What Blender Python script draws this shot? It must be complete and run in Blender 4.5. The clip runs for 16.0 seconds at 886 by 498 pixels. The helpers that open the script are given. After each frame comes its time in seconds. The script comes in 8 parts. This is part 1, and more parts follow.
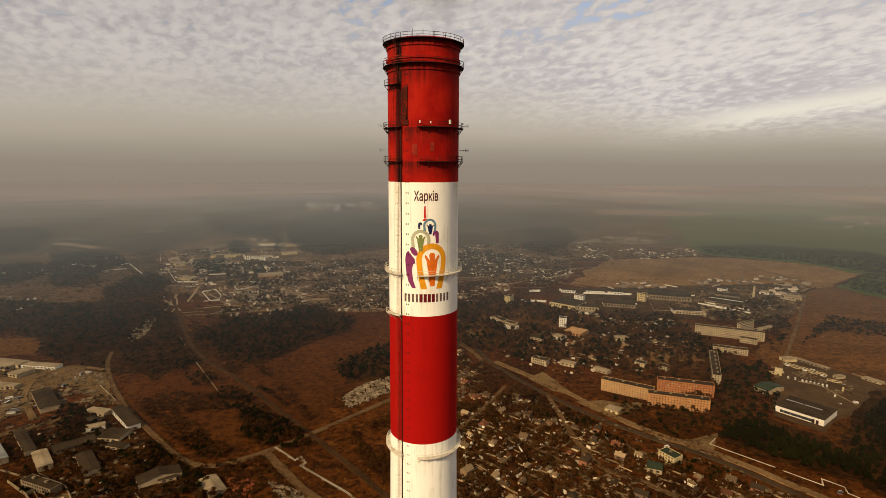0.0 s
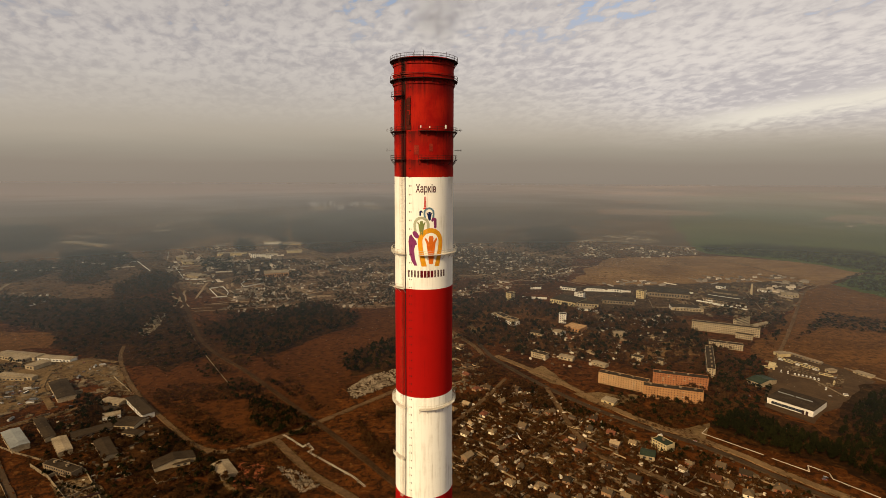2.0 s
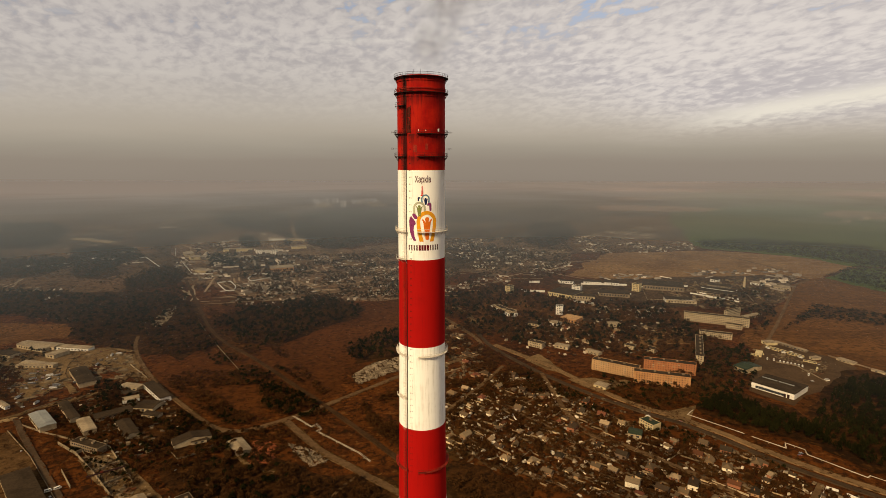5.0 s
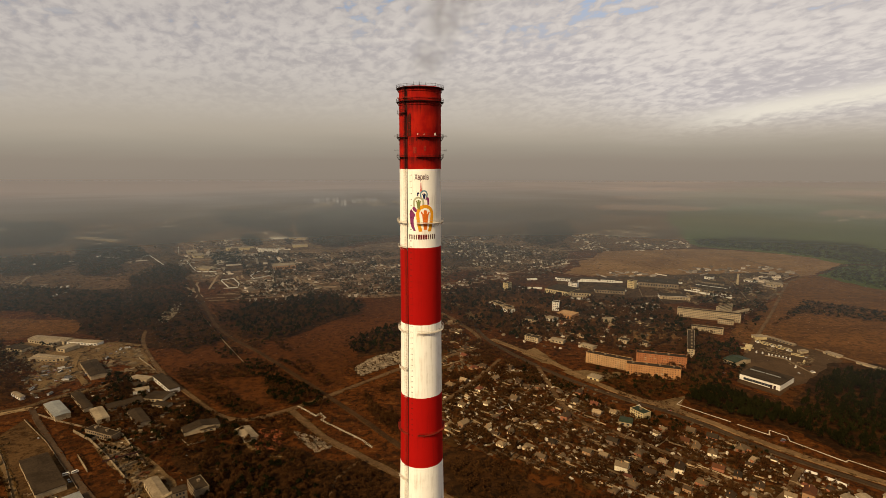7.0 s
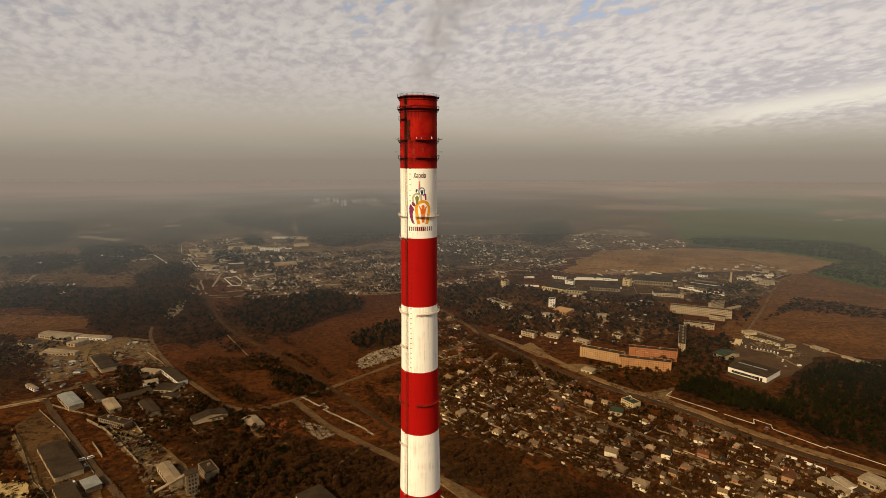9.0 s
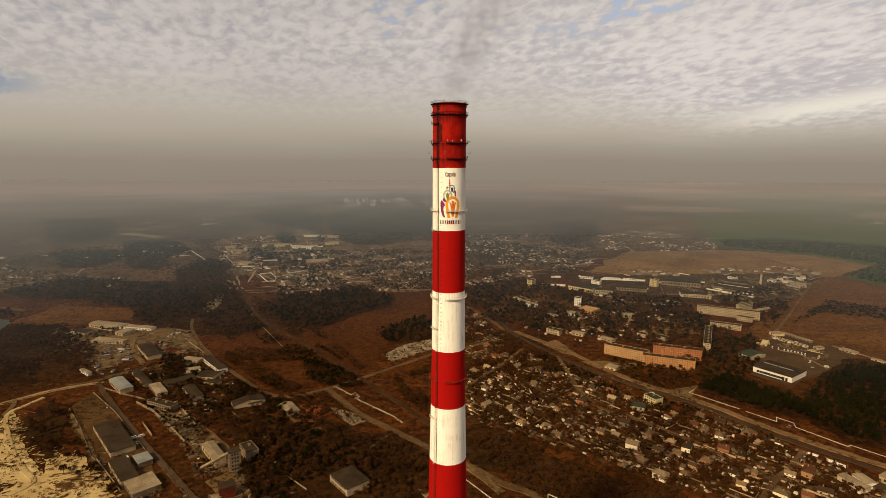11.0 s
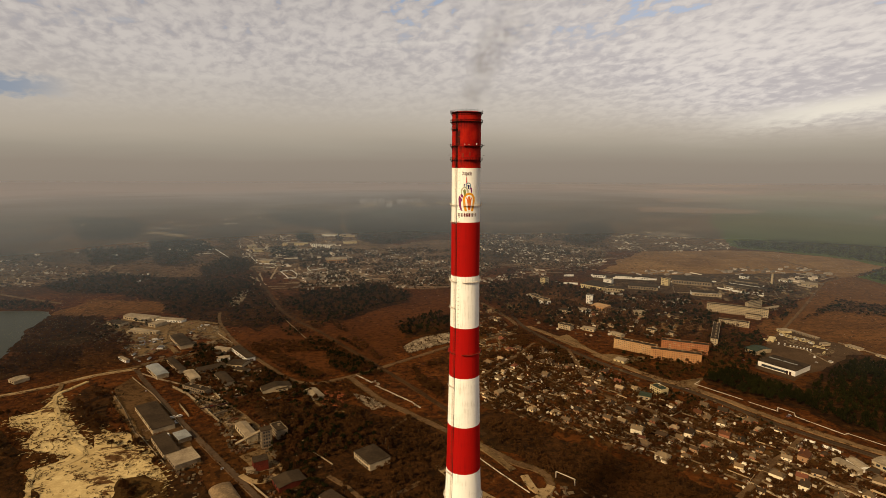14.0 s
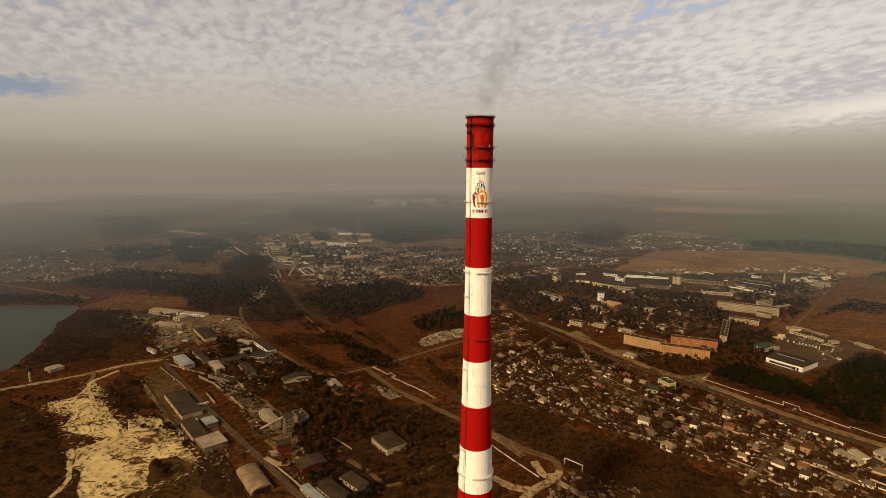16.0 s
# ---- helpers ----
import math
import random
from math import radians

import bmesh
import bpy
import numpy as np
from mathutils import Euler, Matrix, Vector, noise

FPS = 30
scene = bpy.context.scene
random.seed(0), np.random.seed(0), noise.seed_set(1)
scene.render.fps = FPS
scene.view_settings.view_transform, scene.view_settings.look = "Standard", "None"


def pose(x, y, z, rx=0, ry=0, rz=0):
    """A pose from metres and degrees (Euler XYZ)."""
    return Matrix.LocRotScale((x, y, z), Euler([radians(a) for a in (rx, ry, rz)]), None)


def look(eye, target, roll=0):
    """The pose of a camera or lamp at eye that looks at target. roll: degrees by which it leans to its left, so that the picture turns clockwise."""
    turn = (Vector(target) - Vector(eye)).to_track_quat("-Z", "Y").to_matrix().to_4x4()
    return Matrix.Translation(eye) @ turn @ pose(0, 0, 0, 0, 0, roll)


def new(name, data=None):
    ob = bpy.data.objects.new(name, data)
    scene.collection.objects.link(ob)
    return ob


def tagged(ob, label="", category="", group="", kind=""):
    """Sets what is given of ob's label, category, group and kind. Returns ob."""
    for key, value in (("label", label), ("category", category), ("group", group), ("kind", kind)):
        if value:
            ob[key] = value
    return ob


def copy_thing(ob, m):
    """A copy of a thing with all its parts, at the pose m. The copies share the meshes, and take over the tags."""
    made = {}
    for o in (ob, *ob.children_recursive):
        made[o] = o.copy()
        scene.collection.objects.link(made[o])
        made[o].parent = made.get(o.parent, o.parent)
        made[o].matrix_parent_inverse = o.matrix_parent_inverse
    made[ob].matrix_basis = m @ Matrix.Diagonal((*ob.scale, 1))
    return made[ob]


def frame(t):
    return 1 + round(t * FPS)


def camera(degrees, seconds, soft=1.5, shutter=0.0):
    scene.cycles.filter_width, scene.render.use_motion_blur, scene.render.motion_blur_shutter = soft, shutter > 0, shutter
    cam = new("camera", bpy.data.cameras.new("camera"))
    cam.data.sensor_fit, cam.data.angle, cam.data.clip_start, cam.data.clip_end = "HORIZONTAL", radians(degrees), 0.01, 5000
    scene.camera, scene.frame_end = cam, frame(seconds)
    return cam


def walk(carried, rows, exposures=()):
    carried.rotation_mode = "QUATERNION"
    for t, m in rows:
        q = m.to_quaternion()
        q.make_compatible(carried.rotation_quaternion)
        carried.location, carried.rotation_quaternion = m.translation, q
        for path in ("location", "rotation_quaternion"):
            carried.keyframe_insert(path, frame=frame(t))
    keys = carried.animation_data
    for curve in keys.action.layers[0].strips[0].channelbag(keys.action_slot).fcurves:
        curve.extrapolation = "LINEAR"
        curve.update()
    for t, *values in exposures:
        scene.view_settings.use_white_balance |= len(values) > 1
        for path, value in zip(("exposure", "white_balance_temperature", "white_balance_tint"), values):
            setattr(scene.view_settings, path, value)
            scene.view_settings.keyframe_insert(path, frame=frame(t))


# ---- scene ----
import collections
cam = camera(78.2, 16.0, soft=0.8)
PATH = [
    (0, (1.327, -128.277, 302.256), (1.378, -126.302, 301.949), 0.3),
    (0.5, (1.544, -134.462, 302.196), (1.59, -132.486, 301.888), 0.3),
    (1, (1.921, -140.352, 302.188), (1.962, -138.377, 301.88), 0.3),
    (1.5, (2.116, -146.513, 301.887), (2.155, -144.537, 301.579), 0.3),
    (2, (2.388, -152.79, 301.746), (2.427, -150.814, 301.438), 0.3),
    (2.5, (2.655, -159.286, 301.565), (2.693, -157.31, 301.256), 0.3),
    (3, (2.819, -165.656, 301.415), (2.857, -163.681, 301.105), 0.3),
    (3.5, (3.214, -171.88, 301.385), (3.249, -169.905, 301.073), 0.3),
    (4, (3.625, -177.959, 301.224), (3.658, -175.984, 300.91), 0.2),
    (6.5, (5.373, -210.194, 301.334), (5.404, -208.22, 301.014), 0.1),
    (7, (5.452, -216.987, 301.387), (5.484, -215.013, 301.068), 0.1),
    (7.5, (5.897, -223.677, 301.384), (5.929, -221.703, 301.066), 0.1),
    (8, (6.088, -230.667, 301.445), (6.121, -228.693, 301.127), 0.1),
    (8.5, (6.348, -237.581, 301.539), (6.383, -235.606, 301.221), 0.1),
    (9, (6.76, -244.344, 301.461), (6.793, -242.37, 301.143), 0.1),
    (11.5, (6.29, -278.169, 301.28), (6.205, -276.196, 300.964), 0.2),
    (12, (6.435, -285.173, 301.25), (6.346, -283.2, 300.934), 0.2),
    (12.5, (6.608, -291.864, 301.221), (6.516, -289.891, 300.906), 0.2),
    (13, (6.703, -298.808, 301.142), (6.605, -296.836, 300.827), 0.2),
    (13.5, (6.365, -305.67, 301.078), (6.254, -303.698, 300.764), 0.2),
    (14, (6.326, -312.421, 301.052), (6.204, -310.449, 300.74), 0.2),
    (14.5, (6.48, -319.023, 301.192), (6.348, -317.052, 300.879), 0.2),
    (15, (6.637, -325.588, 301.136), (6.498, -323.618, 300.822), 0.2),
    (15.5, (6.863, -332.128, 301.137), (6.71, -330.158, 300.824), 0.3),
    (16, (7.075, -339.749, 301.35), (6.904, -337.781, 301.037), 0.2),
]
walk(cam, [(t, look(eye, target, roll)) for t, eye, target, roll in PATH])

# ---- sky, sun, exposure ----
SUN_AZ, SUN_EL = 217.0, 34.0          # compass degrees from +y, clockwise; height above the horizon
scene.view_settings.exposure = 0.0

world = bpy.data.worlds.new("sky")
scene.world = world
world.use_nodes = True


class Nodes:
    """Short hand for building a node tree."""

    def __init__(self, tree):
        self.tree = tree
        tree.nodes.clear()

    def add(self, kind, **inputs):
        n = self.tree.nodes.new(kind)
        for key, value in inputs.items():
            self.put(n.inputs[key.replace("_", " ")], value)
        return n

    def put(self, socket, value):
        if isinstance(value, bpy.types.NodeSocket):
            self.tree.links.new(value, socket)
        else:
            socket.default_value = value

    def math(self, op, a, b=0.0, clamp=False):
        n = self.tree.nodes.new("ShaderNodeMath")
        n.operation, n.use_clamp = op, clamp
        self.put(n.inputs[0], a), self.put(n.inputs[1], b)
        return n.outputs[0]

    def remap(self, value, a, b, c=0.0, d=1.0, smooth=True):
        n = self.tree.nodes.new("ShaderNodeMapRange")
        n.interpolation_type = "SMOOTHSTEP" if smooth else "LINEAR"
        for i, v in enumerate((value, a, b, c, d)):
            self.put(n.inputs[i], v)
        return n.outputs[0]

    def mix(self, fac, a, b, blend="MIX"):
        n = self.tree.nodes.new("ShaderNodeMix")
        n.data_type, n.blend_type = "RGBA", blend
        self.put(n.inputs[0], fac)
        for i, v in ((6, a), (7, b)):
            self.put(n.inputs[i], (*v, 1) if isinstance(v, tuple) and len(v) == 3 else v)
        return n.outputs[2]

    def noise(self, vector, scale, detail=4.0, rough=0.55, warp=0.0):
        n = self.tree.nodes.new("ShaderNodeTexNoise")
        if vector is not None:
            self.put(n.inputs["Vector"], vector)
        n.inputs["Scale"].default_value, n.inputs["Detail"].default_value = scale, detail
        n.inputs["Roughness"].default_value, n.inputs["Distortion"].default_value = rough, warp
        return n.outputs["Fac"]

    def ramp(self, fac, stops, constant=False):
        n = self.tree.nodes.new("ShaderNodeValToRGB")
        n.color_ramp.interpolation = "CONSTANT" if constant else "LINEAR"
        e = n.color_ramp.elements
        while len(e) < len(stops):
            e.new(0.5)
        for el, (p, c) in zip(e, stops):
            el.position, el.color = p, (*c, 1)
        self.put(n.inputs[0], fac)
        return n.outputs[0]

    def xyz(self, x, y, z):
        n = self.tree.nodes.new("ShaderNodeCombineXYZ")
        for i, v in enumerate((x, y, z)):
            self.put(n.inputs[i], v)
        return n.outputs[0]


def build_sky():
    g = Nodes(world.node_tree)
    sky = g.add("ShaderNodeTexSky")
    sky.sky_type, sky.sun_disc = "NISHITA", False
    sky.sun_elevation, sky.sun_rotation = radians(SUN_EL), radians(SUN_AZ)
    sky.air_density, sky.dust_density = 1.0, 2.0
    blue = g.mix(1.0, sky.outputs[0], (0.13, 0.13, 0.135), "MULTIPLY")
    way = g.add("ShaderNodeTexCoord").outputs["Generated"]
    s = g.add("ShaderNodeSeparateXYZ", Vector=way)
    x, y, z = s.outputs
    flat = g.math("ADD", g.math("MAXIMUM", z, 0.0), 0.24)
    u, v = g.math("DIVIDE", x, flat), g.math("DIVIDE", y, flat)
    # a sheet of small cloudlets in rows, thicker and thinner in broad patches
    plane = g.xyz(u, v, 0.0)
    small = g.noise(g.xyz(u, g.math("ADD", g.math("MULTIPLY", v, 0.8), g.math("MULTIPLY", u, 0.25)), 0.0), 19.0, 4.0, 0.52, 0.3)
    broad = g.noise(plane, 1.5, 4.0, 0.55, 0.5)
    fleece = g.remap(g.math("ADD", g.math("MULTIPLY", small, 0.75), g.math("MULTIPLY", broad, 0.40)), 0.42, 0.72)
    cloud = g.mix(fleece, (0.415, 0.378, 0.372), (0.590, 0.535, 0.494))
    side = g.remap(x, -0.5, 0.5, 1.0, 1.06)
    cloud = g.mix(1.0, cloud, g.xyz(side, g.math("MULTIPLY", side, 1.01), g.math("MULTIPLY", side, 1.02)), "MULTIPLY")
    hole = g.remap(g.math("ADD", small, g.math("MULTIPLY", broad, 1.2)), 1.03, 0.86)
    gaps = g.math("MULTIPLY", hole, g.remap(z, 0.17, 0.30, 0.0, 0.85))
    air = g.mix(gaps, cloud, blue)
    streak = g.remap(g.noise(g.xyz(g.math("MULTIPLY", x, 1.3), g.math("MULTIPLY", y, 1.3), g.math("MULTIPLY", z, 11.0)), 2.6, 4.0, 0.55, 0.3), 0.58, 0.78, 0.0, 0.35)
    air = g.mix(g.math("MULTIPLY", streak, g.remap(z, 0.03, 0.09)), air, (0.78, 0.73, 0.64))
    # the sheet is thicker and darker overhead
    air = g.mix(g.remap(z, 0.16, 0.55), air, (0.28, 0.265, 0.26))
    # smog that lies along the horizon
    waver = g.math("MULTIPLY", g.math("SUBTRACT", g.noise(g.xyz(g.math("MULTIPLY", x, 2.0), g.math("MULTIPLY", y, 2.0), g.math("MULTIPLY", z, 14.0)), 1.6, 4.0), 0.5), 0.025)
    zz = g.math("ADD", z, waver)
    murk = g.ramp(g.remap(zz, -0.06, 0.14, smooth=False), [(0.0, (0.268, 0.224, 0.180)), (0.14, (0.272, 0.227, 0.182)), (0.30, (0.292, 0.245, 0.196)), (0.42, (0.345, 0.300, 0.240)), (0.55, (0.430, 0.374, 0.302)), (0.75, (0.495, 0.440, 0.370)), (1.0, (0.51, 0.463, 0.410))])
    veil = g.remap(zz, g.remap(x, -0.1, 0.4, 0.045, 0.022), g.remap(x, 0.0, 0.5, 0.21, 0.105), 1.0, 0.0)
    total = g.mix(veil, air, murk)
    # a bright bank of cloud low on the right
    bank = g.math("ABSOLUTE", g.math("SUBTRACT", g.math("ADD", z, g.math("MULTIPLY", g.math("SUBTRACT", small, 0.5), 0.025)), g.math("ADD", -0.006, g.math("MULTIPLY", x, 0.165))))
    total = g.mix(g.math("MULTIPLY", g.remap(bank, 0.024, 0.0, 0.0, 0.85), g.remap(x, 0.36, 0.52)), total, (0.72, 0.665, 0.565))
    # a long rift of clear sky low on the left
    rift = g.math("ABSOLUTE", g.math("SUBTRACT", g.math("ADD", z, g.math("MULTIPLY", g.math("SUBTRACT", small, 0.5), 0.03)), g.math("ADD", 0.126, g.math("MULTIPLY", x, 0.03))))
    total = g.mix(g.math("MULTIPLY", g.remap(rift, 0.020, 0.004, 0.0, 0.85), g.remap(x, -0.585, -0.66)), total, (0.235, 0.290, 0.375))
    total = g.mix(g.remap(z, -0.030, -0.060), total, (0.085, 0.066, 0.050))
    lift = g.remap(g.math("ADD", x, g.math("MULTIPLY", z, 1.0)), -0.25, 0.70, 1.0, 1.18)
    lift = g.math("ADD", 1.0, g.math("MULTIPLY", g.math("SUBTRACT", lift, 1.0), g.remap(z, -0.01, 0.09)))
    total = g.mix(1.0, total, g.xyz(lift, g.math("MULTIPLY", lift, 0.995), g.math("MULTIPLY", lift, 0.985)), "MULTIPLY")
    out = g.add("ShaderNodeOutputWorld")
    g.tree.links.new(g.add("ShaderNodeBackground", Color=total, Strength=1.0).outputs[0], out.inputs[0])


build_sky()
sun = new("sun", bpy.data.lights.new("sun", "SUN"))
sun.data.energy, sun.data.angle, sun.data.color = 4.9, radians(8.0), (1.0, 0.765, 0.48)
az, el = radians(SUN_AZ), radians(SUN_EL)
sun_from = Vector((math.sin(az) * math.cos(el), math.cos(az) * math.cos(el), math.sin(el)))
sun.matrix_world = look(sun_from * 900, (0, 0, 0))


# ---- materials ----
def material(name, rough=0.85, metal=0.0, spec=0.3):
    m = bpy.data.materials.new(name)
    m.use_nodes = True
    g = Nodes(m.node_tree)
    b = g.add("ShaderNodeBsdfPrincipled", Roughness=rough, Metallic=metal)
    b.inputs["Specular IOR Level"].default_value = spec
    out = g.add("ShaderNodeOutputMaterial")
    g.tree.links.new(b.outputs[0], out.inputs[0])
    return m, g, b


def place(g):
    return g.add("ShaderNodeNewGeometry").outputs["Position"]


def bump(g, b, height, strength=0.4, distance=0.1):
    n = g.add("ShaderNodeBump", Height=height, Strength=strength, Distance=distance)
    g.tree.links.new(n.outputs[0], b.inputs["Normal"])


def mottled(name, light, dark, coarse=0.05, fine=0.6, rough=0.9, relief=0.0, third=None, spec=0.03, scrub=None, furrow=0.0, weeds=None):
    """Two colours in patches of two sizes, in world metres."""
    m, g, b = material(name, rough, 0.0, spec)
    p = place(g)
    if furrow:
        q = g.add("ShaderNodeMapping", Vector=p, Rotation=(0, 0, furrow), Scale=(0.12, 1.0, 1.0)).outputs[0]
    else:
        q = p
    n1, n2 = g.noise(p, coarse, 5.0, 0.6, 0.6), g.noise(q, fine, 4.0, 0.65)
    n3 = g.noise(p, fine * 5.0, 3.0, 0.7)
    f = g.remap(g.math("ADD", g.math("ADD", g.math("MULTIPLY", n1, 0.45), g.math("MULTIPLY", n2, 0.33)), g.math("MULTIPLY", n3, 0.22)), 0.38, 0.62)
    c = g.mix(f, dark, light)
    if third:
        c = g.mix(g.remap(g.noise(p, coarse * 0.31, 4.0), 0.5, 0.66), c, third)
    if scrub:
        c = g.mix(g.remap(g.noise(g.add("ShaderNodeMapping", Vector=p, Rotation=(0, 0, -0.75), Scale=(0.45, 1.0, 1.0)).outputs[0], 0.032, 9.0, 0.76, 0.4), 0.550, 0.585), c, scrub)
    if weeds:
        blot = g.noise(p, 0.11, 5.0, 0.7, 0.5)
        c = g.mix(g.remap(blot, 0.50, 0.60, 0.0, 0.85), c, weeds[0])
        c = g.mix(g.remap(blot, 0.44, 0.34, 0.0, 0.7), c, weeds[1])
    g.put(b.inputs["Base Color"], c)
    if relief:
        bump(g, b, n2, 0.7, relief)
    return m


def by_object(name, colours, fine=0.8, wear=0.35, rough=0.9, spec=0.05):
    """One of several colours for each object, weathered in streaks and patches."""
    m, g, b = material(name, rough, 0.0, spec)
    r = g.add("ShaderNodeObjectInfo").outputs["Random"]
    n = len(colours)
    c = g.ramp(r, [(i / n, col) for i, col in enumerate(colours)], True)
    dirt = g.noise(place(g), fine, 5.0, 0.65)
    c = g.mix(g.remap(dirt, 0.4, 0.75, 0.0, wear), c, (0.05, 0.04, 0.03))
    g.put(b.inputs["Base Color"], c)
    return m


def by_island(name, light, dark, patch=0.03, rough=0.95, warm=None, rare=1.0):
    """Each leaf, twig bundle or hut its own shade between two colours, with broad patches."""
    m, g, b = material(name, rough, 0.0, 0.0)
    geo = g.add("ShaderNodeNewGeometry")
    f = g.math("ADD", g.math("MULTIPLY", g.math("POWER", geo.outputs["Random Per Island"], rare), 0.55 if rare == 1.0 else 0.9), g.remap(g.noise(geo.outputs["Position"], patch, 4.0), 0.35, 0.65, 0.0, 0.45 if rare == 1.0 else 0.12))
    c = g.mix(f, dark, light)
    if warm:
        c = g.mix(g.remap(g.noise(geo.outputs["Position"], patch * 1.7, 3.0), 0.52, 0.7), c, warm)
    g.put(b.inputs["Base Color"], c)
    return m


def painted(name, base, stain, amount):
    """Old paint on concrete: vertical streaks, lift joints and patches."""
    m, g, b = material(name, 0.75, 0.0, 0.08)
    p = place(g)
    s = g.add("ShaderNodeSeparateXYZ", Vector=p)
    x, y, z = s.outputs
    streak = g.noise(g.xyz(x, y, g.math("MULTIPLY", z, 0.05)), 1.3, 5.0, 0.65)
    patch = g.noise(p, 0.16, 5.0, 0.6)
    fine = g.noise(p, 2.2, 4.0, 0.7)
    f = g.remap(g.math("ADD", g.math("MULTIPLY", streak, 0.6), g.math("MULTIPLY", patch, 0.4)), 0.48, 0.72, 0.0, amount)
    joint = g.math("LESS_THAN", g.math("FRACT", g.math("DIVIDE", z, 2.5)), 0.03)
    c = g.mix(g.math("ADD", f, g.math("MULTIPLY", joint, 0.06)), base, stain)
    c = g.mix(g.remap(fine, 0.62, 0.75, 0.0, amount * 0.6), c, stain)
    g.put(b.inputs["Base Color"], c)
    bump(g, b, fine, 0.25, 0.03)
    return m


def sooty():
    """Red paint of the stack's head: soot, plus painted shade at galleries and ladder."""
    m, g, b = material("sooty_shaded_red_paint", 0.75, 0.0, 0.08)
    p = place(g)
    x, y, z = g.add("ShaderNodeSeparateXYZ", Vector=p).outputs
    turn = g.math("ARCTAN2", x, g.math("MULTIPLY", y, -1.0))
    streak = g.noise(g.xyz(g.math("MULTIPLY", turn, 8.1), 0.0, g.math("MULTIPLY", z, 0.035)), 0.9, 5.0, 0.7)
    thin = g.noise(g.xyz(g.math("MULTIPLY", turn, 8.1), 4.0, g.math("MULTIPLY", z, 0.09)), 3.2, 4.0, 0.7)
    patch_ = g.noise(p, 0.20, 5.0, 0.65)
    c = g.mix(g.remap(patch_, 0.35, 0.65), (0.26, 0.0034, 0.0015), (0.37, 0.0105, 0.0025))
    c = g.mix(g.remap(thin, 0.50, 0.72, 0.0, 0.55), c, (0.11, 0.005, 0.003))
    # soot and painted shade: the strip beside the ladder, streaks under each ledge
    strip = g.math("MULTIPLY", g.remap(g.math("ABSOLUTE", g.math("ADD", turn, 0.69)), 0.18, 0.03), g.remap(streak, 0.30, 0.55, 0.7, 1.0))
    under_ledges = 0.0
    for ledge, long in ((328.6, 3.6), (323.4, 6.5), (310.2, 5.0), (302.8, 4.5)):
        d = g.math("SUBTRACT", ledge, z)
        run = g.math("MULTIPLY", g.remap(d, 0.0, long, 1.0, 0.0), g.math("GREATER_THAN", d, 0.0))
        under_ledges = g.math("MAXIMUM", run, under_ledges)
    under_ledges = g.math("MULTIPLY", under_ledges, g.remap(streak, 0.30, 0.62, 0.25, 0.95))
    c = g.mix(g.math("MAXIMUM", strip, g.math("MULTIPLY", under_ledges, 0.8)), c, (0.022, 0.0035, 0.0025))
    c = g.mix(g.remap(g.math("ADD", g.math("MULTIPLY", streak, 0.7), g.math("MULTIPLY", patch_, 0.4)), 0.58, 0.80, 0.0, 0.75), c, (0.035, 0.004, 0.003))
    g.put(b.inputs["Base Color"], c)
    bump(g, b, thin, 0.25, 0.03)
    return m


M = {}
M["red"] = painted("red_paint", (0.33, 0.0040, 0.0022), (0.17, 0.004, 0.003), 0.45)
M["soot_shade_red"] = sooty()
M["white"] = painted("white_paint", (0.88, 0.85, 0.74), (0.44, 0.38, 0.27), 0.62)
M["steel"] = mottled("dark_steel", (0.05, 0.02, 0.016), (0.02, 0.012, 0.01), 0.5, 3.0, 0.6)
M["white_steel"] = mottled("whitewashed_steel", (0.72, 0.66, 0.53), (0.40, 0.34, 0.26), 0.5, 3.0, 0.6)
M["red_steel"] = mottled("red_steel", (0.30, 0.03, 0.015), (0.12, 0.015, 0.01), 0.5, 3.0, 0.6)
M["rust_plate"] = painted("sooty_plate", (0.060, 0.010, 0.005), (0.012, 0.005, 0.004), 1.0)
M["ground"] = mottled("autumn_ground", (0.0930, 0.0272, 0.0048), (0.0240, 0.0078, 0.0019), 0.012, 0.16, 0.95, 0.4, (0.0470, 0.0178, 0.0036), weeds=((0.0150, 0.0066, 0.0019), (0.1250, 0.0500, 0.0120)))
M["meadow"] = mottled("brown_meadow", (0.0760, 0.0240, 0.0050), (0.0430, 0.0142, 0.0035), 0.008, 0.12, 0.95, 0.3, weeds=((0.0270, 0.0102, 0.0026), (0.0860, 0.0310, 0.0078)))
M["fallow"] = mottled("fallow_field", (0.122, 0.050, 0.0118), (0.068, 0.0275, 0.0068), 0.010, 0.05, 0.95, 0.3, furrow=0.9, weeds=((0.046, 0.0200, 0.0058), (0.150, 0.070, 0.0180)))
M["tan"] = mottled("dry_field", (0.2214, 0.1210, 0.0432), (0.1107, 0.0518, 0.0166), 0.006, 0.06, 0.95, 0.3, furrow=0.2, weeds=((0.0983, 0.0482, 0.0172), (0.2787, 0.1687, 0.0689)))
M["green"] = mottled("green_forest_country", (0.060, 0.080, 0.014), (0.040, 0.053, 0.010), 0.003, 0.02, 0.95, 0.3)
M["haze_field"] = mottled("dull_tan_grass", (0.090, 0.050, 0.022), (0.028, 0.015, 0.007), 0.012, 0.05, 0.95, 0.3, weeds=((0.016, 0.009, 0.005), (0.120, 0.072, 0.036)))
M["old_sheet"] = mottled("old_corrugated_sheet", (0.27, 0.178, 0.088), (0.10, 0.064, 0.032), 0.06, 0.6, 0.7)
M["pink_field"] = mottled("pale_reddish_field", (0.30, 0.175, 0.105), (0.17, 0.10, 0.06), 0.006, 0.06, 0.95)
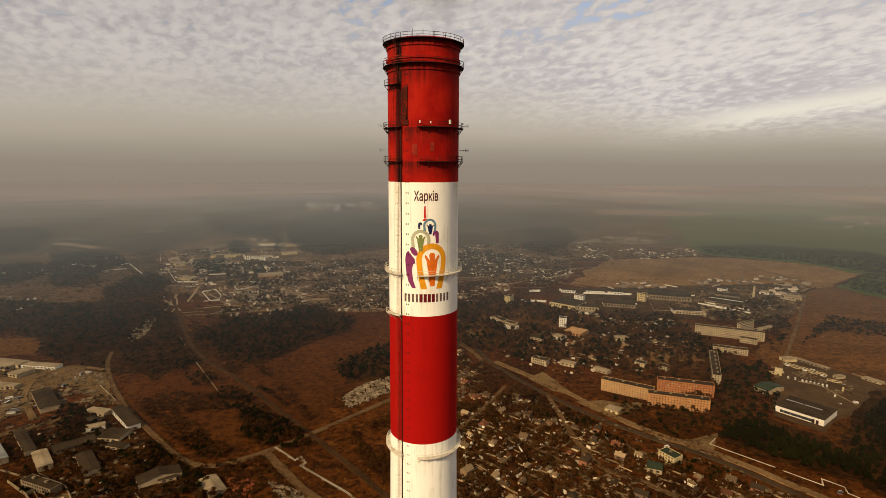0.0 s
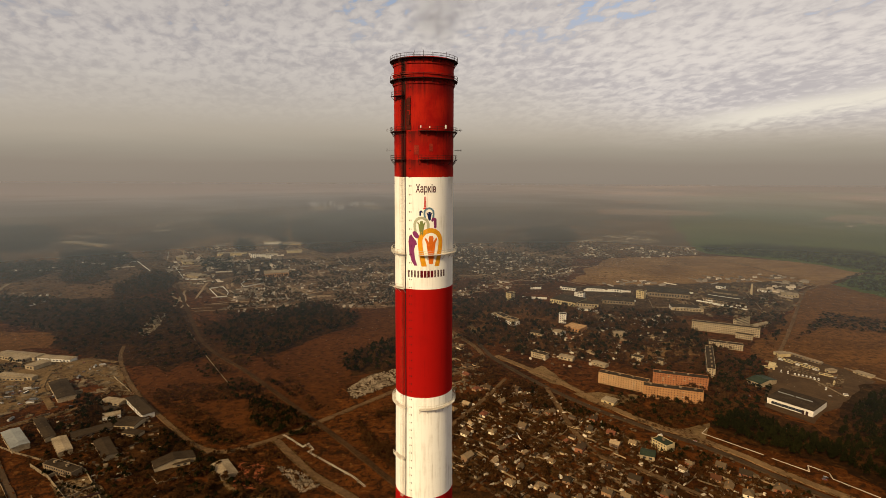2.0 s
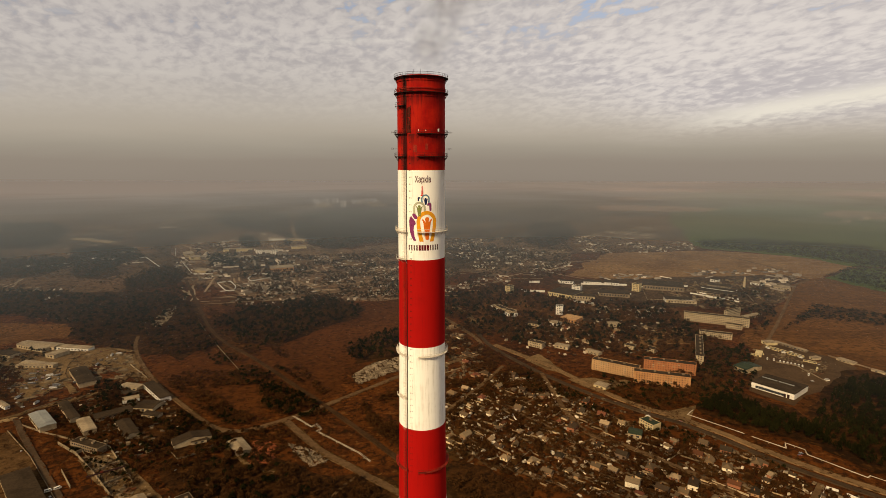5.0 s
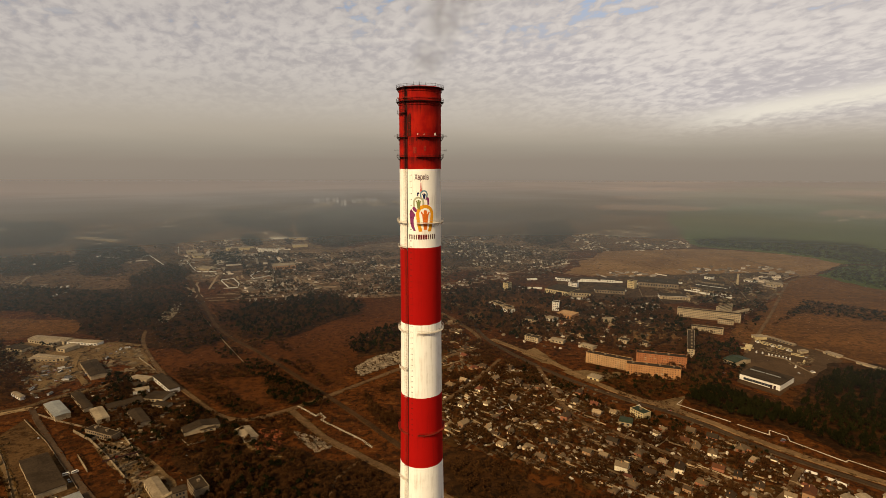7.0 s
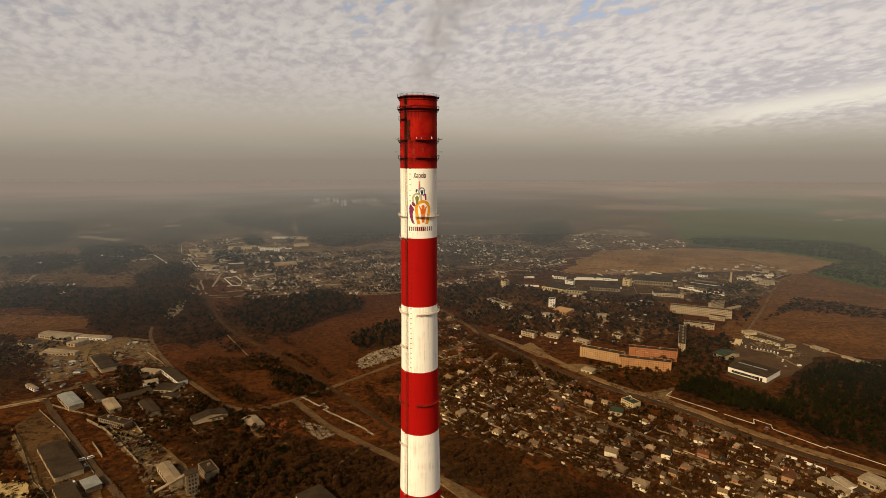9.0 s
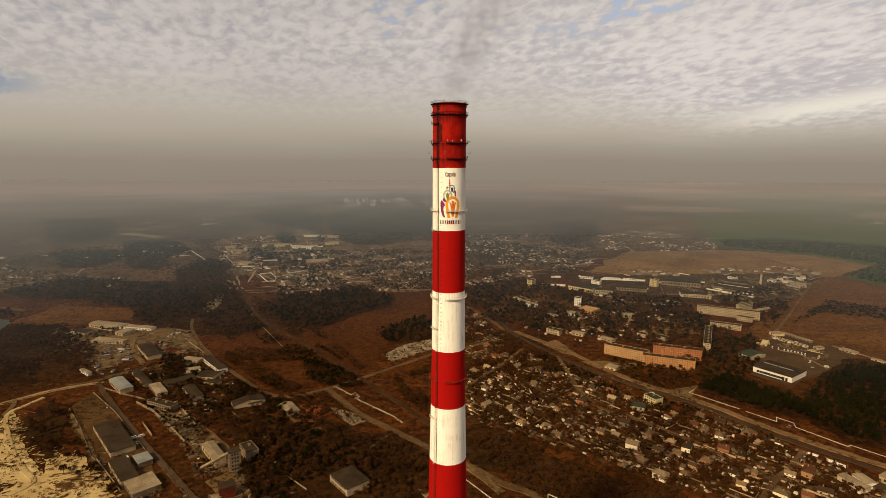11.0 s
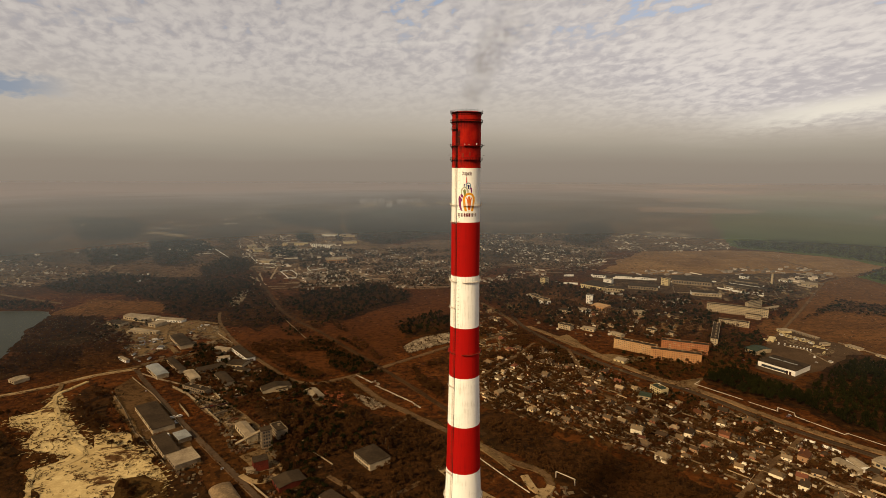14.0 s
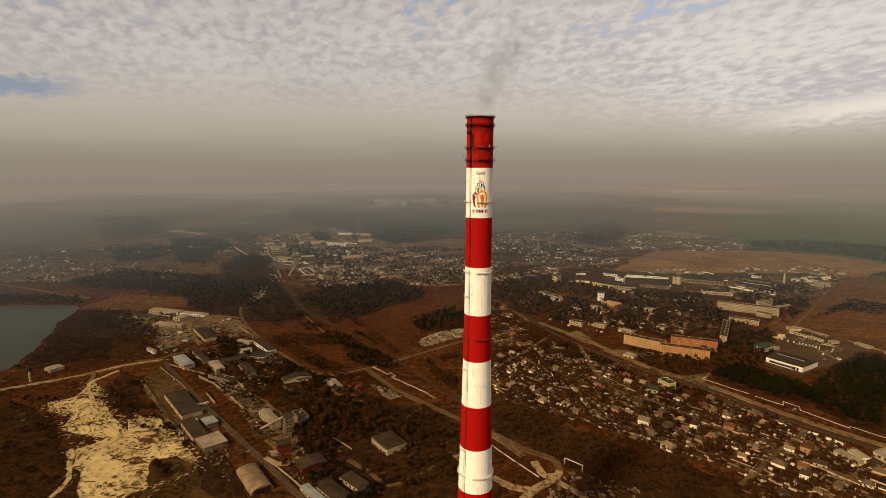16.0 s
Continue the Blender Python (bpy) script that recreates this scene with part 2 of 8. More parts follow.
M["settled"] = mottled("settled_ground", (0.170, 0.095, 0.047), (0.055, 0.030, 0.014), 0.010, 0.05, 0.95, 0.3, weeds=((0.020, 0.012, 0.006), (0.240, 0.145, 0.076)))
M["heath"] = mottled("brown_heath", (0.135, 0.068, 0.029), (0.046, 0.024, 0.011), 0.004, 0.03, 0.95, 0.3, weeds=((0.024, 0.014, 0.007), (0.175, 0.093, 0.042)))
M["lawn"] = mottled("brown_grass", (0.110, 0.046, 0.0130), (0.052, 0.0218, 0.0068), 0.02, 0.12, 0.95, 0.3, weeds=((0.028, 0.0130, 0.0045), (0.140, 0.067, 0.021)))
M["mound"] = mottled("rank_dead_grass", (0.085, 0.044, 0.011), (0.034, 0.017, 0.0045), 0.03, 0.25, 0.95, 0.4)
M["sand"] = mottled("bare_sand", (0.5460, 0.4030, 0.1755), (0.3510, 0.2340, 0.0910), 0.03, 0.35, 0.95, 0.5)
M["quarry"] = mottled("patchy_quarry_sand", (0.56, 0.41, 0.175), (0.36, 0.245, 0.095), 0.02, 0.12, 0.95, 1.0, scrub=(0.085, 0.040, 0.013))
M["track_sand"] = mottled("trodden_sand", (0.46, 0.335, 0.145), (0.30, 0.205, 0.082), 0.03, 0.3, 0.95, 0.2)
M["yard"] = mottled("dusty_yard", (0.170, 0.103, 0.042), (0.060, 0.034, 0.0128), 0.02, 0.25, 0.95, 0.2)
M["old_road"] = mottled("patched_road", (0.085, 0.052, 0.027), (0.042, 0.025, 0.0125), 0.03, 0.3, 0.9)
M["dirt"] = mottled("bare_earth", (0.0551, 0.0271, 0.0101), (0.0266, 0.0131, 0.0047), 0.02, 0.25, 0.95, 0.2)
M["dirt_yard"] = mottled("weedy_earth_yard", (0.092, 0.048, 0.0165), (0.042, 0.0205, 0.0068), 0.02, 0.25, 0.95, 0.2, weeds=((0.030, 0.015, 0.005), (0.115, 0.066, 0.025)))
M["road"] = mottled("worn_road", (0.1265, 0.0723, 0.0306), (0.0607, 0.0326, 0.0130), 0.03, 0.3, 0.9)
M["service"] = mottled("dusty_service_road", (0.185, 0.108, 0.045), (0.100, 0.056, 0.023), 0.03, 0.3, 0.9)
M["pale_road"] = mottled("sandy_road", (0.310, 0.205, 0.092), (0.170, 0.107, 0.046), 0.03, 0.3, 0.9)
M["concrete_floor"] = mottled("broken_concrete_floor", (0.190, 0.122, 0.056), (0.085, 0.052, 0.022), 0.05, 0.4, 0.9, 0.2, weeds=((0.040, 0.022, 0.008), (0.230, 0.155, 0.078)))
M["asphalt"] = mottled("asphalt", (0.0560, 0.0345, 0.0170), (0.0330, 0.0195, 0.0094), 0.03, 0.4, 0.85)
M["depot"] = mottled("dusty_asphalt", (0.0800, 0.0460, 0.0205), (0.0430, 0.0240, 0.0106), 0.03, 0.4, 0.9)
M["bark"] = mottled("bark", (0.055, 0.036, 0.022), (0.025, 0.017, 0.011), 0.5, 3.0)
M["twigs"] = by_island("bare_twigs", (0.068, 0.0300, 0.0096), (0.0250, 0.0117, 0.0042), 0.02, warm=(0.062, 0.0245, 0.0074))
M["rust_leaf"] = by_island("rusty_leaves", (0.064, 0.0268, 0.0076), (0.0240, 0.0104, 0.0033), 0.02)
M["needles"] = by_island("pine_needles", (0.0168, 0.0156, 0.0044), (0.0068, 0.0068, 0.0023), 0.02)
M["wall"] = by_object("house_wall", [(0.6899, 0.5320, 0.2995), (0.2225, 0.1300, 0.0651), (0.7790, 0.6619, 0.4427), (0.3116, 0.1773, 0.0847), (0.4451, 0.3192, 0.1823), (0.1447, 0.0946, 0.0586), (0.5787, 0.4255, 0.2344), (0.2671, 0.1064, 0.0521)])
M["roof"] = by_object("house_roof", [(0.1628, 0.1021, 0.0483), (0.0551, 0.0333, 0.0165), (0.1029, 0.0661, 0.0323), (0.0582, 0.0351, 0.0181), (0.0882, 0.0324, 0.0127), (0.3062, 0.2095, 0.1100), (0.1029, 0.0672, 0.0347), (0.1158, 0.0753, 0.0369), (0.0309, 0.0202, 0.0103), (0.1972, 0.1342, 0.0693), (0.1874, 0.1293, 0.0679), (0.0404, 0.0238, 0.0116), (0.1350, 0.0460, 0.0225), (0.0772, 0.0516, 0.0273)], 0.6, 0.4)
M["pane"] = mottled("dark_pane", (0.035, 0.036, 0.038), (0.015, 0.016, 0.018), 0.3, 2.0, 0.15, spec=0.6)
M["pipe"] = mottled("foil_lagging", (0.5580, 0.4520, 0.3100), (0.3060, 0.2344, 0.1476), 0.05, 0.8, 0.5)
M["concrete"] = mottled("concrete", (0.2430, 0.1758, 0.1033), (0.1170, 0.0820, 0.0458), 0.08, 0.9, 0.9)
M["felt"] = mottled("roof_felt", (0.050, 0.0330, 0.0176), (0.025, 0.0165, 0.0088), 0.05, 0.5, 0.9)
M["pale_roof"] = mottled("pale_roof_sheet", (0.3060, 0.2302, 0.1328), (0.1530, 0.1088, 0.0605), 0.06, 0.6, 0.6)
M["blue_roof"] = mottled("blue_grey_roof_sheet", (0.24, 0.235, 0.20), (0.14, 0.135, 0.115), 0.06, 0.6, 0.5)
M["teal_roof"] = mottled("dull_green_roof_sheet", (0.034, 0.043, 0.022), (0.019, 0.024, 0.0125), 0.06, 0.6, 0.5)
M["plaster"] = mottled("pale_plaster", (0.4320, 0.3306, 0.1919), (0.2430, 0.1758, 0.0959), 0.08, 0.7, 0.85)
M["cream"] = mottled("cream_plaster", (0.5400, 0.4234, 0.2138), (0.3870, 0.2851, 0.1346), 0.08, 0.7, 0.85)
M["bright"] = mottled("white_cladding", (0.7200, 0.6653, 0.5544), (0.5580, 0.5011, 0.3960), 0.08, 0.7, 0.6)
M["white_panel"] = mottled("white_concrete_panels", (0.86, 0.83, 0.76), (0.74, 0.71, 0.64), 0.08, 0.7, 0.7)
M["brick"] = mottled("orange_brick", (0.4500, 0.2250, 0.0880), (0.2800, 0.1350, 0.0500), 0.07, 0.7, 0.9)
M["red_brick"] = mottled("red_brick", (0.3700, 0.1450, 0.0540), (0.2300, 0.0870, 0.0320), 0.07, 0.7, 0.9)
M["tan_brick"] = mottled("tan_brick", (0.4560, 0.2700, 0.1197), (0.2880, 0.1620, 0.0684), 0.07, 0.7, 0.9)
M["rust_paint"] = mottled("dark_red_wall", (0.115, 0.022, 0.010), (0.05, 0.012, 0.007), 0.1, 0.9, 0.8)
M["water"] = mottled("still_water", (0.036, 0.036, 0.022), (0.030, 0.030, 0.018), 0.01, 0.1, 0.35, spec=0.03)
M["rubber"] = mottled("tyre_rubber", (0.03, 0.03, 0.03), (0.015, 0.015, 0.015), 0.5, 4.0)
M["car"] = by_object("car_paint", [(0.30, 0.27, 0.23), (0.52, 0.48, 0.41), (0.07, 0.06, 0.05), (0.22, 0.05, 0.03), (0.17, 0.15, 0.12), (0.09, 0.09, 0.10), (0.40, 0.36, 0.30)], 2.0, 0.25, 0.45, 0.3)


# ---- builders ----
from mathutils.geometry import tessellate_polygon


def mesh_of(name, verts, faces, mats):
    me = bpy.data.meshes.new(name)
    me.from_pydata(verts, [], faces)
    for m in mats if isinstance(mats, (list, tuple)) else [mats]:
        me.materials.append(m)
    return me


def box(bm, cx, cy, z0, sx, sy, sz, turn=0.0, taper=1.0):
    c, s = math.cos(turn), math.sin(turn)
    vs = []
    for k, z in ((1.0, z0), (taper, z0 + sz)):
        for dx, dy in ((-1, -1), (1, -1), (1, 1), (-1, 1)):
            x, y = dx * sx / 2 * k, dy * sy / 2 * k
            vs.append(bm.verts.new((cx + c * x - s * y, cy + s * x + c * y, z)))
    for f in ((3, 2, 1, 0), (4, 5, 6, 7), (0, 1, 5, 4), (1, 2, 6, 5), (2, 3, 7, 6), (3, 0, 4, 7)):
        bm.faces.new([vs[i] for i in f])


def prism(bm, outline, z0, z1):
    """An upright prism over an outline of (x, y)."""
    lo, hi = [bm.verts.new((x, y, z0)) for x, y in outline], [bm.verts.new((x, y, z1)) for x, y in outline]
    n = len(outline)
    bm.faces.new(hi), bm.faces.new(lo[::-1])
    for i in range(n):
        bm.faces.new((lo[i], lo[(i + 1) % n], hi[(i + 1) % n], hi[i]))


def tube(bm, a, b, r, sides=6, r2=None):
    a, b = Vector(a), Vector(b)
    d = (b - a).normalized()
    u = d.cross(Vector((0, 0, 1)) if abs(d.z) < 0.9 else Vector((1, 0, 0))).normalized()
    v = d.cross(u)
    rings = []
    for p, rr in ((a, r), (b, r if r2 is None else r2)):
        rings.append([bm.verts.new(p + (u * math.cos(2 * math.pi * i / sides) + v * math.sin(2 * math.pi * i / sides)) * rr) for i in range(sides)])
    for i in range(sides):
        j = (i + 1) % sides
        bm.faces.new((rings[0][i], rings[1][i], rings[1][j], rings[0][j]))
    bm.faces.new(rings[0]), bm.faces.new(rings[1][::-1])


def to_mesh(name, bm, mat):
    bmesh.ops.recalc_face_normals(bm, faces=bm.faces)
    me = bpy.data.meshes.new(name)
    bm.to_mesh(me)
    bm.free()
    me.materials.append(mat)
    return me


def part(name, bm, mat, parent, label="", at=None):
    """One mesh object under a thing or a part; bm may be a bmesh or a finished mesh."""
    ob = new(name, bm if isinstance(bm, bpy.types.Mesh) else to_mesh(name, bm, mat))
    ob.parent = parent
    if at is not None:
        ob.matrix_basis = at
    return tagged(ob, label)


def thing(name, x, y, z, turn, label, category, group=""):
    ob = new(name)
    ob.matrix_basis = pose(x, y, z, 0, 0, turn)
    return tagged(ob, label, category, group)


def inside(pts, x, y):
    odd = False
    for (x1, y1), (x2, y2) in zip(pts, pts[1:] + pts[:1]):
        if (y1 > y) != (y2 > y) and x < (x2 - x1) * (y - y1) / (y2 - y1) + x1:
            odd = not odd
    return odd


def smooth_line(pts, step=12.0):
    """A rounded line through a few points."""
    q = [Vector((*p, 0)) for p in pts]
    q = [q[0] * 2 - q[1]] + q + [q[-1] * 2 - q[-2]]
    out = []
    for i in range(1, len(q) - 2):
        a, b, c, d = q[i - 1:i + 3]
        n = max(2, int((c - b).length / step))
        for k in range(n):
            t = k / n
            out.append(0.5 * (2 * b + (c - a) * t + (2 * a - 5 * b + 4 * c - d) * t * t + (3 * b - a - 3 * c + d) * t ** 3))
    return out + [q[-2]]


LEVEL = [0.06]


def patch(name, pts, mat, label, category="", ragged=12.0, step=7.0, kind="structure"):
    """A stretch of ground with a ragged edge, lying a little above the sheet of ground."""
    LEVEL[0] += 0.012
    z, out, q = LEVEL[0], [], max(1.0, ragged / 9.0)
    for (x1, y1), (x2, y2) in zip(pts, pts[1:] + pts[:1]):
        n = max(1, int(math.hypot(x2 - x1, y2 - y1) / step))
        for k in range(n):
            t = k / n
            x, y = x1 + (x2 - x1) * t, y1 + (y2 - y1) * t
            w = noise.noise_vector(Vector((x / 55 / q, y / 55 / q, 3.1))) * 1.3 + 0.7 * noise.noise_vector(Vector((x / 19 / q, y / 19 / q, 9.0))) + 0.2 * noise.noise_vector(Vector((x / 7 / q, y / 7 / q, 5.0)))
            out.append((x + w.x * ragged, y + w.y * ragged))
    verts = [Vector((x, y, z)) for x, y in out]
    faces = []
    for a, b, c in tessellate_polygon([verts]):
        up = (verts[b] - verts[a]).cross(verts[c] - verts[a]).z
        faces.append((a, b, c) if up > 0 else (a, c, b))
    ob = new(name, mesh_of(name, verts, faces, mat))
    return tagged(ob, label, category or name.rsplit("_", 1)[0], kind=kind)


ROADS = {}


def ribbon(name, pts, width, mat, label, thick=0.12, wander=0.16, category="road"):
    """A road or track along a line, with sloping shoulders."""
    LEVEL[0] += 0.012
    ROADS[name] = (pts, width)
    z, line, bm, rows = LEVEL[0] + thick, smooth_line(pts), bmesh.new(), []
    for i, p in enumerate(line):
        d = (line[min(i + 1, len(line) - 1)] - line[max(i - 1, 0)]).normalized()
        side = Vector((-d.y, d.x, 0))
        w = width * (0.5 + wander * noise.noise(p / 23.0))
        w2 = width * (0.5 + wander * noise.noise(p / 19.0 + Vector((7, 7, 7))))
        rows.append([bm.verts.new(p - side * (w + 0.5) + Vector((0, 0, 0.02))), bm.verts.new(p - side * w + Vector((0, 0, z))), bm.verts.new(p + side * w2 + Vector((0, 0, z))), bm.verts.new(p + side * (w2 + 0.5) + Vector((0, 0, 0.02)))])
    for a, b in zip(rows, rows[1:]):
        for k in range(3):
            bm.faces.new((a[k], a[k + 1], b[k + 1], b[k]))
    ob = new(name, to_mesh(name, bm, mat))
    return tagged(ob, label, category, kind="structure")


# ---- ground and distance ----
def ground_sheet():
    bm = bmesh.new()
    rings = [[bm.verts.new((0, 0, 0))]]
    for r in (200, 500, 1000, 2000, 4000, 9000):
        rings.append([bm.verts.new((r * math.cos(a * math.pi / 32), r * math.sin(a * math.pi / 32), 0)) for a in range(64)])
    for i in range(64):
        bm.faces.new((rings[0][0], rings[1][i], rings[1][(i + 1) % 64]))
        for a, b in zip(rings[1:], rings[2:]):
            bm.faces.new((a[i], b[i], b[(i + 1) % 64], a[(i + 1) % 64]))
    return tagged(new("ground", to_mesh("ground", bm, M["ground"])), "dark brown autumn ground of grass, scrub and earth", "ground", kind="structure")


ground_sheet()


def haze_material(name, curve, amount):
    """Air haze painted as sheet opacity: curve gives it by kilometres from the viewpoint."""
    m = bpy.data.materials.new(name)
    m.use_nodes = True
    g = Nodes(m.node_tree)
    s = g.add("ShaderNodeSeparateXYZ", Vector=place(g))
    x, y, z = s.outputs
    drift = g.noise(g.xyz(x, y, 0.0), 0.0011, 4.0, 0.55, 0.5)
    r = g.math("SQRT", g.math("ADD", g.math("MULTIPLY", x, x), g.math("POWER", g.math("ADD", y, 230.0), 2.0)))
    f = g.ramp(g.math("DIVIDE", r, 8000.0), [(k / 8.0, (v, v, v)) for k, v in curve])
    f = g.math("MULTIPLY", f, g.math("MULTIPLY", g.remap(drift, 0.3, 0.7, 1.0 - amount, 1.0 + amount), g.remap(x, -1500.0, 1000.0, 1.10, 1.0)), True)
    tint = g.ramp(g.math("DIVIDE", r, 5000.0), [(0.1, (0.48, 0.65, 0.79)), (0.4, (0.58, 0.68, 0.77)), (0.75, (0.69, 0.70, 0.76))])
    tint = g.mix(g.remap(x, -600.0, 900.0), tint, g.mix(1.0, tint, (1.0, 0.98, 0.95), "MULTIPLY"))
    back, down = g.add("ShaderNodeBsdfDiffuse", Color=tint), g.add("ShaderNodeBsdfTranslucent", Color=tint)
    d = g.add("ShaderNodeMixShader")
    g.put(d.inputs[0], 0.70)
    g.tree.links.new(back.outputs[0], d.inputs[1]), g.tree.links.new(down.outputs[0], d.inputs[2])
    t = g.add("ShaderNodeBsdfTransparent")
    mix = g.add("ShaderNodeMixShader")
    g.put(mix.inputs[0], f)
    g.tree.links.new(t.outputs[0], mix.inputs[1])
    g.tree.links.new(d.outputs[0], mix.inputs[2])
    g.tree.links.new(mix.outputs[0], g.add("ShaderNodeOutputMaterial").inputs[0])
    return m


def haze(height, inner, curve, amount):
    """A flat sheet over the country that stands in for haze in the air."""
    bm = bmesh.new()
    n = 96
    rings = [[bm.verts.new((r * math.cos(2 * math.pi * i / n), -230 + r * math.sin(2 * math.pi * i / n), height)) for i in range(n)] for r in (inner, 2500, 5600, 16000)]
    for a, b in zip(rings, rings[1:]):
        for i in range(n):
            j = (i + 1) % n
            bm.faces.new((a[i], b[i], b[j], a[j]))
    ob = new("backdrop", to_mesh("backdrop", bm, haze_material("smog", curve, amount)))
    tagged(ob, "flat translucent sheet standing in for distant haze", "haze", kind="structure")


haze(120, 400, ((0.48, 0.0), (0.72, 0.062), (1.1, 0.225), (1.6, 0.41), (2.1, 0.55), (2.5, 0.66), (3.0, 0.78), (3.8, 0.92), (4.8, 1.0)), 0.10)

# ---- fields, yards, water ----
patch("field", [(-2900, 1000), (-1545, 834), (-1146, 921), (-786, 1000), (-642, 1209), (-748, 1404), (-982, 1875), (-720, 2500), (-880, 3400), (-1106, 4313), (-2550, 3819), (-4658, 3277)], M["heath"], "hazy dark brown heath with lanes and woods", "field", 40, 40)
patch("field", [(-982, 1875), (-962, 2042), (-687, 2166), (-526, 1825), (-300, 1678), (-141, 1828), (3, 1829), (110, 2055), (278, 2057), (402, 1767), (458, 1594), (393, 1406), (271, 1274), (149, 1254), (70, 1289), (2, 1020), (-138, 970), (-285, 970), (-428, 1003), (-579, 1131), (-748, 1404)], M["settled"], "hazy settled ground of gardens and lanes", "field", 30, 30)
patch("field", [(458, 1594), (402, 1767), (278, 2057), (30, 2100), (20, 3300), (300, 4600), (1300, 4600), (1420, 3600), (1302, 2814), (1036, 2017), (950, 1700), (587, 1595)], M["heath"], "hazy dark brown heath with lanes and woods", "field", 30, 40)
patch("meadow", [(-315, 617), (-259, 752), (-196, 805), (-131, 890), (-1, 1025), (59, 909), (45, 678), (-78, 596), (-119, 560), (-113, 489), (-177, 445), (-238, 504)], M["meadow"], "rust-brown rough meadow beside the railway strip", "meadow")
patch("meadow", [(-433, 670), (-400, 737), (-186, 445), (-244, 404), (-320, 469), (-413, 563)], M["meadow"], "rust-brown scrubby meadow", "meadow")
patch("meadow", [(-832, 694), (-845, 817), (-654, 794), (-622, 715), (-753, 671)], M["fallow"], "tawny reed meadow between lake and woods", "meadow", 14)
patch("meadow", [(502, 591), (579, 713), (891, 1117), (1020, 1202), (1194, 1116), (780, 538), (621, 522)], M["fallow"], "rust-brown fallow field", "field")
patch("meadow", [(511, 682), (670, 851), (925, 1124), (978, 1103), (1078, 998), (1193, 868), (751, 436), (670, 507)], M["fallow"], "rust-brown fallow field edged by a dirt track", "field")
patch("field", [(368, 1233), (464, 1423), (587, 1595), (829, 1639), (1027, 1618), (1142, 1535), (1205, 1497), (1225, 1407), (1230, 1341), (1116, 1266), (982, 1186), (866, 1232), (688, 1174), (552, 1187), (424, 1188)], M["tan"], "pale tan dry field behind the works", "field", 14)
patch("field", [(1302, 2814), (1420, 3100), (1777, 3315), (2379, 3697), (2853, 3617), (3268, 3365), (1386, 1325), (1297, 1357), (1243, 1357), (1231, 1415), (1149, 1545), (1033, 1629), (948, 1685), (1036, 2017)], M["green"], "dark green pine country in haze", "field", 25, 40)
patch("field", [(1035, 1199), (1116, 1266), (1245, 1349), (1386, 1325), (1081, 995), (1055, 1070)], M["green"], "dark green pine country", "field", 12, 12)
patch("field", [(1119, 3553), (1412, 3611), (1748, 3485), (1886, 3279), (1643, 3119), (1343, 3147), (1052, 3213)], M["pink_field"], "pale reddish tan field in the smog", "field", 20, 30)
patch("field", [(970, 3173), (1294, 3109), (1313, 2875), (1113, 2809), (867, 2927)], M["haze_field"], "dull tan field in the smog", "field", 20, 30)
patch("field", [(2279, 2964), (2585, 3262), (2710, 3188), (2853, 2915), (2630, 2673), (2342, 2694), (2211, 2806)], M["pink_field"], "pale reddish clearing round far houses", "field", 20, 30)
patch("field", [(1573, 4539), (2609, 4843), (2290, 4288), (1481, 4113)], M["pink_field"], "pale tan field in the smog", "field", 20, 60)
patch("field", [(87, 3202), (804, 3383), (1000, 2950), (839, 2592), (96, 2504)], M["haze_field"], "hazy brown field", "field", 25, 40)
FAR = "hazy dull tan field between far woods"
for pts in ([(-2037, 1221), (-1581, 1412), (-1314, 1391), (-1051, 1327), (-1008, 1227), (-1346, 1232), (-1859, 1080)], [(-1863, 1675), (-1840, 1821), (-1707, 1799), (-1617, 1669), (-1674, 1568)], [(-1497, 1804), (-1473, 2006), (-1260, 2010), (-1168, 1860), (-1306, 1738), (-1387, 1662)], [(-1301, 2140), (-1230, 2352), (-964, 2278), (-959, 1922), (-900, 1625), (-1059, 1766)], [(-919, 1484), (-911, 1700), (-781, 1500), (-672, 1283), (-779, 1356)], [(-2909, 1905), (-2258, 2176), (-1947, 2161), (-2066, 1959), (-2680, 1725)], [(-657, 1337), (-604, 1519), (-458, 1588), (-449, 1392), (-542, 1220)], [(35, 1728), (210, 1778), (343, 1547), (242, 1361), (31, 1338)], [(164, 4494), (707, 4912), (836, 4435), (410, 3967), (146, 3932)]):
    patch("field", pts, M["haze_field"], FAR, "field", 30, 30)
patch("meadow", [(40, 1000), (150, 1080), (300, 960), (500, 905), (470, 730), (400, 650), (255, 650), (160, 690), (95, 760)], M["lawn"], "brown grass between the houses and trees", "meadow", 16, 8)
patch("meadow", [(368, 771), (433, 790), (467, 751), (430, 676), (348, 677)], M["tan"], "dry lawn behind the brick flats", "meadow", 5, 5)
patch("yard", [(302, 1173), (608, 1205), (972, 1243), (826, 1016), (658, 867), (647, 915), (485, 909), (323, 965)], M["haze_field"], "dusty grounds of the works", "yard", 12, 8)
patch("meadow", [(303, 901), (372, 924), (386, 854), (321, 791), (284, 824)], M["haze_field"], "dry grass between the trees", "meadow", 6, 5)
patch("meadow", [(346, 812), (448, 809), (440, 757), (354, 724)], M["haze_field"], "dry grass between the trees", "meadow", 6, 5)
patch("water", [(-1271, 620), (-1014, 685), (-955, 705), (-858, 710), (-828, 677), (-777, 554), (-719, 439), (-696, 376), (-697, 354), (-776, 231)], M["water"], "still olive-grey lake behind a wooded shore", "lake", 5)
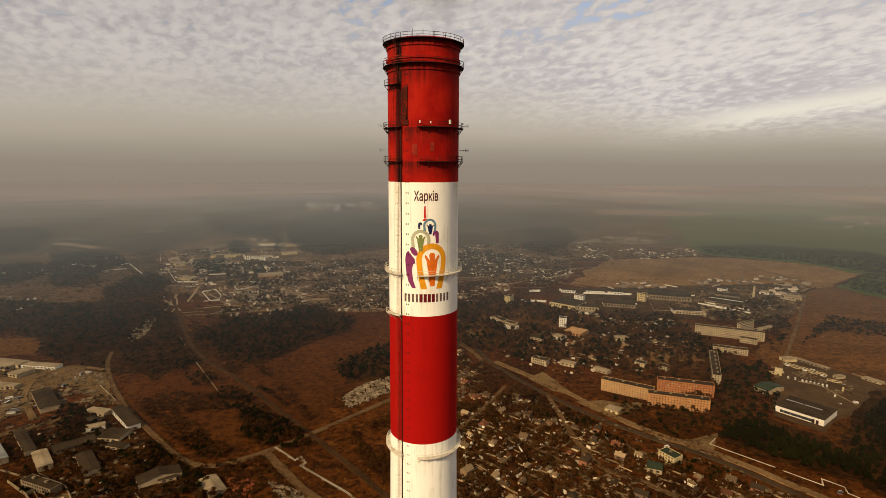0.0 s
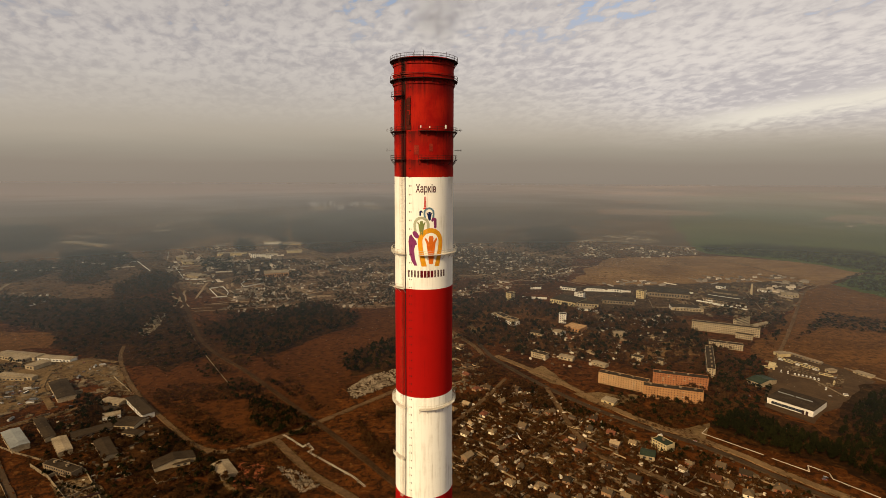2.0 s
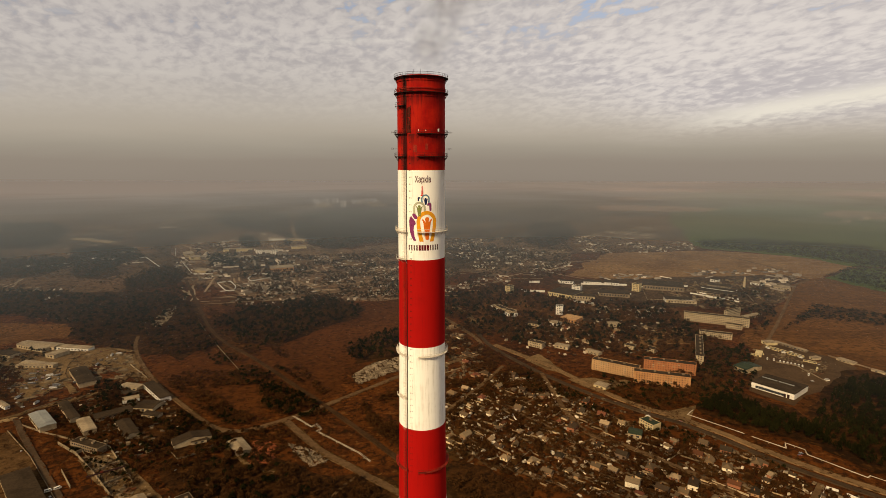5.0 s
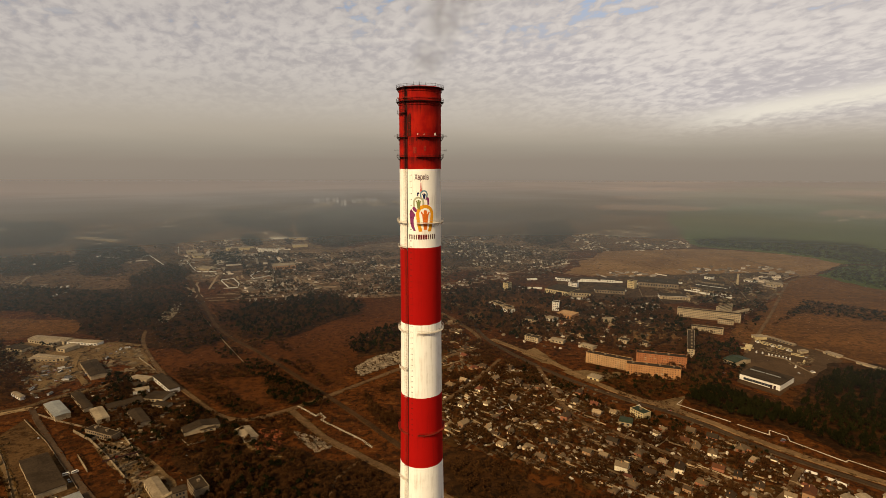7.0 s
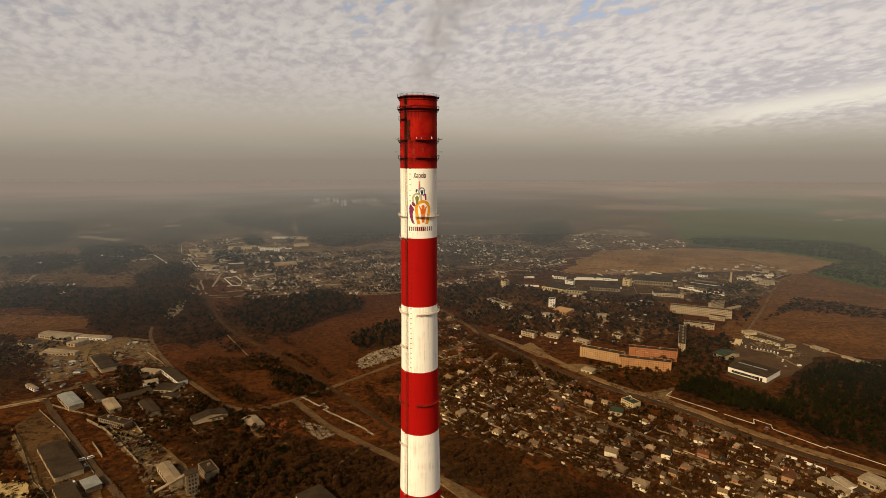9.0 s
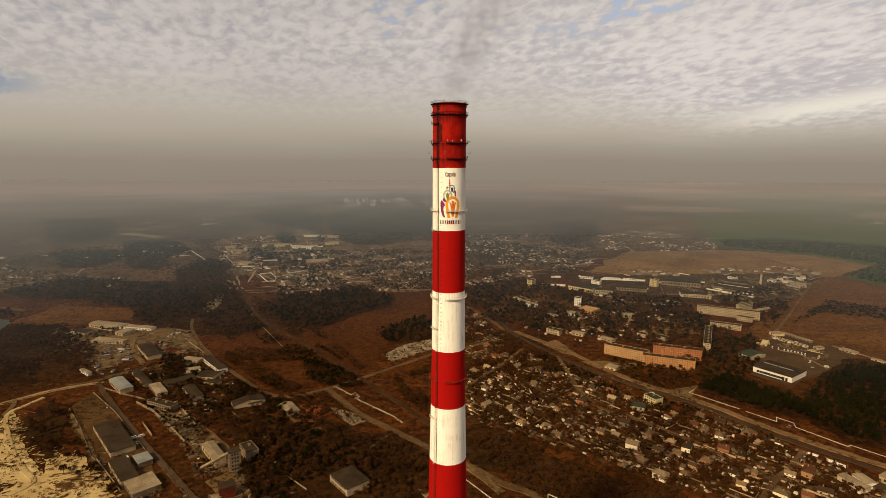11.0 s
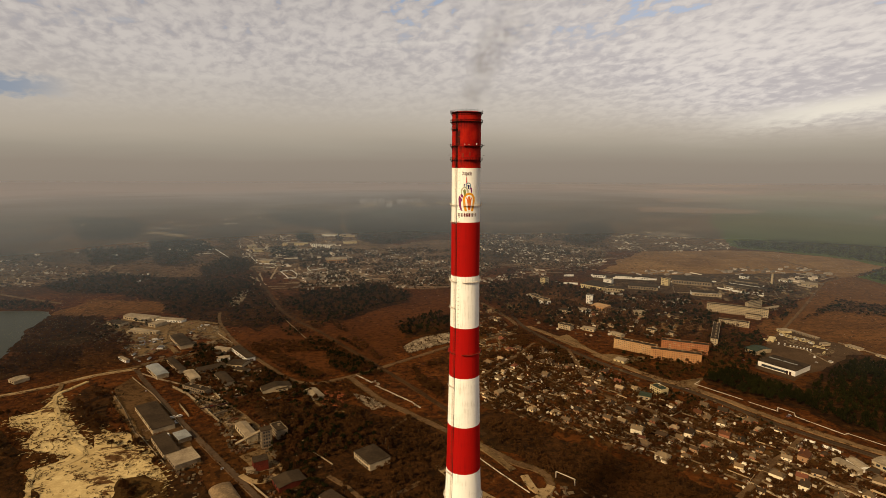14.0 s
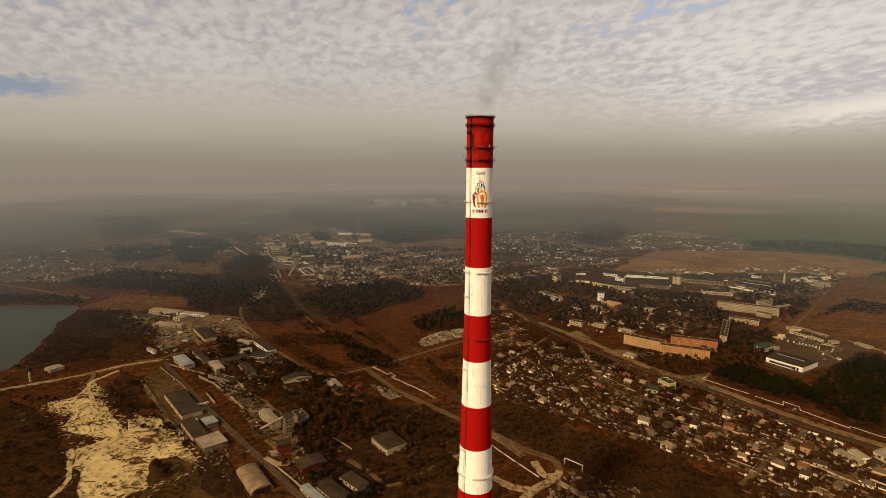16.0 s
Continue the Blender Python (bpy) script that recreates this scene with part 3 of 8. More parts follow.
QUARRY = [(-540, 260), (-524, 275), (-523, 298), (-539, 327), (-528, 323), (-502, 296), (-462, 254), (-429, 223), (-399, 201), (-424, 238), (-420, 246), (-398, 226), (-386, 233), (-355, 210), (-331, 197), (-309, 175), (-287, 156), (-282, 138), (-285, 125), (-300, 112), (-345, 66), (-385, 72), (-382, 106), (-408, 134), (-429, 161), (-414, 173), (-412, 186), (-460, 191), (-485, 213), (-491, 232), (-522, 243)]
patch("sand", QUARRY, M["quarry"], "bright bare sand of an old quarry with grass creeping in", "sand", 9, 1.6)
patch("meadow", [(-330, 149), (-311, 159), (-284, 148), (-267, 122), (-236, 95), (-219, 77), (-300, 66), (-312, 105)], M["mound"], "golden dry grass on a mound beside the quarry", "meadow", 5, 4)
patch("yard", [(-474, 346), (-476, 393), (-394, 319), (-349, 268), (-347, 249), (-399, 300), (-408, 291), (-357, 237), (-368, 236)], M["dirt_yard"], "long earth yard beside the workshop", "yard", 3)
patch("yard", [(-704, 639), (-674, 679), (-571, 656), (-495, 680), (-471, 658), (-451, 611), (-385, 534), (-414, 531), (-504, 606), (-504, 493), (-533, 476), (-573, 547)], M["yard"], "dusty scrapyard with ruts", "yard", 7)
patch("yard", [(-454, 313), (-451, 373), (-387, 320), (-329, 258), (-268, 183), (-295, 169), (-357, 219)], M["dirt_yard"], "bare earth yard round the sheds", "yard", 3)
patch("yard", [(-358, 328), (-344, 336), (-331, 343), (-300, 315), (-270, 287), (-256, 272), (-262, 261), (-278, 261), (-296, 273), (-321, 292)], M["concrete_floor"], "bare concrete floor of roofless works", "yard", 2, 3)
patch("yard", [(-342, 324), (-312, 327), (-238, 259), (-210, 220), (-189, 179), (-208, 166), (-234, 198), (-220, 212), (-263, 242), (-307, 284)], M["yard"], "dusty yard of the concrete works", "yard", 3)
patch("yard", [(476, 574), (573, 701), (622, 617), (632, 570), (529, 490), (488, 475), (455, 443), (424, 491)], M["depot"], "grey-brown asphalt yard of the bus depot", "yard", 2)
patch("yard", [(143, 608), (168, 633), (185, 596), (194, 555), (166, 567)], M["yard"], "dusty verge of the avenue", "yard", 6)
patch("yard", [(192, 530), (225, 537), (249, 527), (272, 530), (276, 522), (243, 500), (222, 484), (206, 505)], M["yard"], "dusty forecourt of the kiosks", "yard", 3)
patch("yard", [(272, 434), (293, 432), (332, 446), (322, 430), (300, 396), (282, 408)], M["yard"], "dusty forecourt by the avenue", "yard", 3)
patch("yard", [(-114, 545), (-88, 595), (-8, 655), (-7, 596), (-64, 550), (-100, 515)], M["dirt"], "pale rubble ground of broken concrete", "rubble", 4, 6)

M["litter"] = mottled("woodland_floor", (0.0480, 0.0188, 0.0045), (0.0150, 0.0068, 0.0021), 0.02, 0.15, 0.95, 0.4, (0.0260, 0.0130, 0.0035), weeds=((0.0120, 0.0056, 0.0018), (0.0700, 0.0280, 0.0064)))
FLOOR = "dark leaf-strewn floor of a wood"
FAR_WOODS = (
    [(-738, 2763), (-673, 2431), (-558, 2047), (-428, 1748), (-345, 1666), (-286, 1713), (-147, 1972), (3, 2053), (3, 3002), (-242, 3249), (-554, 3239), (-695, 3015)],
    [(-1249, 1695), (-1176, 1743), (-1021, 1685), (-907, 1509), (-911, 1388), (-851, 1255), (-858, 1203), (-927, 1203), (-1066, 1387)],
    [(-1365, 1490), (-1267, 1490), (-1179, 1527), (-1043, 1372), (-1028, 1269), (-1064, 1222), (-1131, 1204)],
    [(-772, 1160), (-797, 1318), (-748, 1341), (-656, 1255), (-619, 1160), (-644, 1104), (-712, 1067)],
    [(-722, 1529), (-687, 1569), (-632, 1549), (-577, 1421), (-574, 1341), (-648, 1372)],
    [(-757, 1935), (-756, 2012), (-678, 1906), (-622, 1747), (-636, 1676), (-696, 1759)],
    [(-1342, 3065), (-1109, 3145), (-839, 3011), (-696, 2501), (-594, 1998), (-746, 2203), (-973, 2360)],
    [(-614, 2046), (-589, 2063), (-523, 1852), (-521, 1748), (-558, 1824)],
    [(-2171, 2471), (-1863, 2477), (-1568, 2190), (-1399, 1817), (-1423, 1694), (-1514, 1671)],
    [(462, 2453), (671, 2529), (625, 2148), (517, 1861), (395, 1730), (353, 1832)],
)
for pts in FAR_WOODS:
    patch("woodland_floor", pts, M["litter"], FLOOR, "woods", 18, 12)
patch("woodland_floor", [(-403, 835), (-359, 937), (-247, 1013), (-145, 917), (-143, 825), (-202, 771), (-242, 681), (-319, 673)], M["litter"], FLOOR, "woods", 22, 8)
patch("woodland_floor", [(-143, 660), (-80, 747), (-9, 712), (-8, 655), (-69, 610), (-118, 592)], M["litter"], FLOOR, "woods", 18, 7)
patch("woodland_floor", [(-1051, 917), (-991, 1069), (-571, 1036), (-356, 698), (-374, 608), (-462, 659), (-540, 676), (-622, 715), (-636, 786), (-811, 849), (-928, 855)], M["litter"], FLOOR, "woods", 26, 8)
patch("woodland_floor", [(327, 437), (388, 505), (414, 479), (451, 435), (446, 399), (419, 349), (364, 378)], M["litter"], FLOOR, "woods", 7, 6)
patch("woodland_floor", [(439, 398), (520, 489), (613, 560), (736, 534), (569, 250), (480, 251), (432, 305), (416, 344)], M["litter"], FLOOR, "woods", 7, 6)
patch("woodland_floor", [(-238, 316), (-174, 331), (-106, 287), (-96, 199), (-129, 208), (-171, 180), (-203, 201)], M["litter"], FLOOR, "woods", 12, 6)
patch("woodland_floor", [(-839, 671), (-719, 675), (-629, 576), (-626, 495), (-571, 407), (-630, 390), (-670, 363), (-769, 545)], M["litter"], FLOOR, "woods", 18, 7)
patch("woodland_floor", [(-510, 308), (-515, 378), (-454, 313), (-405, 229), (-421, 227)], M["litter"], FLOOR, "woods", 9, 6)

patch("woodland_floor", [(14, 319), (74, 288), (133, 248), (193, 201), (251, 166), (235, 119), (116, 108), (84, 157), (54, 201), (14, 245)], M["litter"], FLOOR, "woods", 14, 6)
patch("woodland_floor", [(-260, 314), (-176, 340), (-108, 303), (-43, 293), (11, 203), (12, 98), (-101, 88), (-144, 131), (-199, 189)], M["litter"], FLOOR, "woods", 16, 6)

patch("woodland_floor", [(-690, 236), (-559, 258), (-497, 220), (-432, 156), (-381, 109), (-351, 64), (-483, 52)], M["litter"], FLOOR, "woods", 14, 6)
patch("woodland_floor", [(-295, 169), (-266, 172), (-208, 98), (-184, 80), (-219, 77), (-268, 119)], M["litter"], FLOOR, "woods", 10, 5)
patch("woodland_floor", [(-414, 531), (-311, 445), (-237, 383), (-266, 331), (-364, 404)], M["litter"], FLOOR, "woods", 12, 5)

def fringe(pts, seed, count, mat, label, inward, reach, size):
    """Ragged flecks of one ground along the edge of another."""
    rnd, verts, faces, k = random.Random(seed), [], [], 0
    sides = list(zip(pts, pts[1:] + pts[:1]))
    while k < count:
        (x1, y1), (x2, y2) = rnd.choices(sides, [math.hypot(b[0] - a[0], b[1] - a[1]) for a, b in sides])[0]
        t, d = rnd.random(), abs(rnd.gauss(0, reach))
        x, y = x1 + (x2 - x1) * t + rnd.uniform(-d, d), y1 + (y2 - y1) * t + rnd.uniform(-d, d)
        if inside(pts, x, y) != inward:
            continue
        k += 1
        turn, l, w, n = 0.75 + rnd.gauss(0, 0.35), rnd.uniform(*size) * 2.0, rnd.uniform(*size) * 0.8, len(verts)
        for i in range(11):
            a, q = i / 11 * 2 * math.pi, rnd.uniform(0.45, 1.15)
            u, v = l * q * math.cos(a), w * q * math.sin(a)
            verts.append((x + u * math.cos(turn) - v * math.sin(turn), y + u * math.sin(turn) + v * math.cos(turn), LEVEL[0] + 0.05 + 0.0004 * k))
        faces.append(tuple(range(n, n + 11)))
    tagged(new("ground_flecks", mesh_of("ground_flecks", verts, faces, M[mat])), label, "ground", kind="stuff")


fringe(QUARRY, 301, 420, "track_sand", "blown sand flecks round the quarry", False, 9, (0.4, 1.8))
fringe(QUARRY, 302, 230, "mound", "tufts of dead grass creeping over the quarry sand", True, 10, (0.5, 2.2))

def verge(pts, width, seed, count, mat, label, size=(0.5, 1.5), high=0.15):
    """Ragged tufts that grow over both edges of a road."""
    rnd, verts, faces, line = random.Random(seed), [], [], smooth_line(pts, 12)
    for k in range(count):
        i = rnd.randrange(len(line) - 1)
        p, q = line[i], line[i + 1]
        run, f = math.atan2(q.y - p.y, q.x - p.x), rnd.random()
        d = rnd.choice((-1, 1)) * (width / 2 + rnd.gauss(0.2, 0.7))
        x, y = p.x + (q.x - p.x) * f - d * math.sin(run), p.y + (q.y - p.y) * f + d * math.cos(run)
        l, w, n, turn = rnd.uniform(*size) * 2.2, rnd.uniform(*size) * 0.7, len(verts), run + rnd.gauss(0, 0.2)
        for c in range(9):
            a, r = c / 9 * 2 * math.pi, rnd.uniform(0.5, 1.15)
            u, v = l * r * math.cos(a), w * r * math.sin(a)
            verts.append((x + u * math.cos(turn) - v * math.sin(turn), y + u * math.sin(turn) + v * math.cos(turn), LEVEL[0] + high + 0.0004 * k))
        faces.append(tuple(range(n, n + 9)))
    tagged(new("verge_tufts", mesh_of("verge_tufts", verts, faces, M[mat])), label, "grass", kind="stuff")


# ---- roads ----
R, A, D = M["road"], M["asphalt"], M["dirt"]
ribbon("road_1", [(-692, 252), (-639, 294), (-596, 328), (-576, 344), (-554, 369), (-532, 395), (-494, 419), (-483, 420)], 7.0, M["pale_road"], "worn sandy road past the quarry")
ribbon("road_28", [(-490, 421), (-441, 370), (-340, 271), (-269, 204), (-215, 154), (-172, 113), (-133, 77)], 6.0, M["old_road"], "worn dark road past the industrial yards")
ribbon("road_29", [(-459, 327), (-422, 289), (-383, 249), (-351, 213)], 6.5, M["yard"], "pale worn track beside the workshop yard", thick=0.16)
ribbon("road_2", [(-509, 726), (-485, 673), (-445, 611), (-385, 534), (-317, 462), (-256, 403), (-228, 388)], 5.5, R, "dusty road bending round the scrapyard")
ribbon("road_3", [(-237, 385), (-206, 390), (-167, 418), (-134, 450), (-87, 500), (-26, 563), (43, 608), (83, 675), (49, 782), (-13, 902)], 7, R, "worn road across the meadow")
ribbon("road_4", [(-169, 411), (-116, 345), (-77, 311), (-28, 269), (13, 237), (46, 206), (66, 196), (78, 182), (80, 166)], 8, R, "broad worn road to the power station")
ribbon("road_5", [(80, 166), (72, 152), (55, 136), (43, 120), (37, 104)], 8, M["pale_road"], "sandy track curving off the road")
ribbon("road_21", [(56, 182), (60, 168), (65, 157), (76, 159)], 7, M["pale_road"], "sandy track joining the road", category="track")
ribbon("road_22", [(11, 236), (31, 212), (46, 190)], 7, M["yard"], "bare sandy lane", category="track")
ribbon("road_6", [(73, 808), (94, 683), (140, 585), (180, 521), (212, 479), (238, 450), (264, 424), (287, 404), (307, 382), (326, 357), (351, 319), (379, 287), (429, 237), (468, 193)], 7.0, A, "grey asphalt avenue between village and flats")
ribbon("road_7", [(104, 677), (153, 612), (178, 578), (204, 530), (229, 487), (253, 454), (277, 429), (296, 414), (313, 393), (331, 370), (347, 347), (370, 317), (414, 270), (455, 232)], 9, M["service"], "worn service road beside the avenue")
ribbon("road_8", [(159, 552), (162, 490), (166, 422), (180, 374), (210, 350), (241, 315), (265, 288), (295, 242), (331, 211), (358, 182), (386, 149)], 6, R, "village street of packed earth")
ribbon("road_9", [(9, 418), (39, 466), (77, 527), (106, 582)], 5, R, "village lane of packed earth")
ribbon("road_10", [(370, 278), (338, 246), (308, 220), (275, 185), (247, 158)], 5, R, "village lane of packed earth")
ribbon("road_11", [(-635, 1192), (-515, 972), (-382, 739), (-268, 611), (-182, 510), (-113, 428), (-39, 335), (19, 259)], 6, D, "bare strip of the old railway bed", category="track")
ribbon("road_12", [(500, 605), (656, 799), (890, 1104), (984, 1213), (954, 1510), (910, 1609)], 5, R, "dirt track along the fallow field", category="track")
ribbon("road_13", [(-830, 2959), (-773, 2762), (-650, 2323), (-571, 2046), (-482, 1825), (-361, 1611), (-262, 1447), (-177, 1289), (-123, 1189), (-47, 1025), (53, 905), (84, 786)], 12, M["yard"], "pale road leading out of the town")
ribbon("road_14", [(-1315, 903), (-1135, 858), (-986, 803), (-879, 771)], 6, R, "pale track along the far shore")
ribbon("road_15", [(-539, 322), (-548, 348), (-560, 364)], 5, M["yard"], "sandy quarry track", 0.0, category="track")
ribbon("road_16", [(-528, 372), (-534, 345), (-535, 322), (-486, 267), (-446, 229), (-411, 201), (-397, 190), (-402, 170), (-423, 160), (-411, 134), (-391, 109), (-385, 80)], 4.5, M["track_sand"], "sandy quarry track", 0.0, category="track")
ribbon("road_17", [(-65, 302), (-80, 281), (-90, 258), (-88, 231)], 3, R, "narrow dirt path", category="track")
ribbon("road_18", [(-134, 167), (-110, 149), (-83, 126), (-64, 142), (-43, 164)], 5, R, "dirt lane between sheds", category="track")
ribbon("road_19", [(73, 151), (86, 137), (97, 125), (107, 111)], 5, M["pale_road"], "sandy track", category="track")
ribbon("road_20", [(-29, 194), (-7, 163), (13, 149), (31, 136), (49, 132)], 8, M["pale_road"], "sandy track round the power station", category="track")

ribbon("road_23", [(-524, 409), (-504, 420), (-492, 433), (-481, 451), (-454, 473), (-429, 505), (-428, 554)], 6, M["yard"], "dusty track between the stores", category="track")
ribbon("road_24", [(-477, 650), (-519, 662), (-546, 651), (-550, 611), (-524, 555), (-468, 493)], 7, M["yard"], "dusty track round the scrapyard", category="track")
ribbon("road_26", [(-235, 377), (-202, 337), (-177, 313), (-152, 303)], 4, M["yard"], "dusty track to the brick stacks", category="track")
ribbon("road_27", [(-204, 177), (-199, 189), (-186, 179), (-188, 159), (-203, 153), (-219, 163)], 6, M["pale_road"], "sandy loop round the silo house", category="track")
for k, name in enumerate(("road_1", "road_2", "road_3", "road_4", "road_6", "road_7", "road_8", "road_26", "road_28", "road_29")):
    verge(*ROADS[name], 400 + k, 170, "mound" if k % 2 else "ground", "dead grass creeping over the road edges")

# ---- the chimney ----
PROFILE = ((0, 16.2), (55, 12.9), (85, 11.5), (116.5, 10.5), (146.5, 9.75), (177, 9.05), (207, 8.55), (237.5, 8.25), (268, 8.19), (298.3, 8.14), (330, 8.10))


def girth(z):
    for (z1, r1), (z2, r2) in zip(PROFILE, PROFILE[1:]):
        if z <= z2:
            return r1 + (r2 - r1) * (z - z1) / (z2 - z1)
    return PROFILE[-1][1]


def on_shell(angle, z, out=0.0):
    """A place on the shell; angle in degrees from the face towards -y, to the right."""
    a, r = radians(angle), girth(z) + out
    return Vector((r * math.sin(a), -r * math.cos(a), z))


chimney = thing("chimney", 0, 0, 0, 0, "tall concrete power station chimney banded red and white", "chimney")


def shell_band(z0, z1, mat, label, inner=False):
    bm = bmesh.new()
    n, rows = 72, []
    steps = max(2, int((z1 - z0) / 2.5))
    for k in range(steps + 1):
        z = z0 + (z1 - z0) * k / steps
        rows.append([bm.verts.new(on_shell(360 * i / n, z)) for i in range(n)])
    for a, b in zip(rows, rows[1:]):
        for i in range(n):
            bm.faces.new((a[i], a[(i + 1) % n], b[(i + 1) % n], b[i])).smooth = True
    if inner:
        lip = [bm.verts.new(on_shell(360 * i / n, z1, -0.7)) for i in range(n)]
        deep = [bm.verts.new(on_shell(360 * i / n, z1 - 12, -0.7)) for i in range(n)]
        for a, b in ((rows[-1], lip), (lip, deep)):
            for i in range(n):
                bm.faces.new((a[i], a[(i + 1) % n], b[(i + 1) % n], b[i]))
    me = bpy.data.meshes.new("painted_band")
    bm.to_mesh(me)
    bm.free()
    me.materials.append(mat)
    part("painted_band", me, mat, chimney, label)


BANDS = (0, 25, 55, 86.3, 116.2, 145.6, 176.0, 206.3, 236.9, 268, 298.3, 329.0)
for i, (z0, z1) in enumerate(zip(BANDS, BANDS[1:])):
    top = z1 > 320
    shell_band(z0, z1, M["soot_shade_red"] if top else M["red"] if i % 2 == 0 else M["white"], "soot-stained red band with painted shade" if top else "red painted band" if i % 2 == 0 else "white painted band", top)


def shell_box(bm, angle, z, wide, high, out0, out1):
    """A slab that follows the curve of the shell."""
    half = math.degrees(wide / 2 / girth(z))
    n = max(1, int(half / 2))
    cols = []
    for k in range(n + 1):
        a = angle - half + 2 * half * k / n
        cols.append([bm.verts.new(on_shell(a, zz, o)) for zz, o in ((z, out0), (z, out1), (z + high, out1), (z + high, out0))])
    for a, b in zip(cols, cols[1:]):
        for k in range(4):
            bm.faces.new((a[k], b[k], b[(k + 1) % 4], a[(k + 1) % 4]))
    bm.faces.new(cols[0]), bm.faces.new(cols[-1][::-1])


def gallery(z, a0, a1, mat, deep=1.3, rail=1.2, label="steel gallery with railing", drop=1.3):
    """A walkway on brackets with its railing, from angle a0 to a1."""
    mid, wide = (a0 + a1) / 2, radians(a1 - a0) * girth(z)
    bm = bmesh.new()
    shell_box(bm, mid, z, wide, 0.12, 0.0, deep)
    deck = part("deck", bm, mat, chimney, label)
    count = max(2, int(wide / 2.2))
    spans = [a0 + (a1 - a0) * k / count for k in range(count + 1)]
    if a1 - a0 >= 359:
        spans = spans[:-1]
    for a in spans:
        bm = bmesh.new()
        tube(bm, on_shell(a, z, deep - 0.06), on_shell(a, z, deep - 0.06) + Vector((0, 0, rail)), 0.045, 4)
        part("post", bm, mat, deck)
        bm = bmesh.new()
        tube(bm, on_shell(a, z, deep - 0.1), on_shell(a, z - drop, 0.0), 0.07, 4)
        part("bracket", bm, mat, deck)
    for h in (rail * 0.5, rail):
        bm = bmesh.new()
        shell_box(bm, mid, z + h - 0.04, wide, 0.08, deep - 0.1, deep - 0.02)
        part("handrail", bm, mat, deck)


LADDER = -42.0
# lighter red rails just outside the second gallery's dark ones, left side only
for h in (0.5, 1.0, 1.5):
    bm = bmesh.new()
    shell_box(bm, -44, 323.5 + h, 6.6, 0.1, 1.06, 1.16)
    part("handrail", bm, M["red_steel"], chimney, "lighter red handrail along the left side")
for z, mat, lab in ((328.5, M["steel"], "soot-black steel gallery"), (323.5, M["steel"], "soot-black steel gallery"), (310.2, M["steel"], "dark steel gallery"), (302.8, M["steel"], "dark steel gallery"), (277.5, M["white_steel"], "whitewashed steel gallery"), (233.6, M["white_steel"], "whitewashed steel gallery"), (190.5, M["red_steel"], "red steel gallery"), (97.0, M["white_steel"], "whitewashed steel gallery")):
    if z > 320:
        gallery(z, 0, 360, mat, 1.05, label=lab)
    else:
        gallery(z, -8, 290, mat, 1.05, label=lab)
        gallery(z, -70, -34, mat, 1.05, label=lab)
for z, mat in ((319.2, M["steel"]), (268.0, M["white_steel"]), (218.0, M["white_steel"]), (170.0, M["white_steel"]), (115.0, M["white_steel"])):
    gallery(z, -66, -36, mat, label="small steel landing at the ladder")

for z0, z1 in zip(BANDS[2:], BANDS[3:]):
    mat = M["steel"] if z0 > 290 else M["red_steel"] if BANDS.index(z0) % 2 == 0 else M["white_steel"]
    bm = bmesh.new()
    for side in (-1.6, 1.6):
        tube(bm, on_shell(LADDER + side, z0, 0.35), on_shell(LADDER + side, z1, 0.35), 0.05, 4)
    k = z0
    while k < z1:
        tube(bm, on_shell(LADDER - 1.6, k, 0.35), on_shell(LADDER + 1.6, k, 0.35), 0.03, 3)
        k += 0.6
    ladder = part("ladder", bm, mat, chimney, "steel rung ladder")
    bm = bmesh.new()
    for a in (LADDER - 2.6, LADDER, LADDER + 2.6):
        tube(bm, on_shell(a, z0, 1.0), on_shell(a, z1, 1.0), 0.035, 3)
    k = z0 + 0.4
    while k < z1:
        ring = [on_shell(LADDER + 3 * math.sin(s), k, 0.35 + 0.68 * (1 - abs(s) / 1.6)) for s in (-1.57, -0.8, 0, 0.8, 1.57)]
        for p, q in zip(ring, ring[1:]):
            tube(bm, p, q, 0.035, 3)
        k += 1.2
    part("safety_cage", bm, mat, ladder)
    bm = bmesh.new()
    tube(bm, on_shell(LADDER + 5.5, z0, 0.14), on_shell(LADDER + 5.5, z1, 0.14), 0.13, 5)
    part("cable", bm, M["steel"], chimney, "dark cable run")

# vents in pairs up the face, hatches and aerials near the top
z = 190.0
while z < 322:
    for a in (-27.5, -24.0):
        bm = bmesh.new()
        shell_box(bm, a, z, 0.17, 0.36, -0.05, 0.05)
        part("vent", bm, M["steel"], chimney)
    z += 2.3
for a, z, w, h in ((-13, 304.2, 1.2, 2.4), (-38, 320.3, 1.0, 2.2), (14, 305.0, 0.9, 2.0)):
    bm = bmesh.new()
    shell_box(bm, a, z, w, h, -0.05, 0.06)
    part("hatch", bm, M["rust_plate"] if a < -20 else M["red_steel"], chimney, "dark rusted steel hatch")
# an irregular dark rusty patch, built as loose plates between two rails
pick = random.Random(5)
z = 310.6
while z < 318.6:
    h = pick.uniform(0.5, 1.3)
    bm = bmesh.new()
    shell_box(bm, -28.5 + pick.uniform(-1.6, 1.6), z, pick.uniform(0.7, 1.5), h, -0.05, pick.uniform(0.05, 0.22))
    part("duct_plate", bm, M["rust_plate"], chimney, "sooty rusty plate of a ladder-like frame")
    z += h + pick.uniform(-0.1, 0.25)
for a in (-32.2, -24.8):
    bm = bmesh.new()
    tube(bm, on_shell(a, 310.4, 0.15), on_shell(a, 318.4, 0.15), 0.09, 5)
    part("duct_rail", bm, M["rust_plate"], chimney)
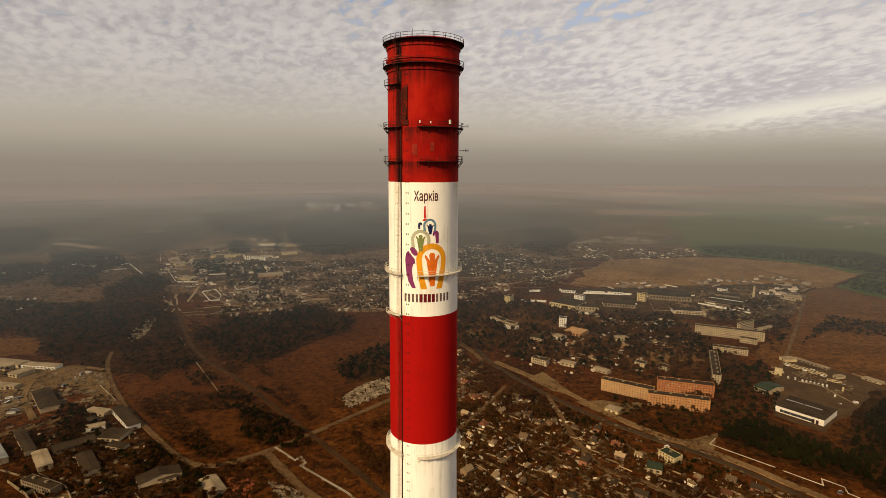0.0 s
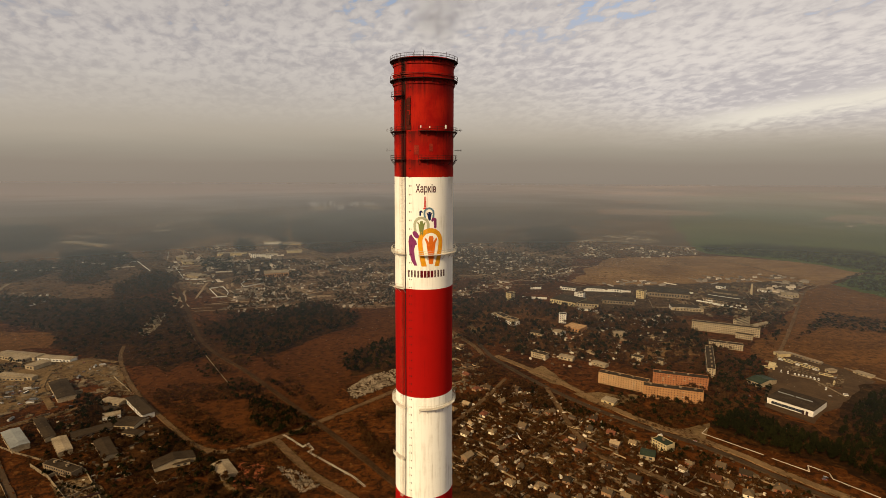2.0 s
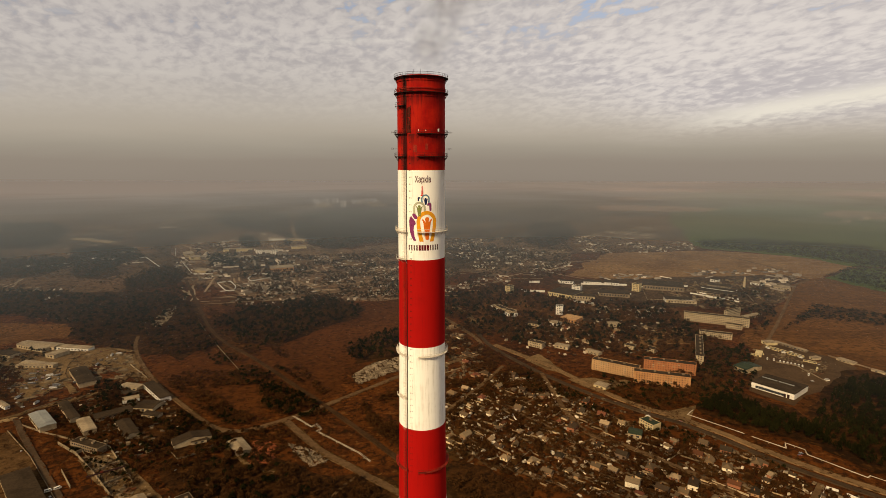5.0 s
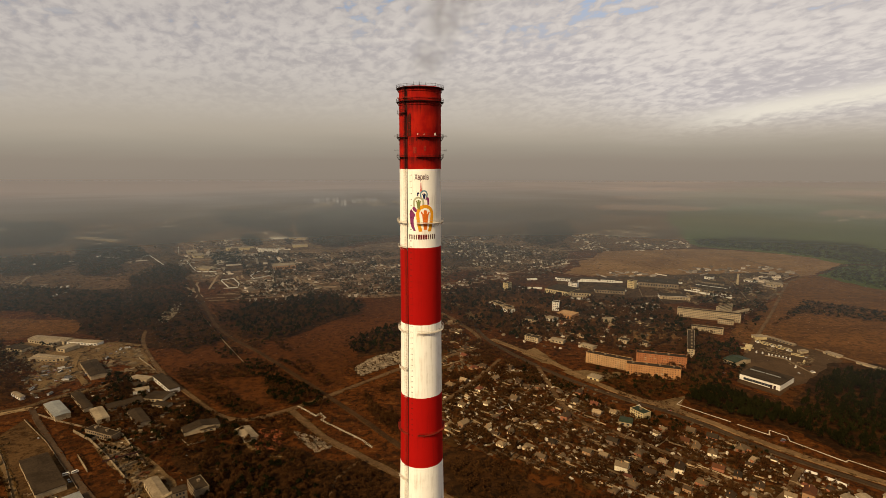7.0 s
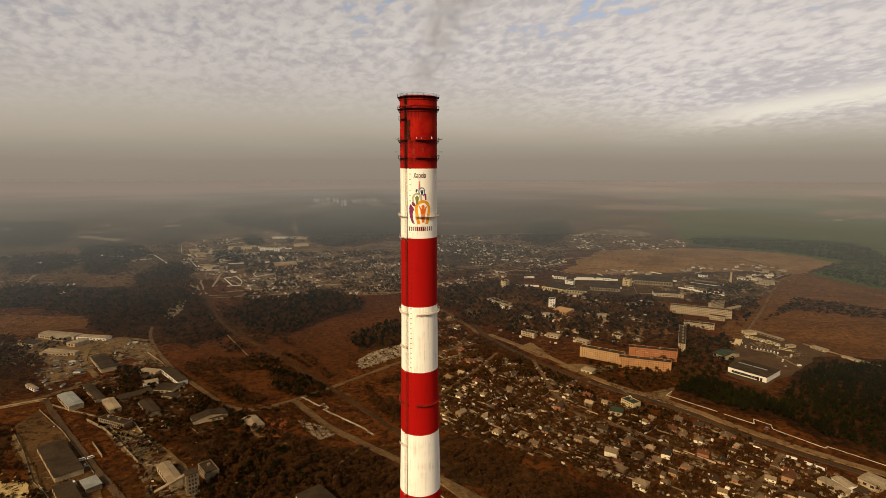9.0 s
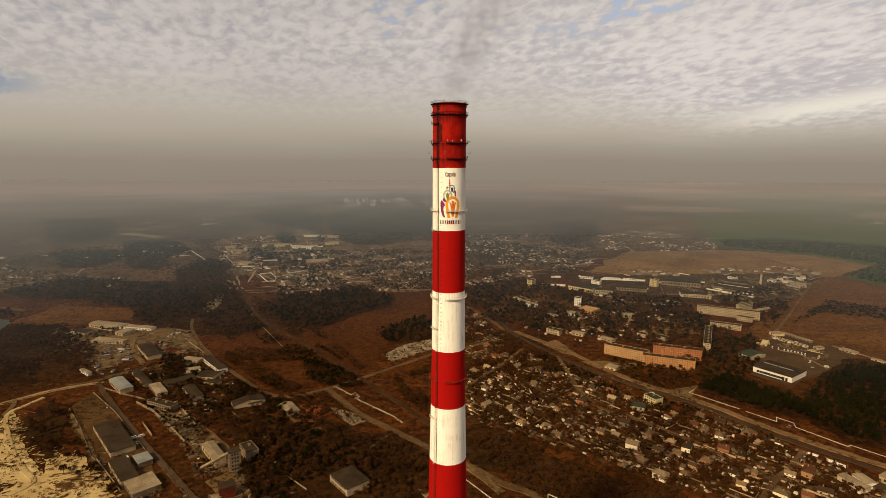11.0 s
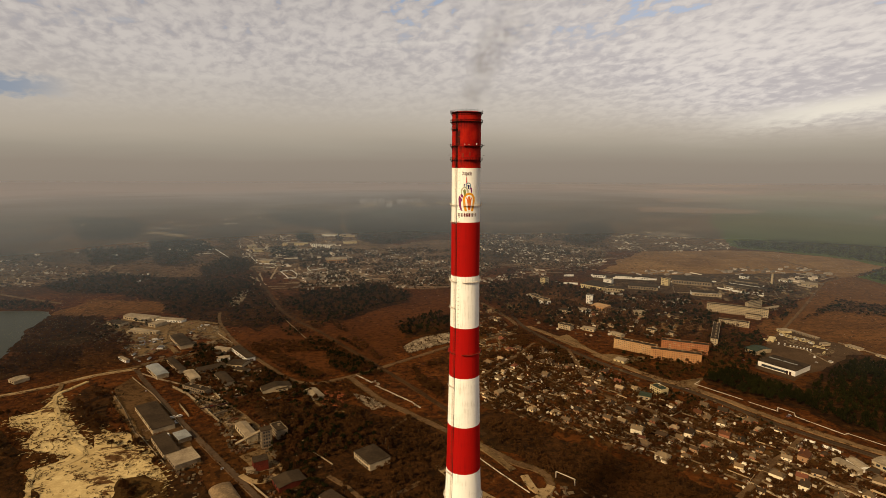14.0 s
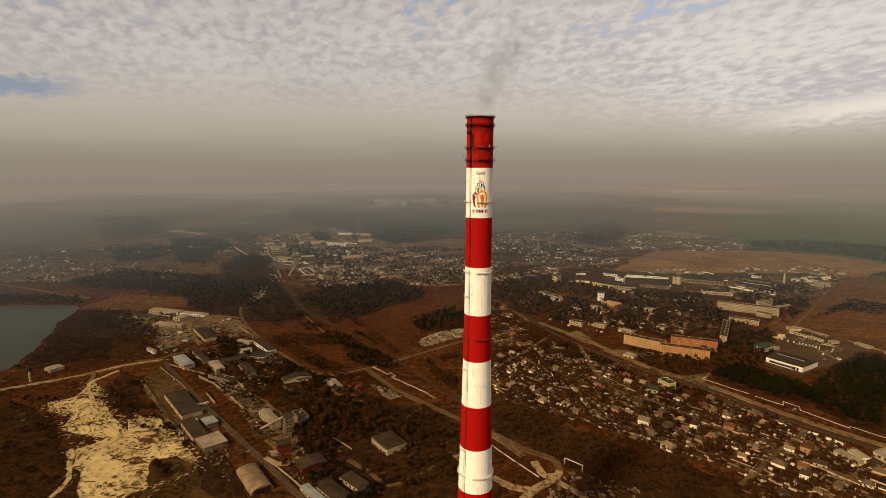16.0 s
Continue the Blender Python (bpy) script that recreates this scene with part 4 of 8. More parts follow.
for a, z, h, w in ((38, 310.9, 0.9, 0.35), (-4, 310.9, 0.6, 0.2), (10, 310.9, 0.4, 0.18)):
    bm = bmesh.new()
    shell_box(bm, a, z, w, h, 1.2, 1.5)
    part("aerial_panel", bm, M["bright"], chimney, "white aerial panel")
for k in range(22):
    bm = bmesh.new()
    a = 360 / 22 * k
    tube(bm, on_shell(a, 328.9, -0.2), on_shell(a, 330.1 + 0.4 * (k % 3 == 0), -0.2), 0.04, 4)
    part("lightning_rod", bm, M["steel"], chimney)
for z in (327.2, 322.2, 324.6):
    bm = bmesh.new()
    shell_box(bm, 0, z, 2 * math.pi * girth(z) * 0.9999, 0.5, 0.0, 0.22)
    part("hoop", bm, M["soot_shade_red"], chimney)
for a in (-100, 95, 105):
    for z in (305.5, 311.0):
        bm = bmesh.new()
        tube(bm, on_shell(a, z, 0.5), on_shell(a, z, 2.5), 0.03, 4)
        for k in (1.7, 2.1, 2.4):
            p = on_shell(a, z, k)
            tube(bm, p - Vector((0, 0, 0.4)), p + Vector((0, 0, 0.4)), 0.02, 3)
        part("aerial", bm, M["steel"], chimney, "thin rod aerial")


# the painted emblem: plain coloured shapes laid on the shell
def emblem(shape, z_mid, x_mid, colour, label, strip=False):
    """shape: outline as (x, z) in metres round its own middle."""
    mat = mottled("emblem_paint", colour, tuple(c * 0.75 for c in colour), 0.4, 2.5, 0.6)
    bm = bmesh.new()
    vs = [bm.verts.new((x, 0, z)) for x, z in shape]
    if strip:
        n = len(vs)
        for k in range(n // 2 - 1):
            bm.faces.new((vs[k], vs[k + 1], vs[n - 2 - k], vs[n - 1 - k]))
    else:
        bm.faces.new(vs)
    bmesh.ops.triangulate(bm, faces=bm.faces)
    bend(bm, x_mid, z_mid)
    part("emblem", bm, mat, chimney, label)


def bend(bm, x_mid, z_mid, out=0.03, cuts=14):
    for k in range(cuts):
        long = [e for e in bm.edges if e.calc_length() > 0.9]
        if not long:
            break
        bmesh.ops.subdivide_edges(bm, edges=long, cuts=1)
        bmesh.ops.triangulate(bm, faces=bm.faces)
    for v in bm.verts:
        z = z_mid + v.co.z
        v.co = on_shell(math.degrees((x_mid + v.co.x) / girth(z)), z, out)


def horseshoe(wide, high, thick, pinch, n=28):
    """A tall rounded arch whose tapering legs lean inwards at the foot."""
    r, foot, out, inn = wide / 2, -high / 2, [], []
    top = high / 2 - r * 1.05
    for k in range(7):
        t = 1 - k / 6
        x = r * (1 - pinch * t ** 1.6)
        out.append((x, top + (foot - top) * t)), inn.append((x - thick * (1 + 0.12 * t), top + (foot - top) * t))
    for k in range(1, n):
        a = math.pi * k / n
        out.append((r * math.cos(a), top + r * 1.05 * math.sin(a))), inn.append(((r - thick) * math.cos(a), top + (r * 1.05 - thick) * math.sin(a)))
    out, inn = out + [(-x, z) for x, z in out[6::-1]], inn + [(-x, z) for x, z in inn[6::-1]]
    return out + inn[::-1]


def oval(wide, high, lean=0.0, n=16):
    c, d = math.cos(radians(lean)), math.sin(radians(lean))
    return [(wide / 2 * math.cos(t) * c - high / 2 * math.sin(t) * d, wide / 2 * math.cos(t) * d + high / 2 * math.sin(t) * c) for t in (2 * math.pi * k / n for k in range(n))]


def reacher(wide, high):
    """A round-headed shape with two raised prongs on a tapering stem."""
    w, h = wide / 2, high / 2
    right = [(0.30 * w, -h), (0.36 * w, -0.2 * h), (0.44 * w, 0.26 * h), (1.0 * w, 0.74 * h), (0.84 * w, 0.88 * h), (0.30 * w, 0.52 * h), (0.18 * w, 0.58 * h), (0.36 * w, 0.70 * h), (0.40 * w, 0.84 * h), (0.24 * w, 0.98 * h)]
    return right + [(-x, z) for x, z in right[::-1]]


def crook(wide, high, way=1):
    """A round-headed hook with a straight stem."""
    r = wide / 2
    top = [(r * math.cos(radians(a)), high / 2 - r + r * math.sin(radians(a))) for a in range(0, 226, 25)]
    return [(way * x, z) for x, z in [(r * 0.1, -high / 2), (r * 0.75, -high / 2), (r, -high / 2 + 0.3 * r)] + top + [(-r * 0.15, high / 2 - r * 1.1), (0.0, high / 2 - r * 1.5)]]


ORANGE, VIOLET, SAGE = (0.76, 0.33, 0.015), (0.22, 0.040, 0.13), (0.46, 0.46, 0.30)
emblem(horseshoe(7.0, 10.4, 1.25, 0.30), 279.6, 1.95, ORANGE, "amber painted arch", True)
emblem(reacher(3.5, 7.7), 278.9, 2.05, (0.72, 0.16, 0.015), "orange painted forked shape")
emblem(horseshoe(4.4, 4.6, 0.72, 0.10), 285.6, -0.55, SAGE, "sage green painted arch", True)
emblem(reacher(2.3, 3.9), 284.8, -0.55, (0.20, 0.23, 0.07), "olive painted forked shape")
emblem(horseshoe(3.0, 2.9, 0.50, 0.08), 288.9, 1.5, (0.14, 0.25, 0.30), "teal painted arch", True)
emblem(reacher(1.7, 2.3), 288.0, 1.6, (0.015, 0.025, 0.085), "navy painted forked shape")
emblem(crook(0.9, 1.5, -1), 288.8, -0.65, (0.015, 0.025, 0.085), "navy painted hook")
emblem(crook(1.5, 2.9), 286.2, 2.85, VIOLET, "violet painted hook")
emblem([(-1.25, 2.2), (-1.0, 3.6), (-0.4, 4.2), (0.25, 3.1), (1.1, 2.3), (1.25, 1.4), (0.65, 1.2), (0.45, -0.4), (0.75, -2.6), (1.35, -4.3), (0.5, -4.3), (-0.4, -2.9), (-1.0, -0.6)], 278.9, -3.0, VIOLET, "violet painted bowed shape")
emblem(oval(1.35, 2.3, 38), 283.0, -2.1, VIOLET, "violet painted oval")
emblem([(-0.62, -0.25), (0.62, -0.25), (0.35, 0.22), (-0.30, 0.25)], 290.1, 0.45, (0.60, 0.03, 0.015), "red painted foot of a spike")
emblem([(-0.24, -1.35), (0.24, -1.35), (0.15, 1.45), (-0.15, 1.45)], 291.75, 0.4, (0.60, 0.03, 0.015), "red painted spike")
for k in range(12):
    bold = 4 <= k < 8
    w = 0.72 if bold else 0.50
    emblem([(-w / 2, -0.95), (w / 2, -0.95), (w / 2, 0.95), (-w / 2, 0.95)], 272.3, -4.2 + k * 0.93, (0.13, 0.012, 0.016) if bold else (0.16, 0.10, 0.085), "dark painted bar of lettering")


def lettering(words, size, x_mid, z_mid, mat):
    cu = bpy.data.curves.new("lettering", "FONT")
    cu.body, cu.size, cu.align_x, cu.align_y, cu.offset = words, size, "CENTER", "CENTER", 0.045
    tmp = new("lettering", cu)
    bpy.context.view_layer.update()
    me = bpy.data.meshes.new_from_object(tmp.evaluated_get(bpy.context.evaluated_depsgraph_get()))
    bpy.data.objects.remove(tmp)
    bm = bmesh.new()
    bm.from_mesh(me)
    bpy.data.meshes.remove(me)
    for v in bm.verts:
        v.co = Vector((v.co.x * 0.62, 0, v.co.y * 1.05))
    bend(bm, x_mid, z_mid, 0.05, 0)
    part("lettering", bm, mat, chimney, "dark maroon painted city name")


lettering("Харків", 2.8, 0.7, 295.2, mottled("maroon_paint", (0.10, 0.025, 0.03), (0.06, 0.02, 0.022), 0.4, 2.5))


# ---- smoke ----
def smoke_plume():
    """Thin smoke drifting from the mouth: loose soft-edged flakes turned every way."""
    m = bpy.data.materials.new("thin_smoke")
    m.use_nodes = True
    g = Nodes(m.node_tree)
    p = place(g)
    z = g.add("ShaderNodeSeparateXYZ", Vector=p).outputs[2]
    soft = g.add("ShaderNodeAttribute")
    soft.attribute_name = "soft"
    wisp = g.remap(g.noise(p, 0.07, 5.0, 0.6, 0.8), 0.34, 0.64, 0.15, 1.0)
    f = g.math("MULTIPLY", g.math("MULTIPLY", wisp, 0.19), g.math("MULTIPLY", g.remap(soft.outputs["Fac"], 0.0, 1.0), g.remap(z, 356.0, 396.0, 1.0, 0.2)))
    mix = g.add("ShaderNodeMixShader")
    g.put(mix.inputs[0], f)
    g.tree.links.new(g.add("ShaderNodeBsdfTransparent").outputs[0], mix.inputs[1])
    g.tree.links.new(g.add("ShaderNodeBsdfDiffuse", Color=(0.16, 0.155, 0.15, 1)).outputs[0], mix.inputs[2])
    g.tree.links.new(mix.outputs[0], g.add("ShaderNodeOutputMaterial").inputs[0])
    rnd, bm = random.Random(77), bmesh.new()
    layer = bm.verts.layers.float.new("soft")
    for k in range(9):
        t = (k + 0.5) / 9
        mid = Vector((2 + 24 * t ** 1.2 + rnd.uniform(-3, 3) * t, rnd.uniform(-6, 6), 334 + 50 * t))
        r = (8.5 + 13.0 * t ** 0.7) * rnd.uniform(0.9, 1.1)
        turn = Euler((radians(90 + rnd.uniform(-22, 22)), rnd.uniform(-0.3, 0.3), rnd.uniform(-0.6, 0.6))).to_matrix()
        hub = bm.verts.new(mid)
        hub[layer] = 1.0
        rings = [[bm.verts.new(mid + turn @ Vector((math.cos(a * 0.5236), math.sin(a * 0.5236), 0.15 * math.sin(a + k))) * r * q * (1 + 0.25 * noise.noise(Vector((a * 0.9, k, q))))) for a in range(12)] for q in (0.5, 1.0)]
        for v in rings[0]:
            v[layer] = 0.5
        for i in range(12):
            j = (i + 1) % 12
            bm.faces.new((hub, rings[0][i], rings[0][j])), bm.faces.new((rings[0][i], rings[1][i], rings[1][j], rings[0][j]))
    me = bpy.data.meshes.new("smoke_plume")
    bm.to_mesh(me)
    bm.free()
    me.materials.append(m)
    tagged(new("smoke_plume", me), "thin grey smoke drifting from the chimney's mouth", "smoke", kind="stuff")


smoke_plume()


# ---- buildings ----
def window_grid(parent, wall_len, base, storeys, storey, spacing, offset, wide, tall, turn, face, out=0.03):
    """Windows along one wall: face is the wall's distance from the middle; turn its direction."""
    n = max(1, int((wall_len - 2.0) / spacing))
    key = ("pane", round(wide, 2), round(tall, 2))
    if key not in SHARED:
        bm = bmesh.new()
        box(bm, 0, 0, 0, wide, 0.12, tall)
        SHARED[key] = to_mesh("window", bm, M["pane"])
    for s in range(storeys):
        for k in range(n):
            x = (k - (n - 1) / 2) * spacing
            m = Matrix.Rotation(turn, 4, "Z") @ Matrix.Translation((x, -face - out, base + s * storey + offset))
            part("window", SHARED[key], None, parent, at=m)


SHARED = {}


def flats(x, y, long, wide, high, turn, wall, label, storeys=5, spacing=3.4, ends=False, roof="felt", name="apartment_block", category="building", group=""):
    """A block of flats with a parapet, flat roof, stair heads and rows of windows."""
    if wide > 13.0:      # slab blocks are one flat deep: keep the front where it is
        x, y, wide = x + math.sin(radians(turn)) * (wide - 13.0) / 2, y - math.cos(radians(turn)) * (wide - 13.0) / 2, 13.0
    b = thing(name, x, y, 0, turn, label, category, group)
    bm = bmesh.new()
    box(bm, 0, 0, 0, long, wide, high)
    part("wall", bm, M[wall], b)
    bm = bmesh.new()
    for sx, sy, cx, cy in ((long + 0.4, 0.4, 0, wide / 2), (long + 0.4, 0.4, 0, -wide / 2), (0.4, wide - 0.4, long / 2, 0), (0.4, wide - 0.4, -long / 2, 0)):
        box(bm, cx, cy, high - 0.2, sx, sy, 0.7)
    part("parapet", bm, M[wall], b)
    bm = bmesh.new()
    box(bm, 0, 0, high, long - 0.4, wide - 0.4, 0.12)
    top = part("roof", bm, M[roof], b)
    for k in range(int(long / 18)):
        bm = bmesh.new()
        box(bm, (k + 0.5) * 18 - long / 2, wide * 0.1, high + 0.12, 2.6, 2.2, 1.7), box(bm, (k + 0.5) * 18 - long / 2, wide * 0.1, high + 1.82, 3.0, 2.6, 0.15)
        part("stair_head", bm, M["concrete"], top)
    storey = high / storeys
    for a, ln, face in ((0, long, wide / 2),) + (((-math.pi / 2, wide, long / 2),) if ends else ()) + (((math.pi / 2, wide, long / 2),) if ends == 2 else ()):
        window_grid(b, ln, 0, storeys, storey, spacing, storey * 0.32, spacing * (0.36 if "brick" in wall else 0.5), storey * (0.38 if "brick" in wall else 0.5), a, face)
    if "brick" in wall:
        pick, n = random.Random(int(abs(x) * 7)), int(long / spacing / 2)
        for s in range(1, storeys):
            for k in range(n):
                if pick.random() < 0.45:
                    bm = bmesh.new()
                    u = (k - (n - 1) / 2) * spacing * 2 + spacing / 2
                    box(bm, u, -wide / 2 - 0.55, s * storey, 2.6, 1.1, 1.1)
                    part("balcony", bm, M["plaster"] if pick.random() < 0.4 else M[wall], b)

    return b


def hall(x, y, long, wide, high, turn, wall, roof, label, pitch=0.0, name="workshop", windows=True, category="building", group="", storeys=1):
    """A shed or workshop with a low-pitched roof that stands proud of its walls."""
    b = thing(name, x, y, 0, turn, label, category, group)
    bm = bmesh.new()
    h2 = high + pitch * wide / 2
    lo = [bm.verts.new(p) for p in ((-long / 2, -wide / 2, 0), (long / 2, -wide / 2, 0), (long / 2, wide / 2, 0), (-long / 2, wide / 2, 0))]
    hi = [bm.verts.new((v.co.x, v.co.y, high)) for v in lo]
    bm.faces.new((lo[0], lo[1], hi[1], hi[0])), bm.faces.new((lo[2], lo[3], hi[3], hi[2]))
    if pitch:
        r0, r1 = bm.verts.new((-long / 2, 0, h2)), bm.verts.new((long / 2, 0, h2))
        bm.faces.new((lo[1], lo[2], hi[2], r1, hi[1])), bm.faces.new((lo[3], lo[0], hi[0], r0, hi[3]))
    else:
        bm.faces.new((lo[1], lo[2], hi[2], hi[1])), bm.faces.new((lo[3], lo[0], hi[0], hi[3])), bm.faces.new(hi)
    part("wall", bm, M[wall], b)
    bm = bmesh.new()
    o = 0.5
    if pitch:
        for s in (-1, 1):
            e = -pitch * o
            q = [(-long / 2 - o, s * (wide / 2 + o), high + e), (long / 2 + o, s * (wide / 2 + o), high + e), (long / 2 + o, 0, h2), (-long / 2 - o, 0, h2)]
            lo2, hi2 = [bm.verts.new((a, c, d + 0.02)) for a, c, d in q], [bm.verts.new((a, c, d + 0.25)) for a, c, d in q]
            bm.faces.new(lo2), bm.faces.new(hi2)
            for k in range(4):
                bm.faces.new((lo2[k], lo2[(k + 1) % 4], hi2[(k + 1) % 4], hi2[k]))
    else:
        box(bm, 0, 0, high, long + 0.8, wide + 0.8, 0.35)
    part("roof", bm, M[roof], b)
    if windows:
        for a, ln, face in ((0, long, wide / 2), (-math.pi / 2, wide, long / 2)):
            window_grid(b, ln, 0, storeys, high / storeys, 6.0 if storeys == 1 else 3.4, high / storeys * 0.35, 3.0 if storeys == 1 else 2.2, high / storeys * (0.4 if storeys == 1 else 0.5), a, face)
        bm = bmesh.new()
        box(bm, -long / 2 - 0.04, 0, 0, 0.12, min(4.0, wide * 0.4), min(3.6, high * 0.7))
        part("door", bm, M["steel"], b, "dark sheet metal door")
    return b


flats(266, 556, 66.0, 13.0, 15.5, -34, "tan_brick", "long five-storey tan brick block of flats", 5, ends=True)
flats(346, 560, 70.0, 13.0, 16, -20, "red_brick", "long five-storey red-orange brick block of flats", 5, ends=True)
flats(316, 515, 72.0, 13.0, 16, -20, "brick", "five-storey orange and tan brick flats", 5, ends=True)
flats(541, 807, 110.2, 33.2, 16, -26, "plaster", "very long five-storey pale plastered block", spacing=3.6, ends=True)
flats(581, 823, 45.2, 5.6, 20, 30, "plaster", "tall pale plastered block behind the long one", 6, ends=True)
flats(495, 718, 51.0, 18.5, 9, -26, "plaster", "three-storey pale plastered block", 3, ends=True)
flats(555, 767, 26.4, 15.7, 8, -33, "plaster", "low pale plastered annexe", 2)
flats(427, 637, 110.0, 11.0, 13, -115, "plaster", "end-on pale block of flats with balconies", 4, ends=2)


def showroom(x, y, long, wide, high, turn):
    b = thing("depot_hall", x, y, 0, turn, "wide depot hall with white front and dark flat roof", "building")
    bm = bmesh.new()
    box(bm, 0, 0, 0, long, wide, high)
    part("wall", bm, M["bright"], b)
    bm = bmesh.new()
    box(bm, 0, 0, high, long + 0.6, wide + 0.6, 0.5)
    roof = part("roof", bm, M["felt"], b, "dark felt roof")
    for k in (-0.28, 0.12):
        bm = bmesh.new()
        box(bm, k * long, wide * 0.12, high + 0.5, long * 0.36, 1.6, 0.7)
        part("roof_light", bm, M["blue_roof"], roof)
    n = 9
    for k in range(n):
        bm = bmesh.new()
        box(bm, -long * 0.36 + k * long * 0.075, -wide / 2 - 0.05, 1.6, long * 0.072, 0.14, high * 0.42)
        part("window", bm, M["pane"], b)
    for k in (0.29, 0.37):
        bm = bmesh.new()
        box(bm, k * long, -wide / 2 - 0.05, 0, long * 0.055, 0.14, high * 0.68)
        part("door", bm, M["steel"], b, "dark roller door")
    return b


showroom(467, 495, 52.1, 45.8, 8, -53)
hall(464, 565, 20.4, 34.6, 6, -66, "plaster", "teal_roof", "low hall with a dull teal roof", 0.15)
hall(565, 677, 13.9, 19.0, 5, -87, "cream", "pale_roof", "small cream depot building")
hall(593, 606, 8.0, 14.0, 4, -76, "plaster", "pale_roof", "small white depot building")
hall(517, 626, 9.0, 24.0, 4, -36, "cream", "cream", "yellow canopy of the depot")
hall(647, 553, 13, 6, 3.2, -58, "plaster", "pale_roof", "low pale shed beside the pine wood")
hall(654, 539, 17, 6, 3.2, -58, "plaster", "pale_roof", "low pale shed beside the pine wood")
hall(660, 527, 11, 5, 3.2, -58, "plaster", "pale_roof", "low pale shed beside the pine wood")
hall(590, 660, 52.5, 6.0, 3.5, -65, "concrete", "pale_roof", "long low depot wall building")
hall(633, 594, 23.9, 10.6, 3, -67, "plaster", "pale_roof", "long low garage row")
# the works beyond the flats
flats(178, 1038, 19.3, 13.3, 18, 53, "cream", "tall cream plastered office of the works", 4, ends=True)
hall(303, 1015, 60.0, 55.7, 10, -41, "cream", "felt", "big cream plastered hall of the works")
flats(345, 1069, 20.9, 23.3, 12, -36, "bright", "white plastered office of the works", 3, ends=True)
flats(256, 868, 13.3, 23.2, 18, -18, "bright", "white six-storey tower block", 5, ends=True)
flats(485, 1061, 17.7, 23.6, 18, -45, "cream", "cream plastered tower of the works", 4, ends=True)
hall(267, 814, 31.6, 29.3, 8, -42, "brick", "tan_brick", "orange brick hall among trees")
hall(556, 1088, 91.5, 63.2, 11, -20, "concrete", "felt", "very long dark works hall with pale bands")
hall(414, 1016, 66.9, 35.0, 8, -16, "concrete", "felt", "long low grey building of the works")
hall(329, 991, 65.0, 26.4, 8, -16, "plaster", "felt", "long low grey building of the works")
hall(660, 1022, 83.2, 28.9, 7, -41, "concrete", "felt", "long storage shed in rows")
hall(675, 1053, 70.7, 23.3, 7, -40, "bright", "felt", "long storage shed in rows")
hall(696, 1092, 50.8, 25.0, 7, -35, "concrete", "felt", "long storage shed in rows")
hall(537, 961, 56.2, 26.0, 7, -12, "bright", "felt", "long low grey building of the works")
hall(719, 1157, 17.6, 17.9, 7, -51, "bright", "felt", "small pale plastered building of the works")
hall(336, 1142, 32.5, 16.4, 7, -22, "bright", "felt", "small pale plastered building of the works")
hall(399, 1137, 42.7, 24.4, 7, -14, "bright", "felt", "small pale plastered building of the works")
hall(445, 1127, 34.9, 24.3, 7, -19, "bright", "felt", "small pale plastered building of the works")
flats(141, 885, 34.5, 16.2, 10, -65, "plaster", "pale two-storey block among trees", 3)
flats(157, 863, 25.3, 19.8, 10, -49, "plaster", "pale two-storey block among trees", 3)
flats(175, 673, 25.5, 18.5, 8, -40, "plaster", "pale two-storey shop house", 2)
hall(231, 505, 17.2, 15.2, 4, -42, "cream", "pale_roof", "low cream kiosk row by the avenue")
flats(255, 392, 19.0, 22.2, 9, -61, "cream", "yellow three-storey house with a green roof", 3, ends=True, roof="teal_roof")
hall(228, 373, 14.2, 14.4, 5, -25, "plaster", "teal_roof", "low hall with a green-blue roof", 0.1)
# yards near the lake and the concrete works
hall(-371, 271, 79.9, 23.5, 6, -45, "plaster", "felt", "long workshop with a dark flat roof")
hall(-321, 208, 49.2, 15.0, 6, -45, "plaster", "felt", "workshop with a dark flat roof")
hall(-314, 229, 20.1, 13.1, 5, -44, "concrete", "blue_roof", "small shed with a pale blue roof")
hall(-289, 186, 28.0, 24.3, 5, -44, "concrete", "pale_roof", "wide hall with a pale metal roof")
hall(-450, 409, 50.4, 16.0, 6, -43, "plaster", "blue_roof", "store with a pale blue-grey roof", 0.12)
hall(-436, 434, 61.7, 10.1, 5, -45, "plaster", "felt", "long low store with a grey roof", 0.12)
hall(-392, 397, 39.4, 12.9, 5, -48, "plaster", "pale_roof", "small store with a tan roof", 0.12)
flats(-361, 351, 41.8, 10.8, 7, -23, "concrete", "two-storey grey brick office", 2)
hall(-247, 242, 40.9, 11.8, 7, -48, "plaster", "pale_roof", "mixing hall with an olive-tan roof", 0.2)
hall(-359, 490, 67.4, 13.3, 6, -46, "bright", "felt", "white-walled workshop with a grey roof")
hall(-487, 541, 70.9, 20.4, 6, -48, "plaster", "felt", "long grey workshop in the scrapyard", 0.1)
hall(-643, 665, 61.9, 15.1, 6, -22, "plaster", "pale_roof", "long pale shed in the scrapyard")
hall(-583, 663, 74.2, 14.1, 5, -10, "bright", "pale_roof", "long pale shed in the scrapyard")
hall(-584, 634, 18.2, 26.1, 6, -19, "plaster", "pale_roof", "pale shed in the scrapyard")
hall(-582, 591, 57.2, 8.9, 5, -13, "plaster", "pale_roof", "long low shed in the scrapyard")
hall(-380, 467, 18.7, 11.9, 5, 31, "bright", "pale_roof", "pale-walled store in the yard")
hall(-381, 430, 39.0, 15.4, 4, 39, "concrete", "felt", "long low garage row", 0.1)
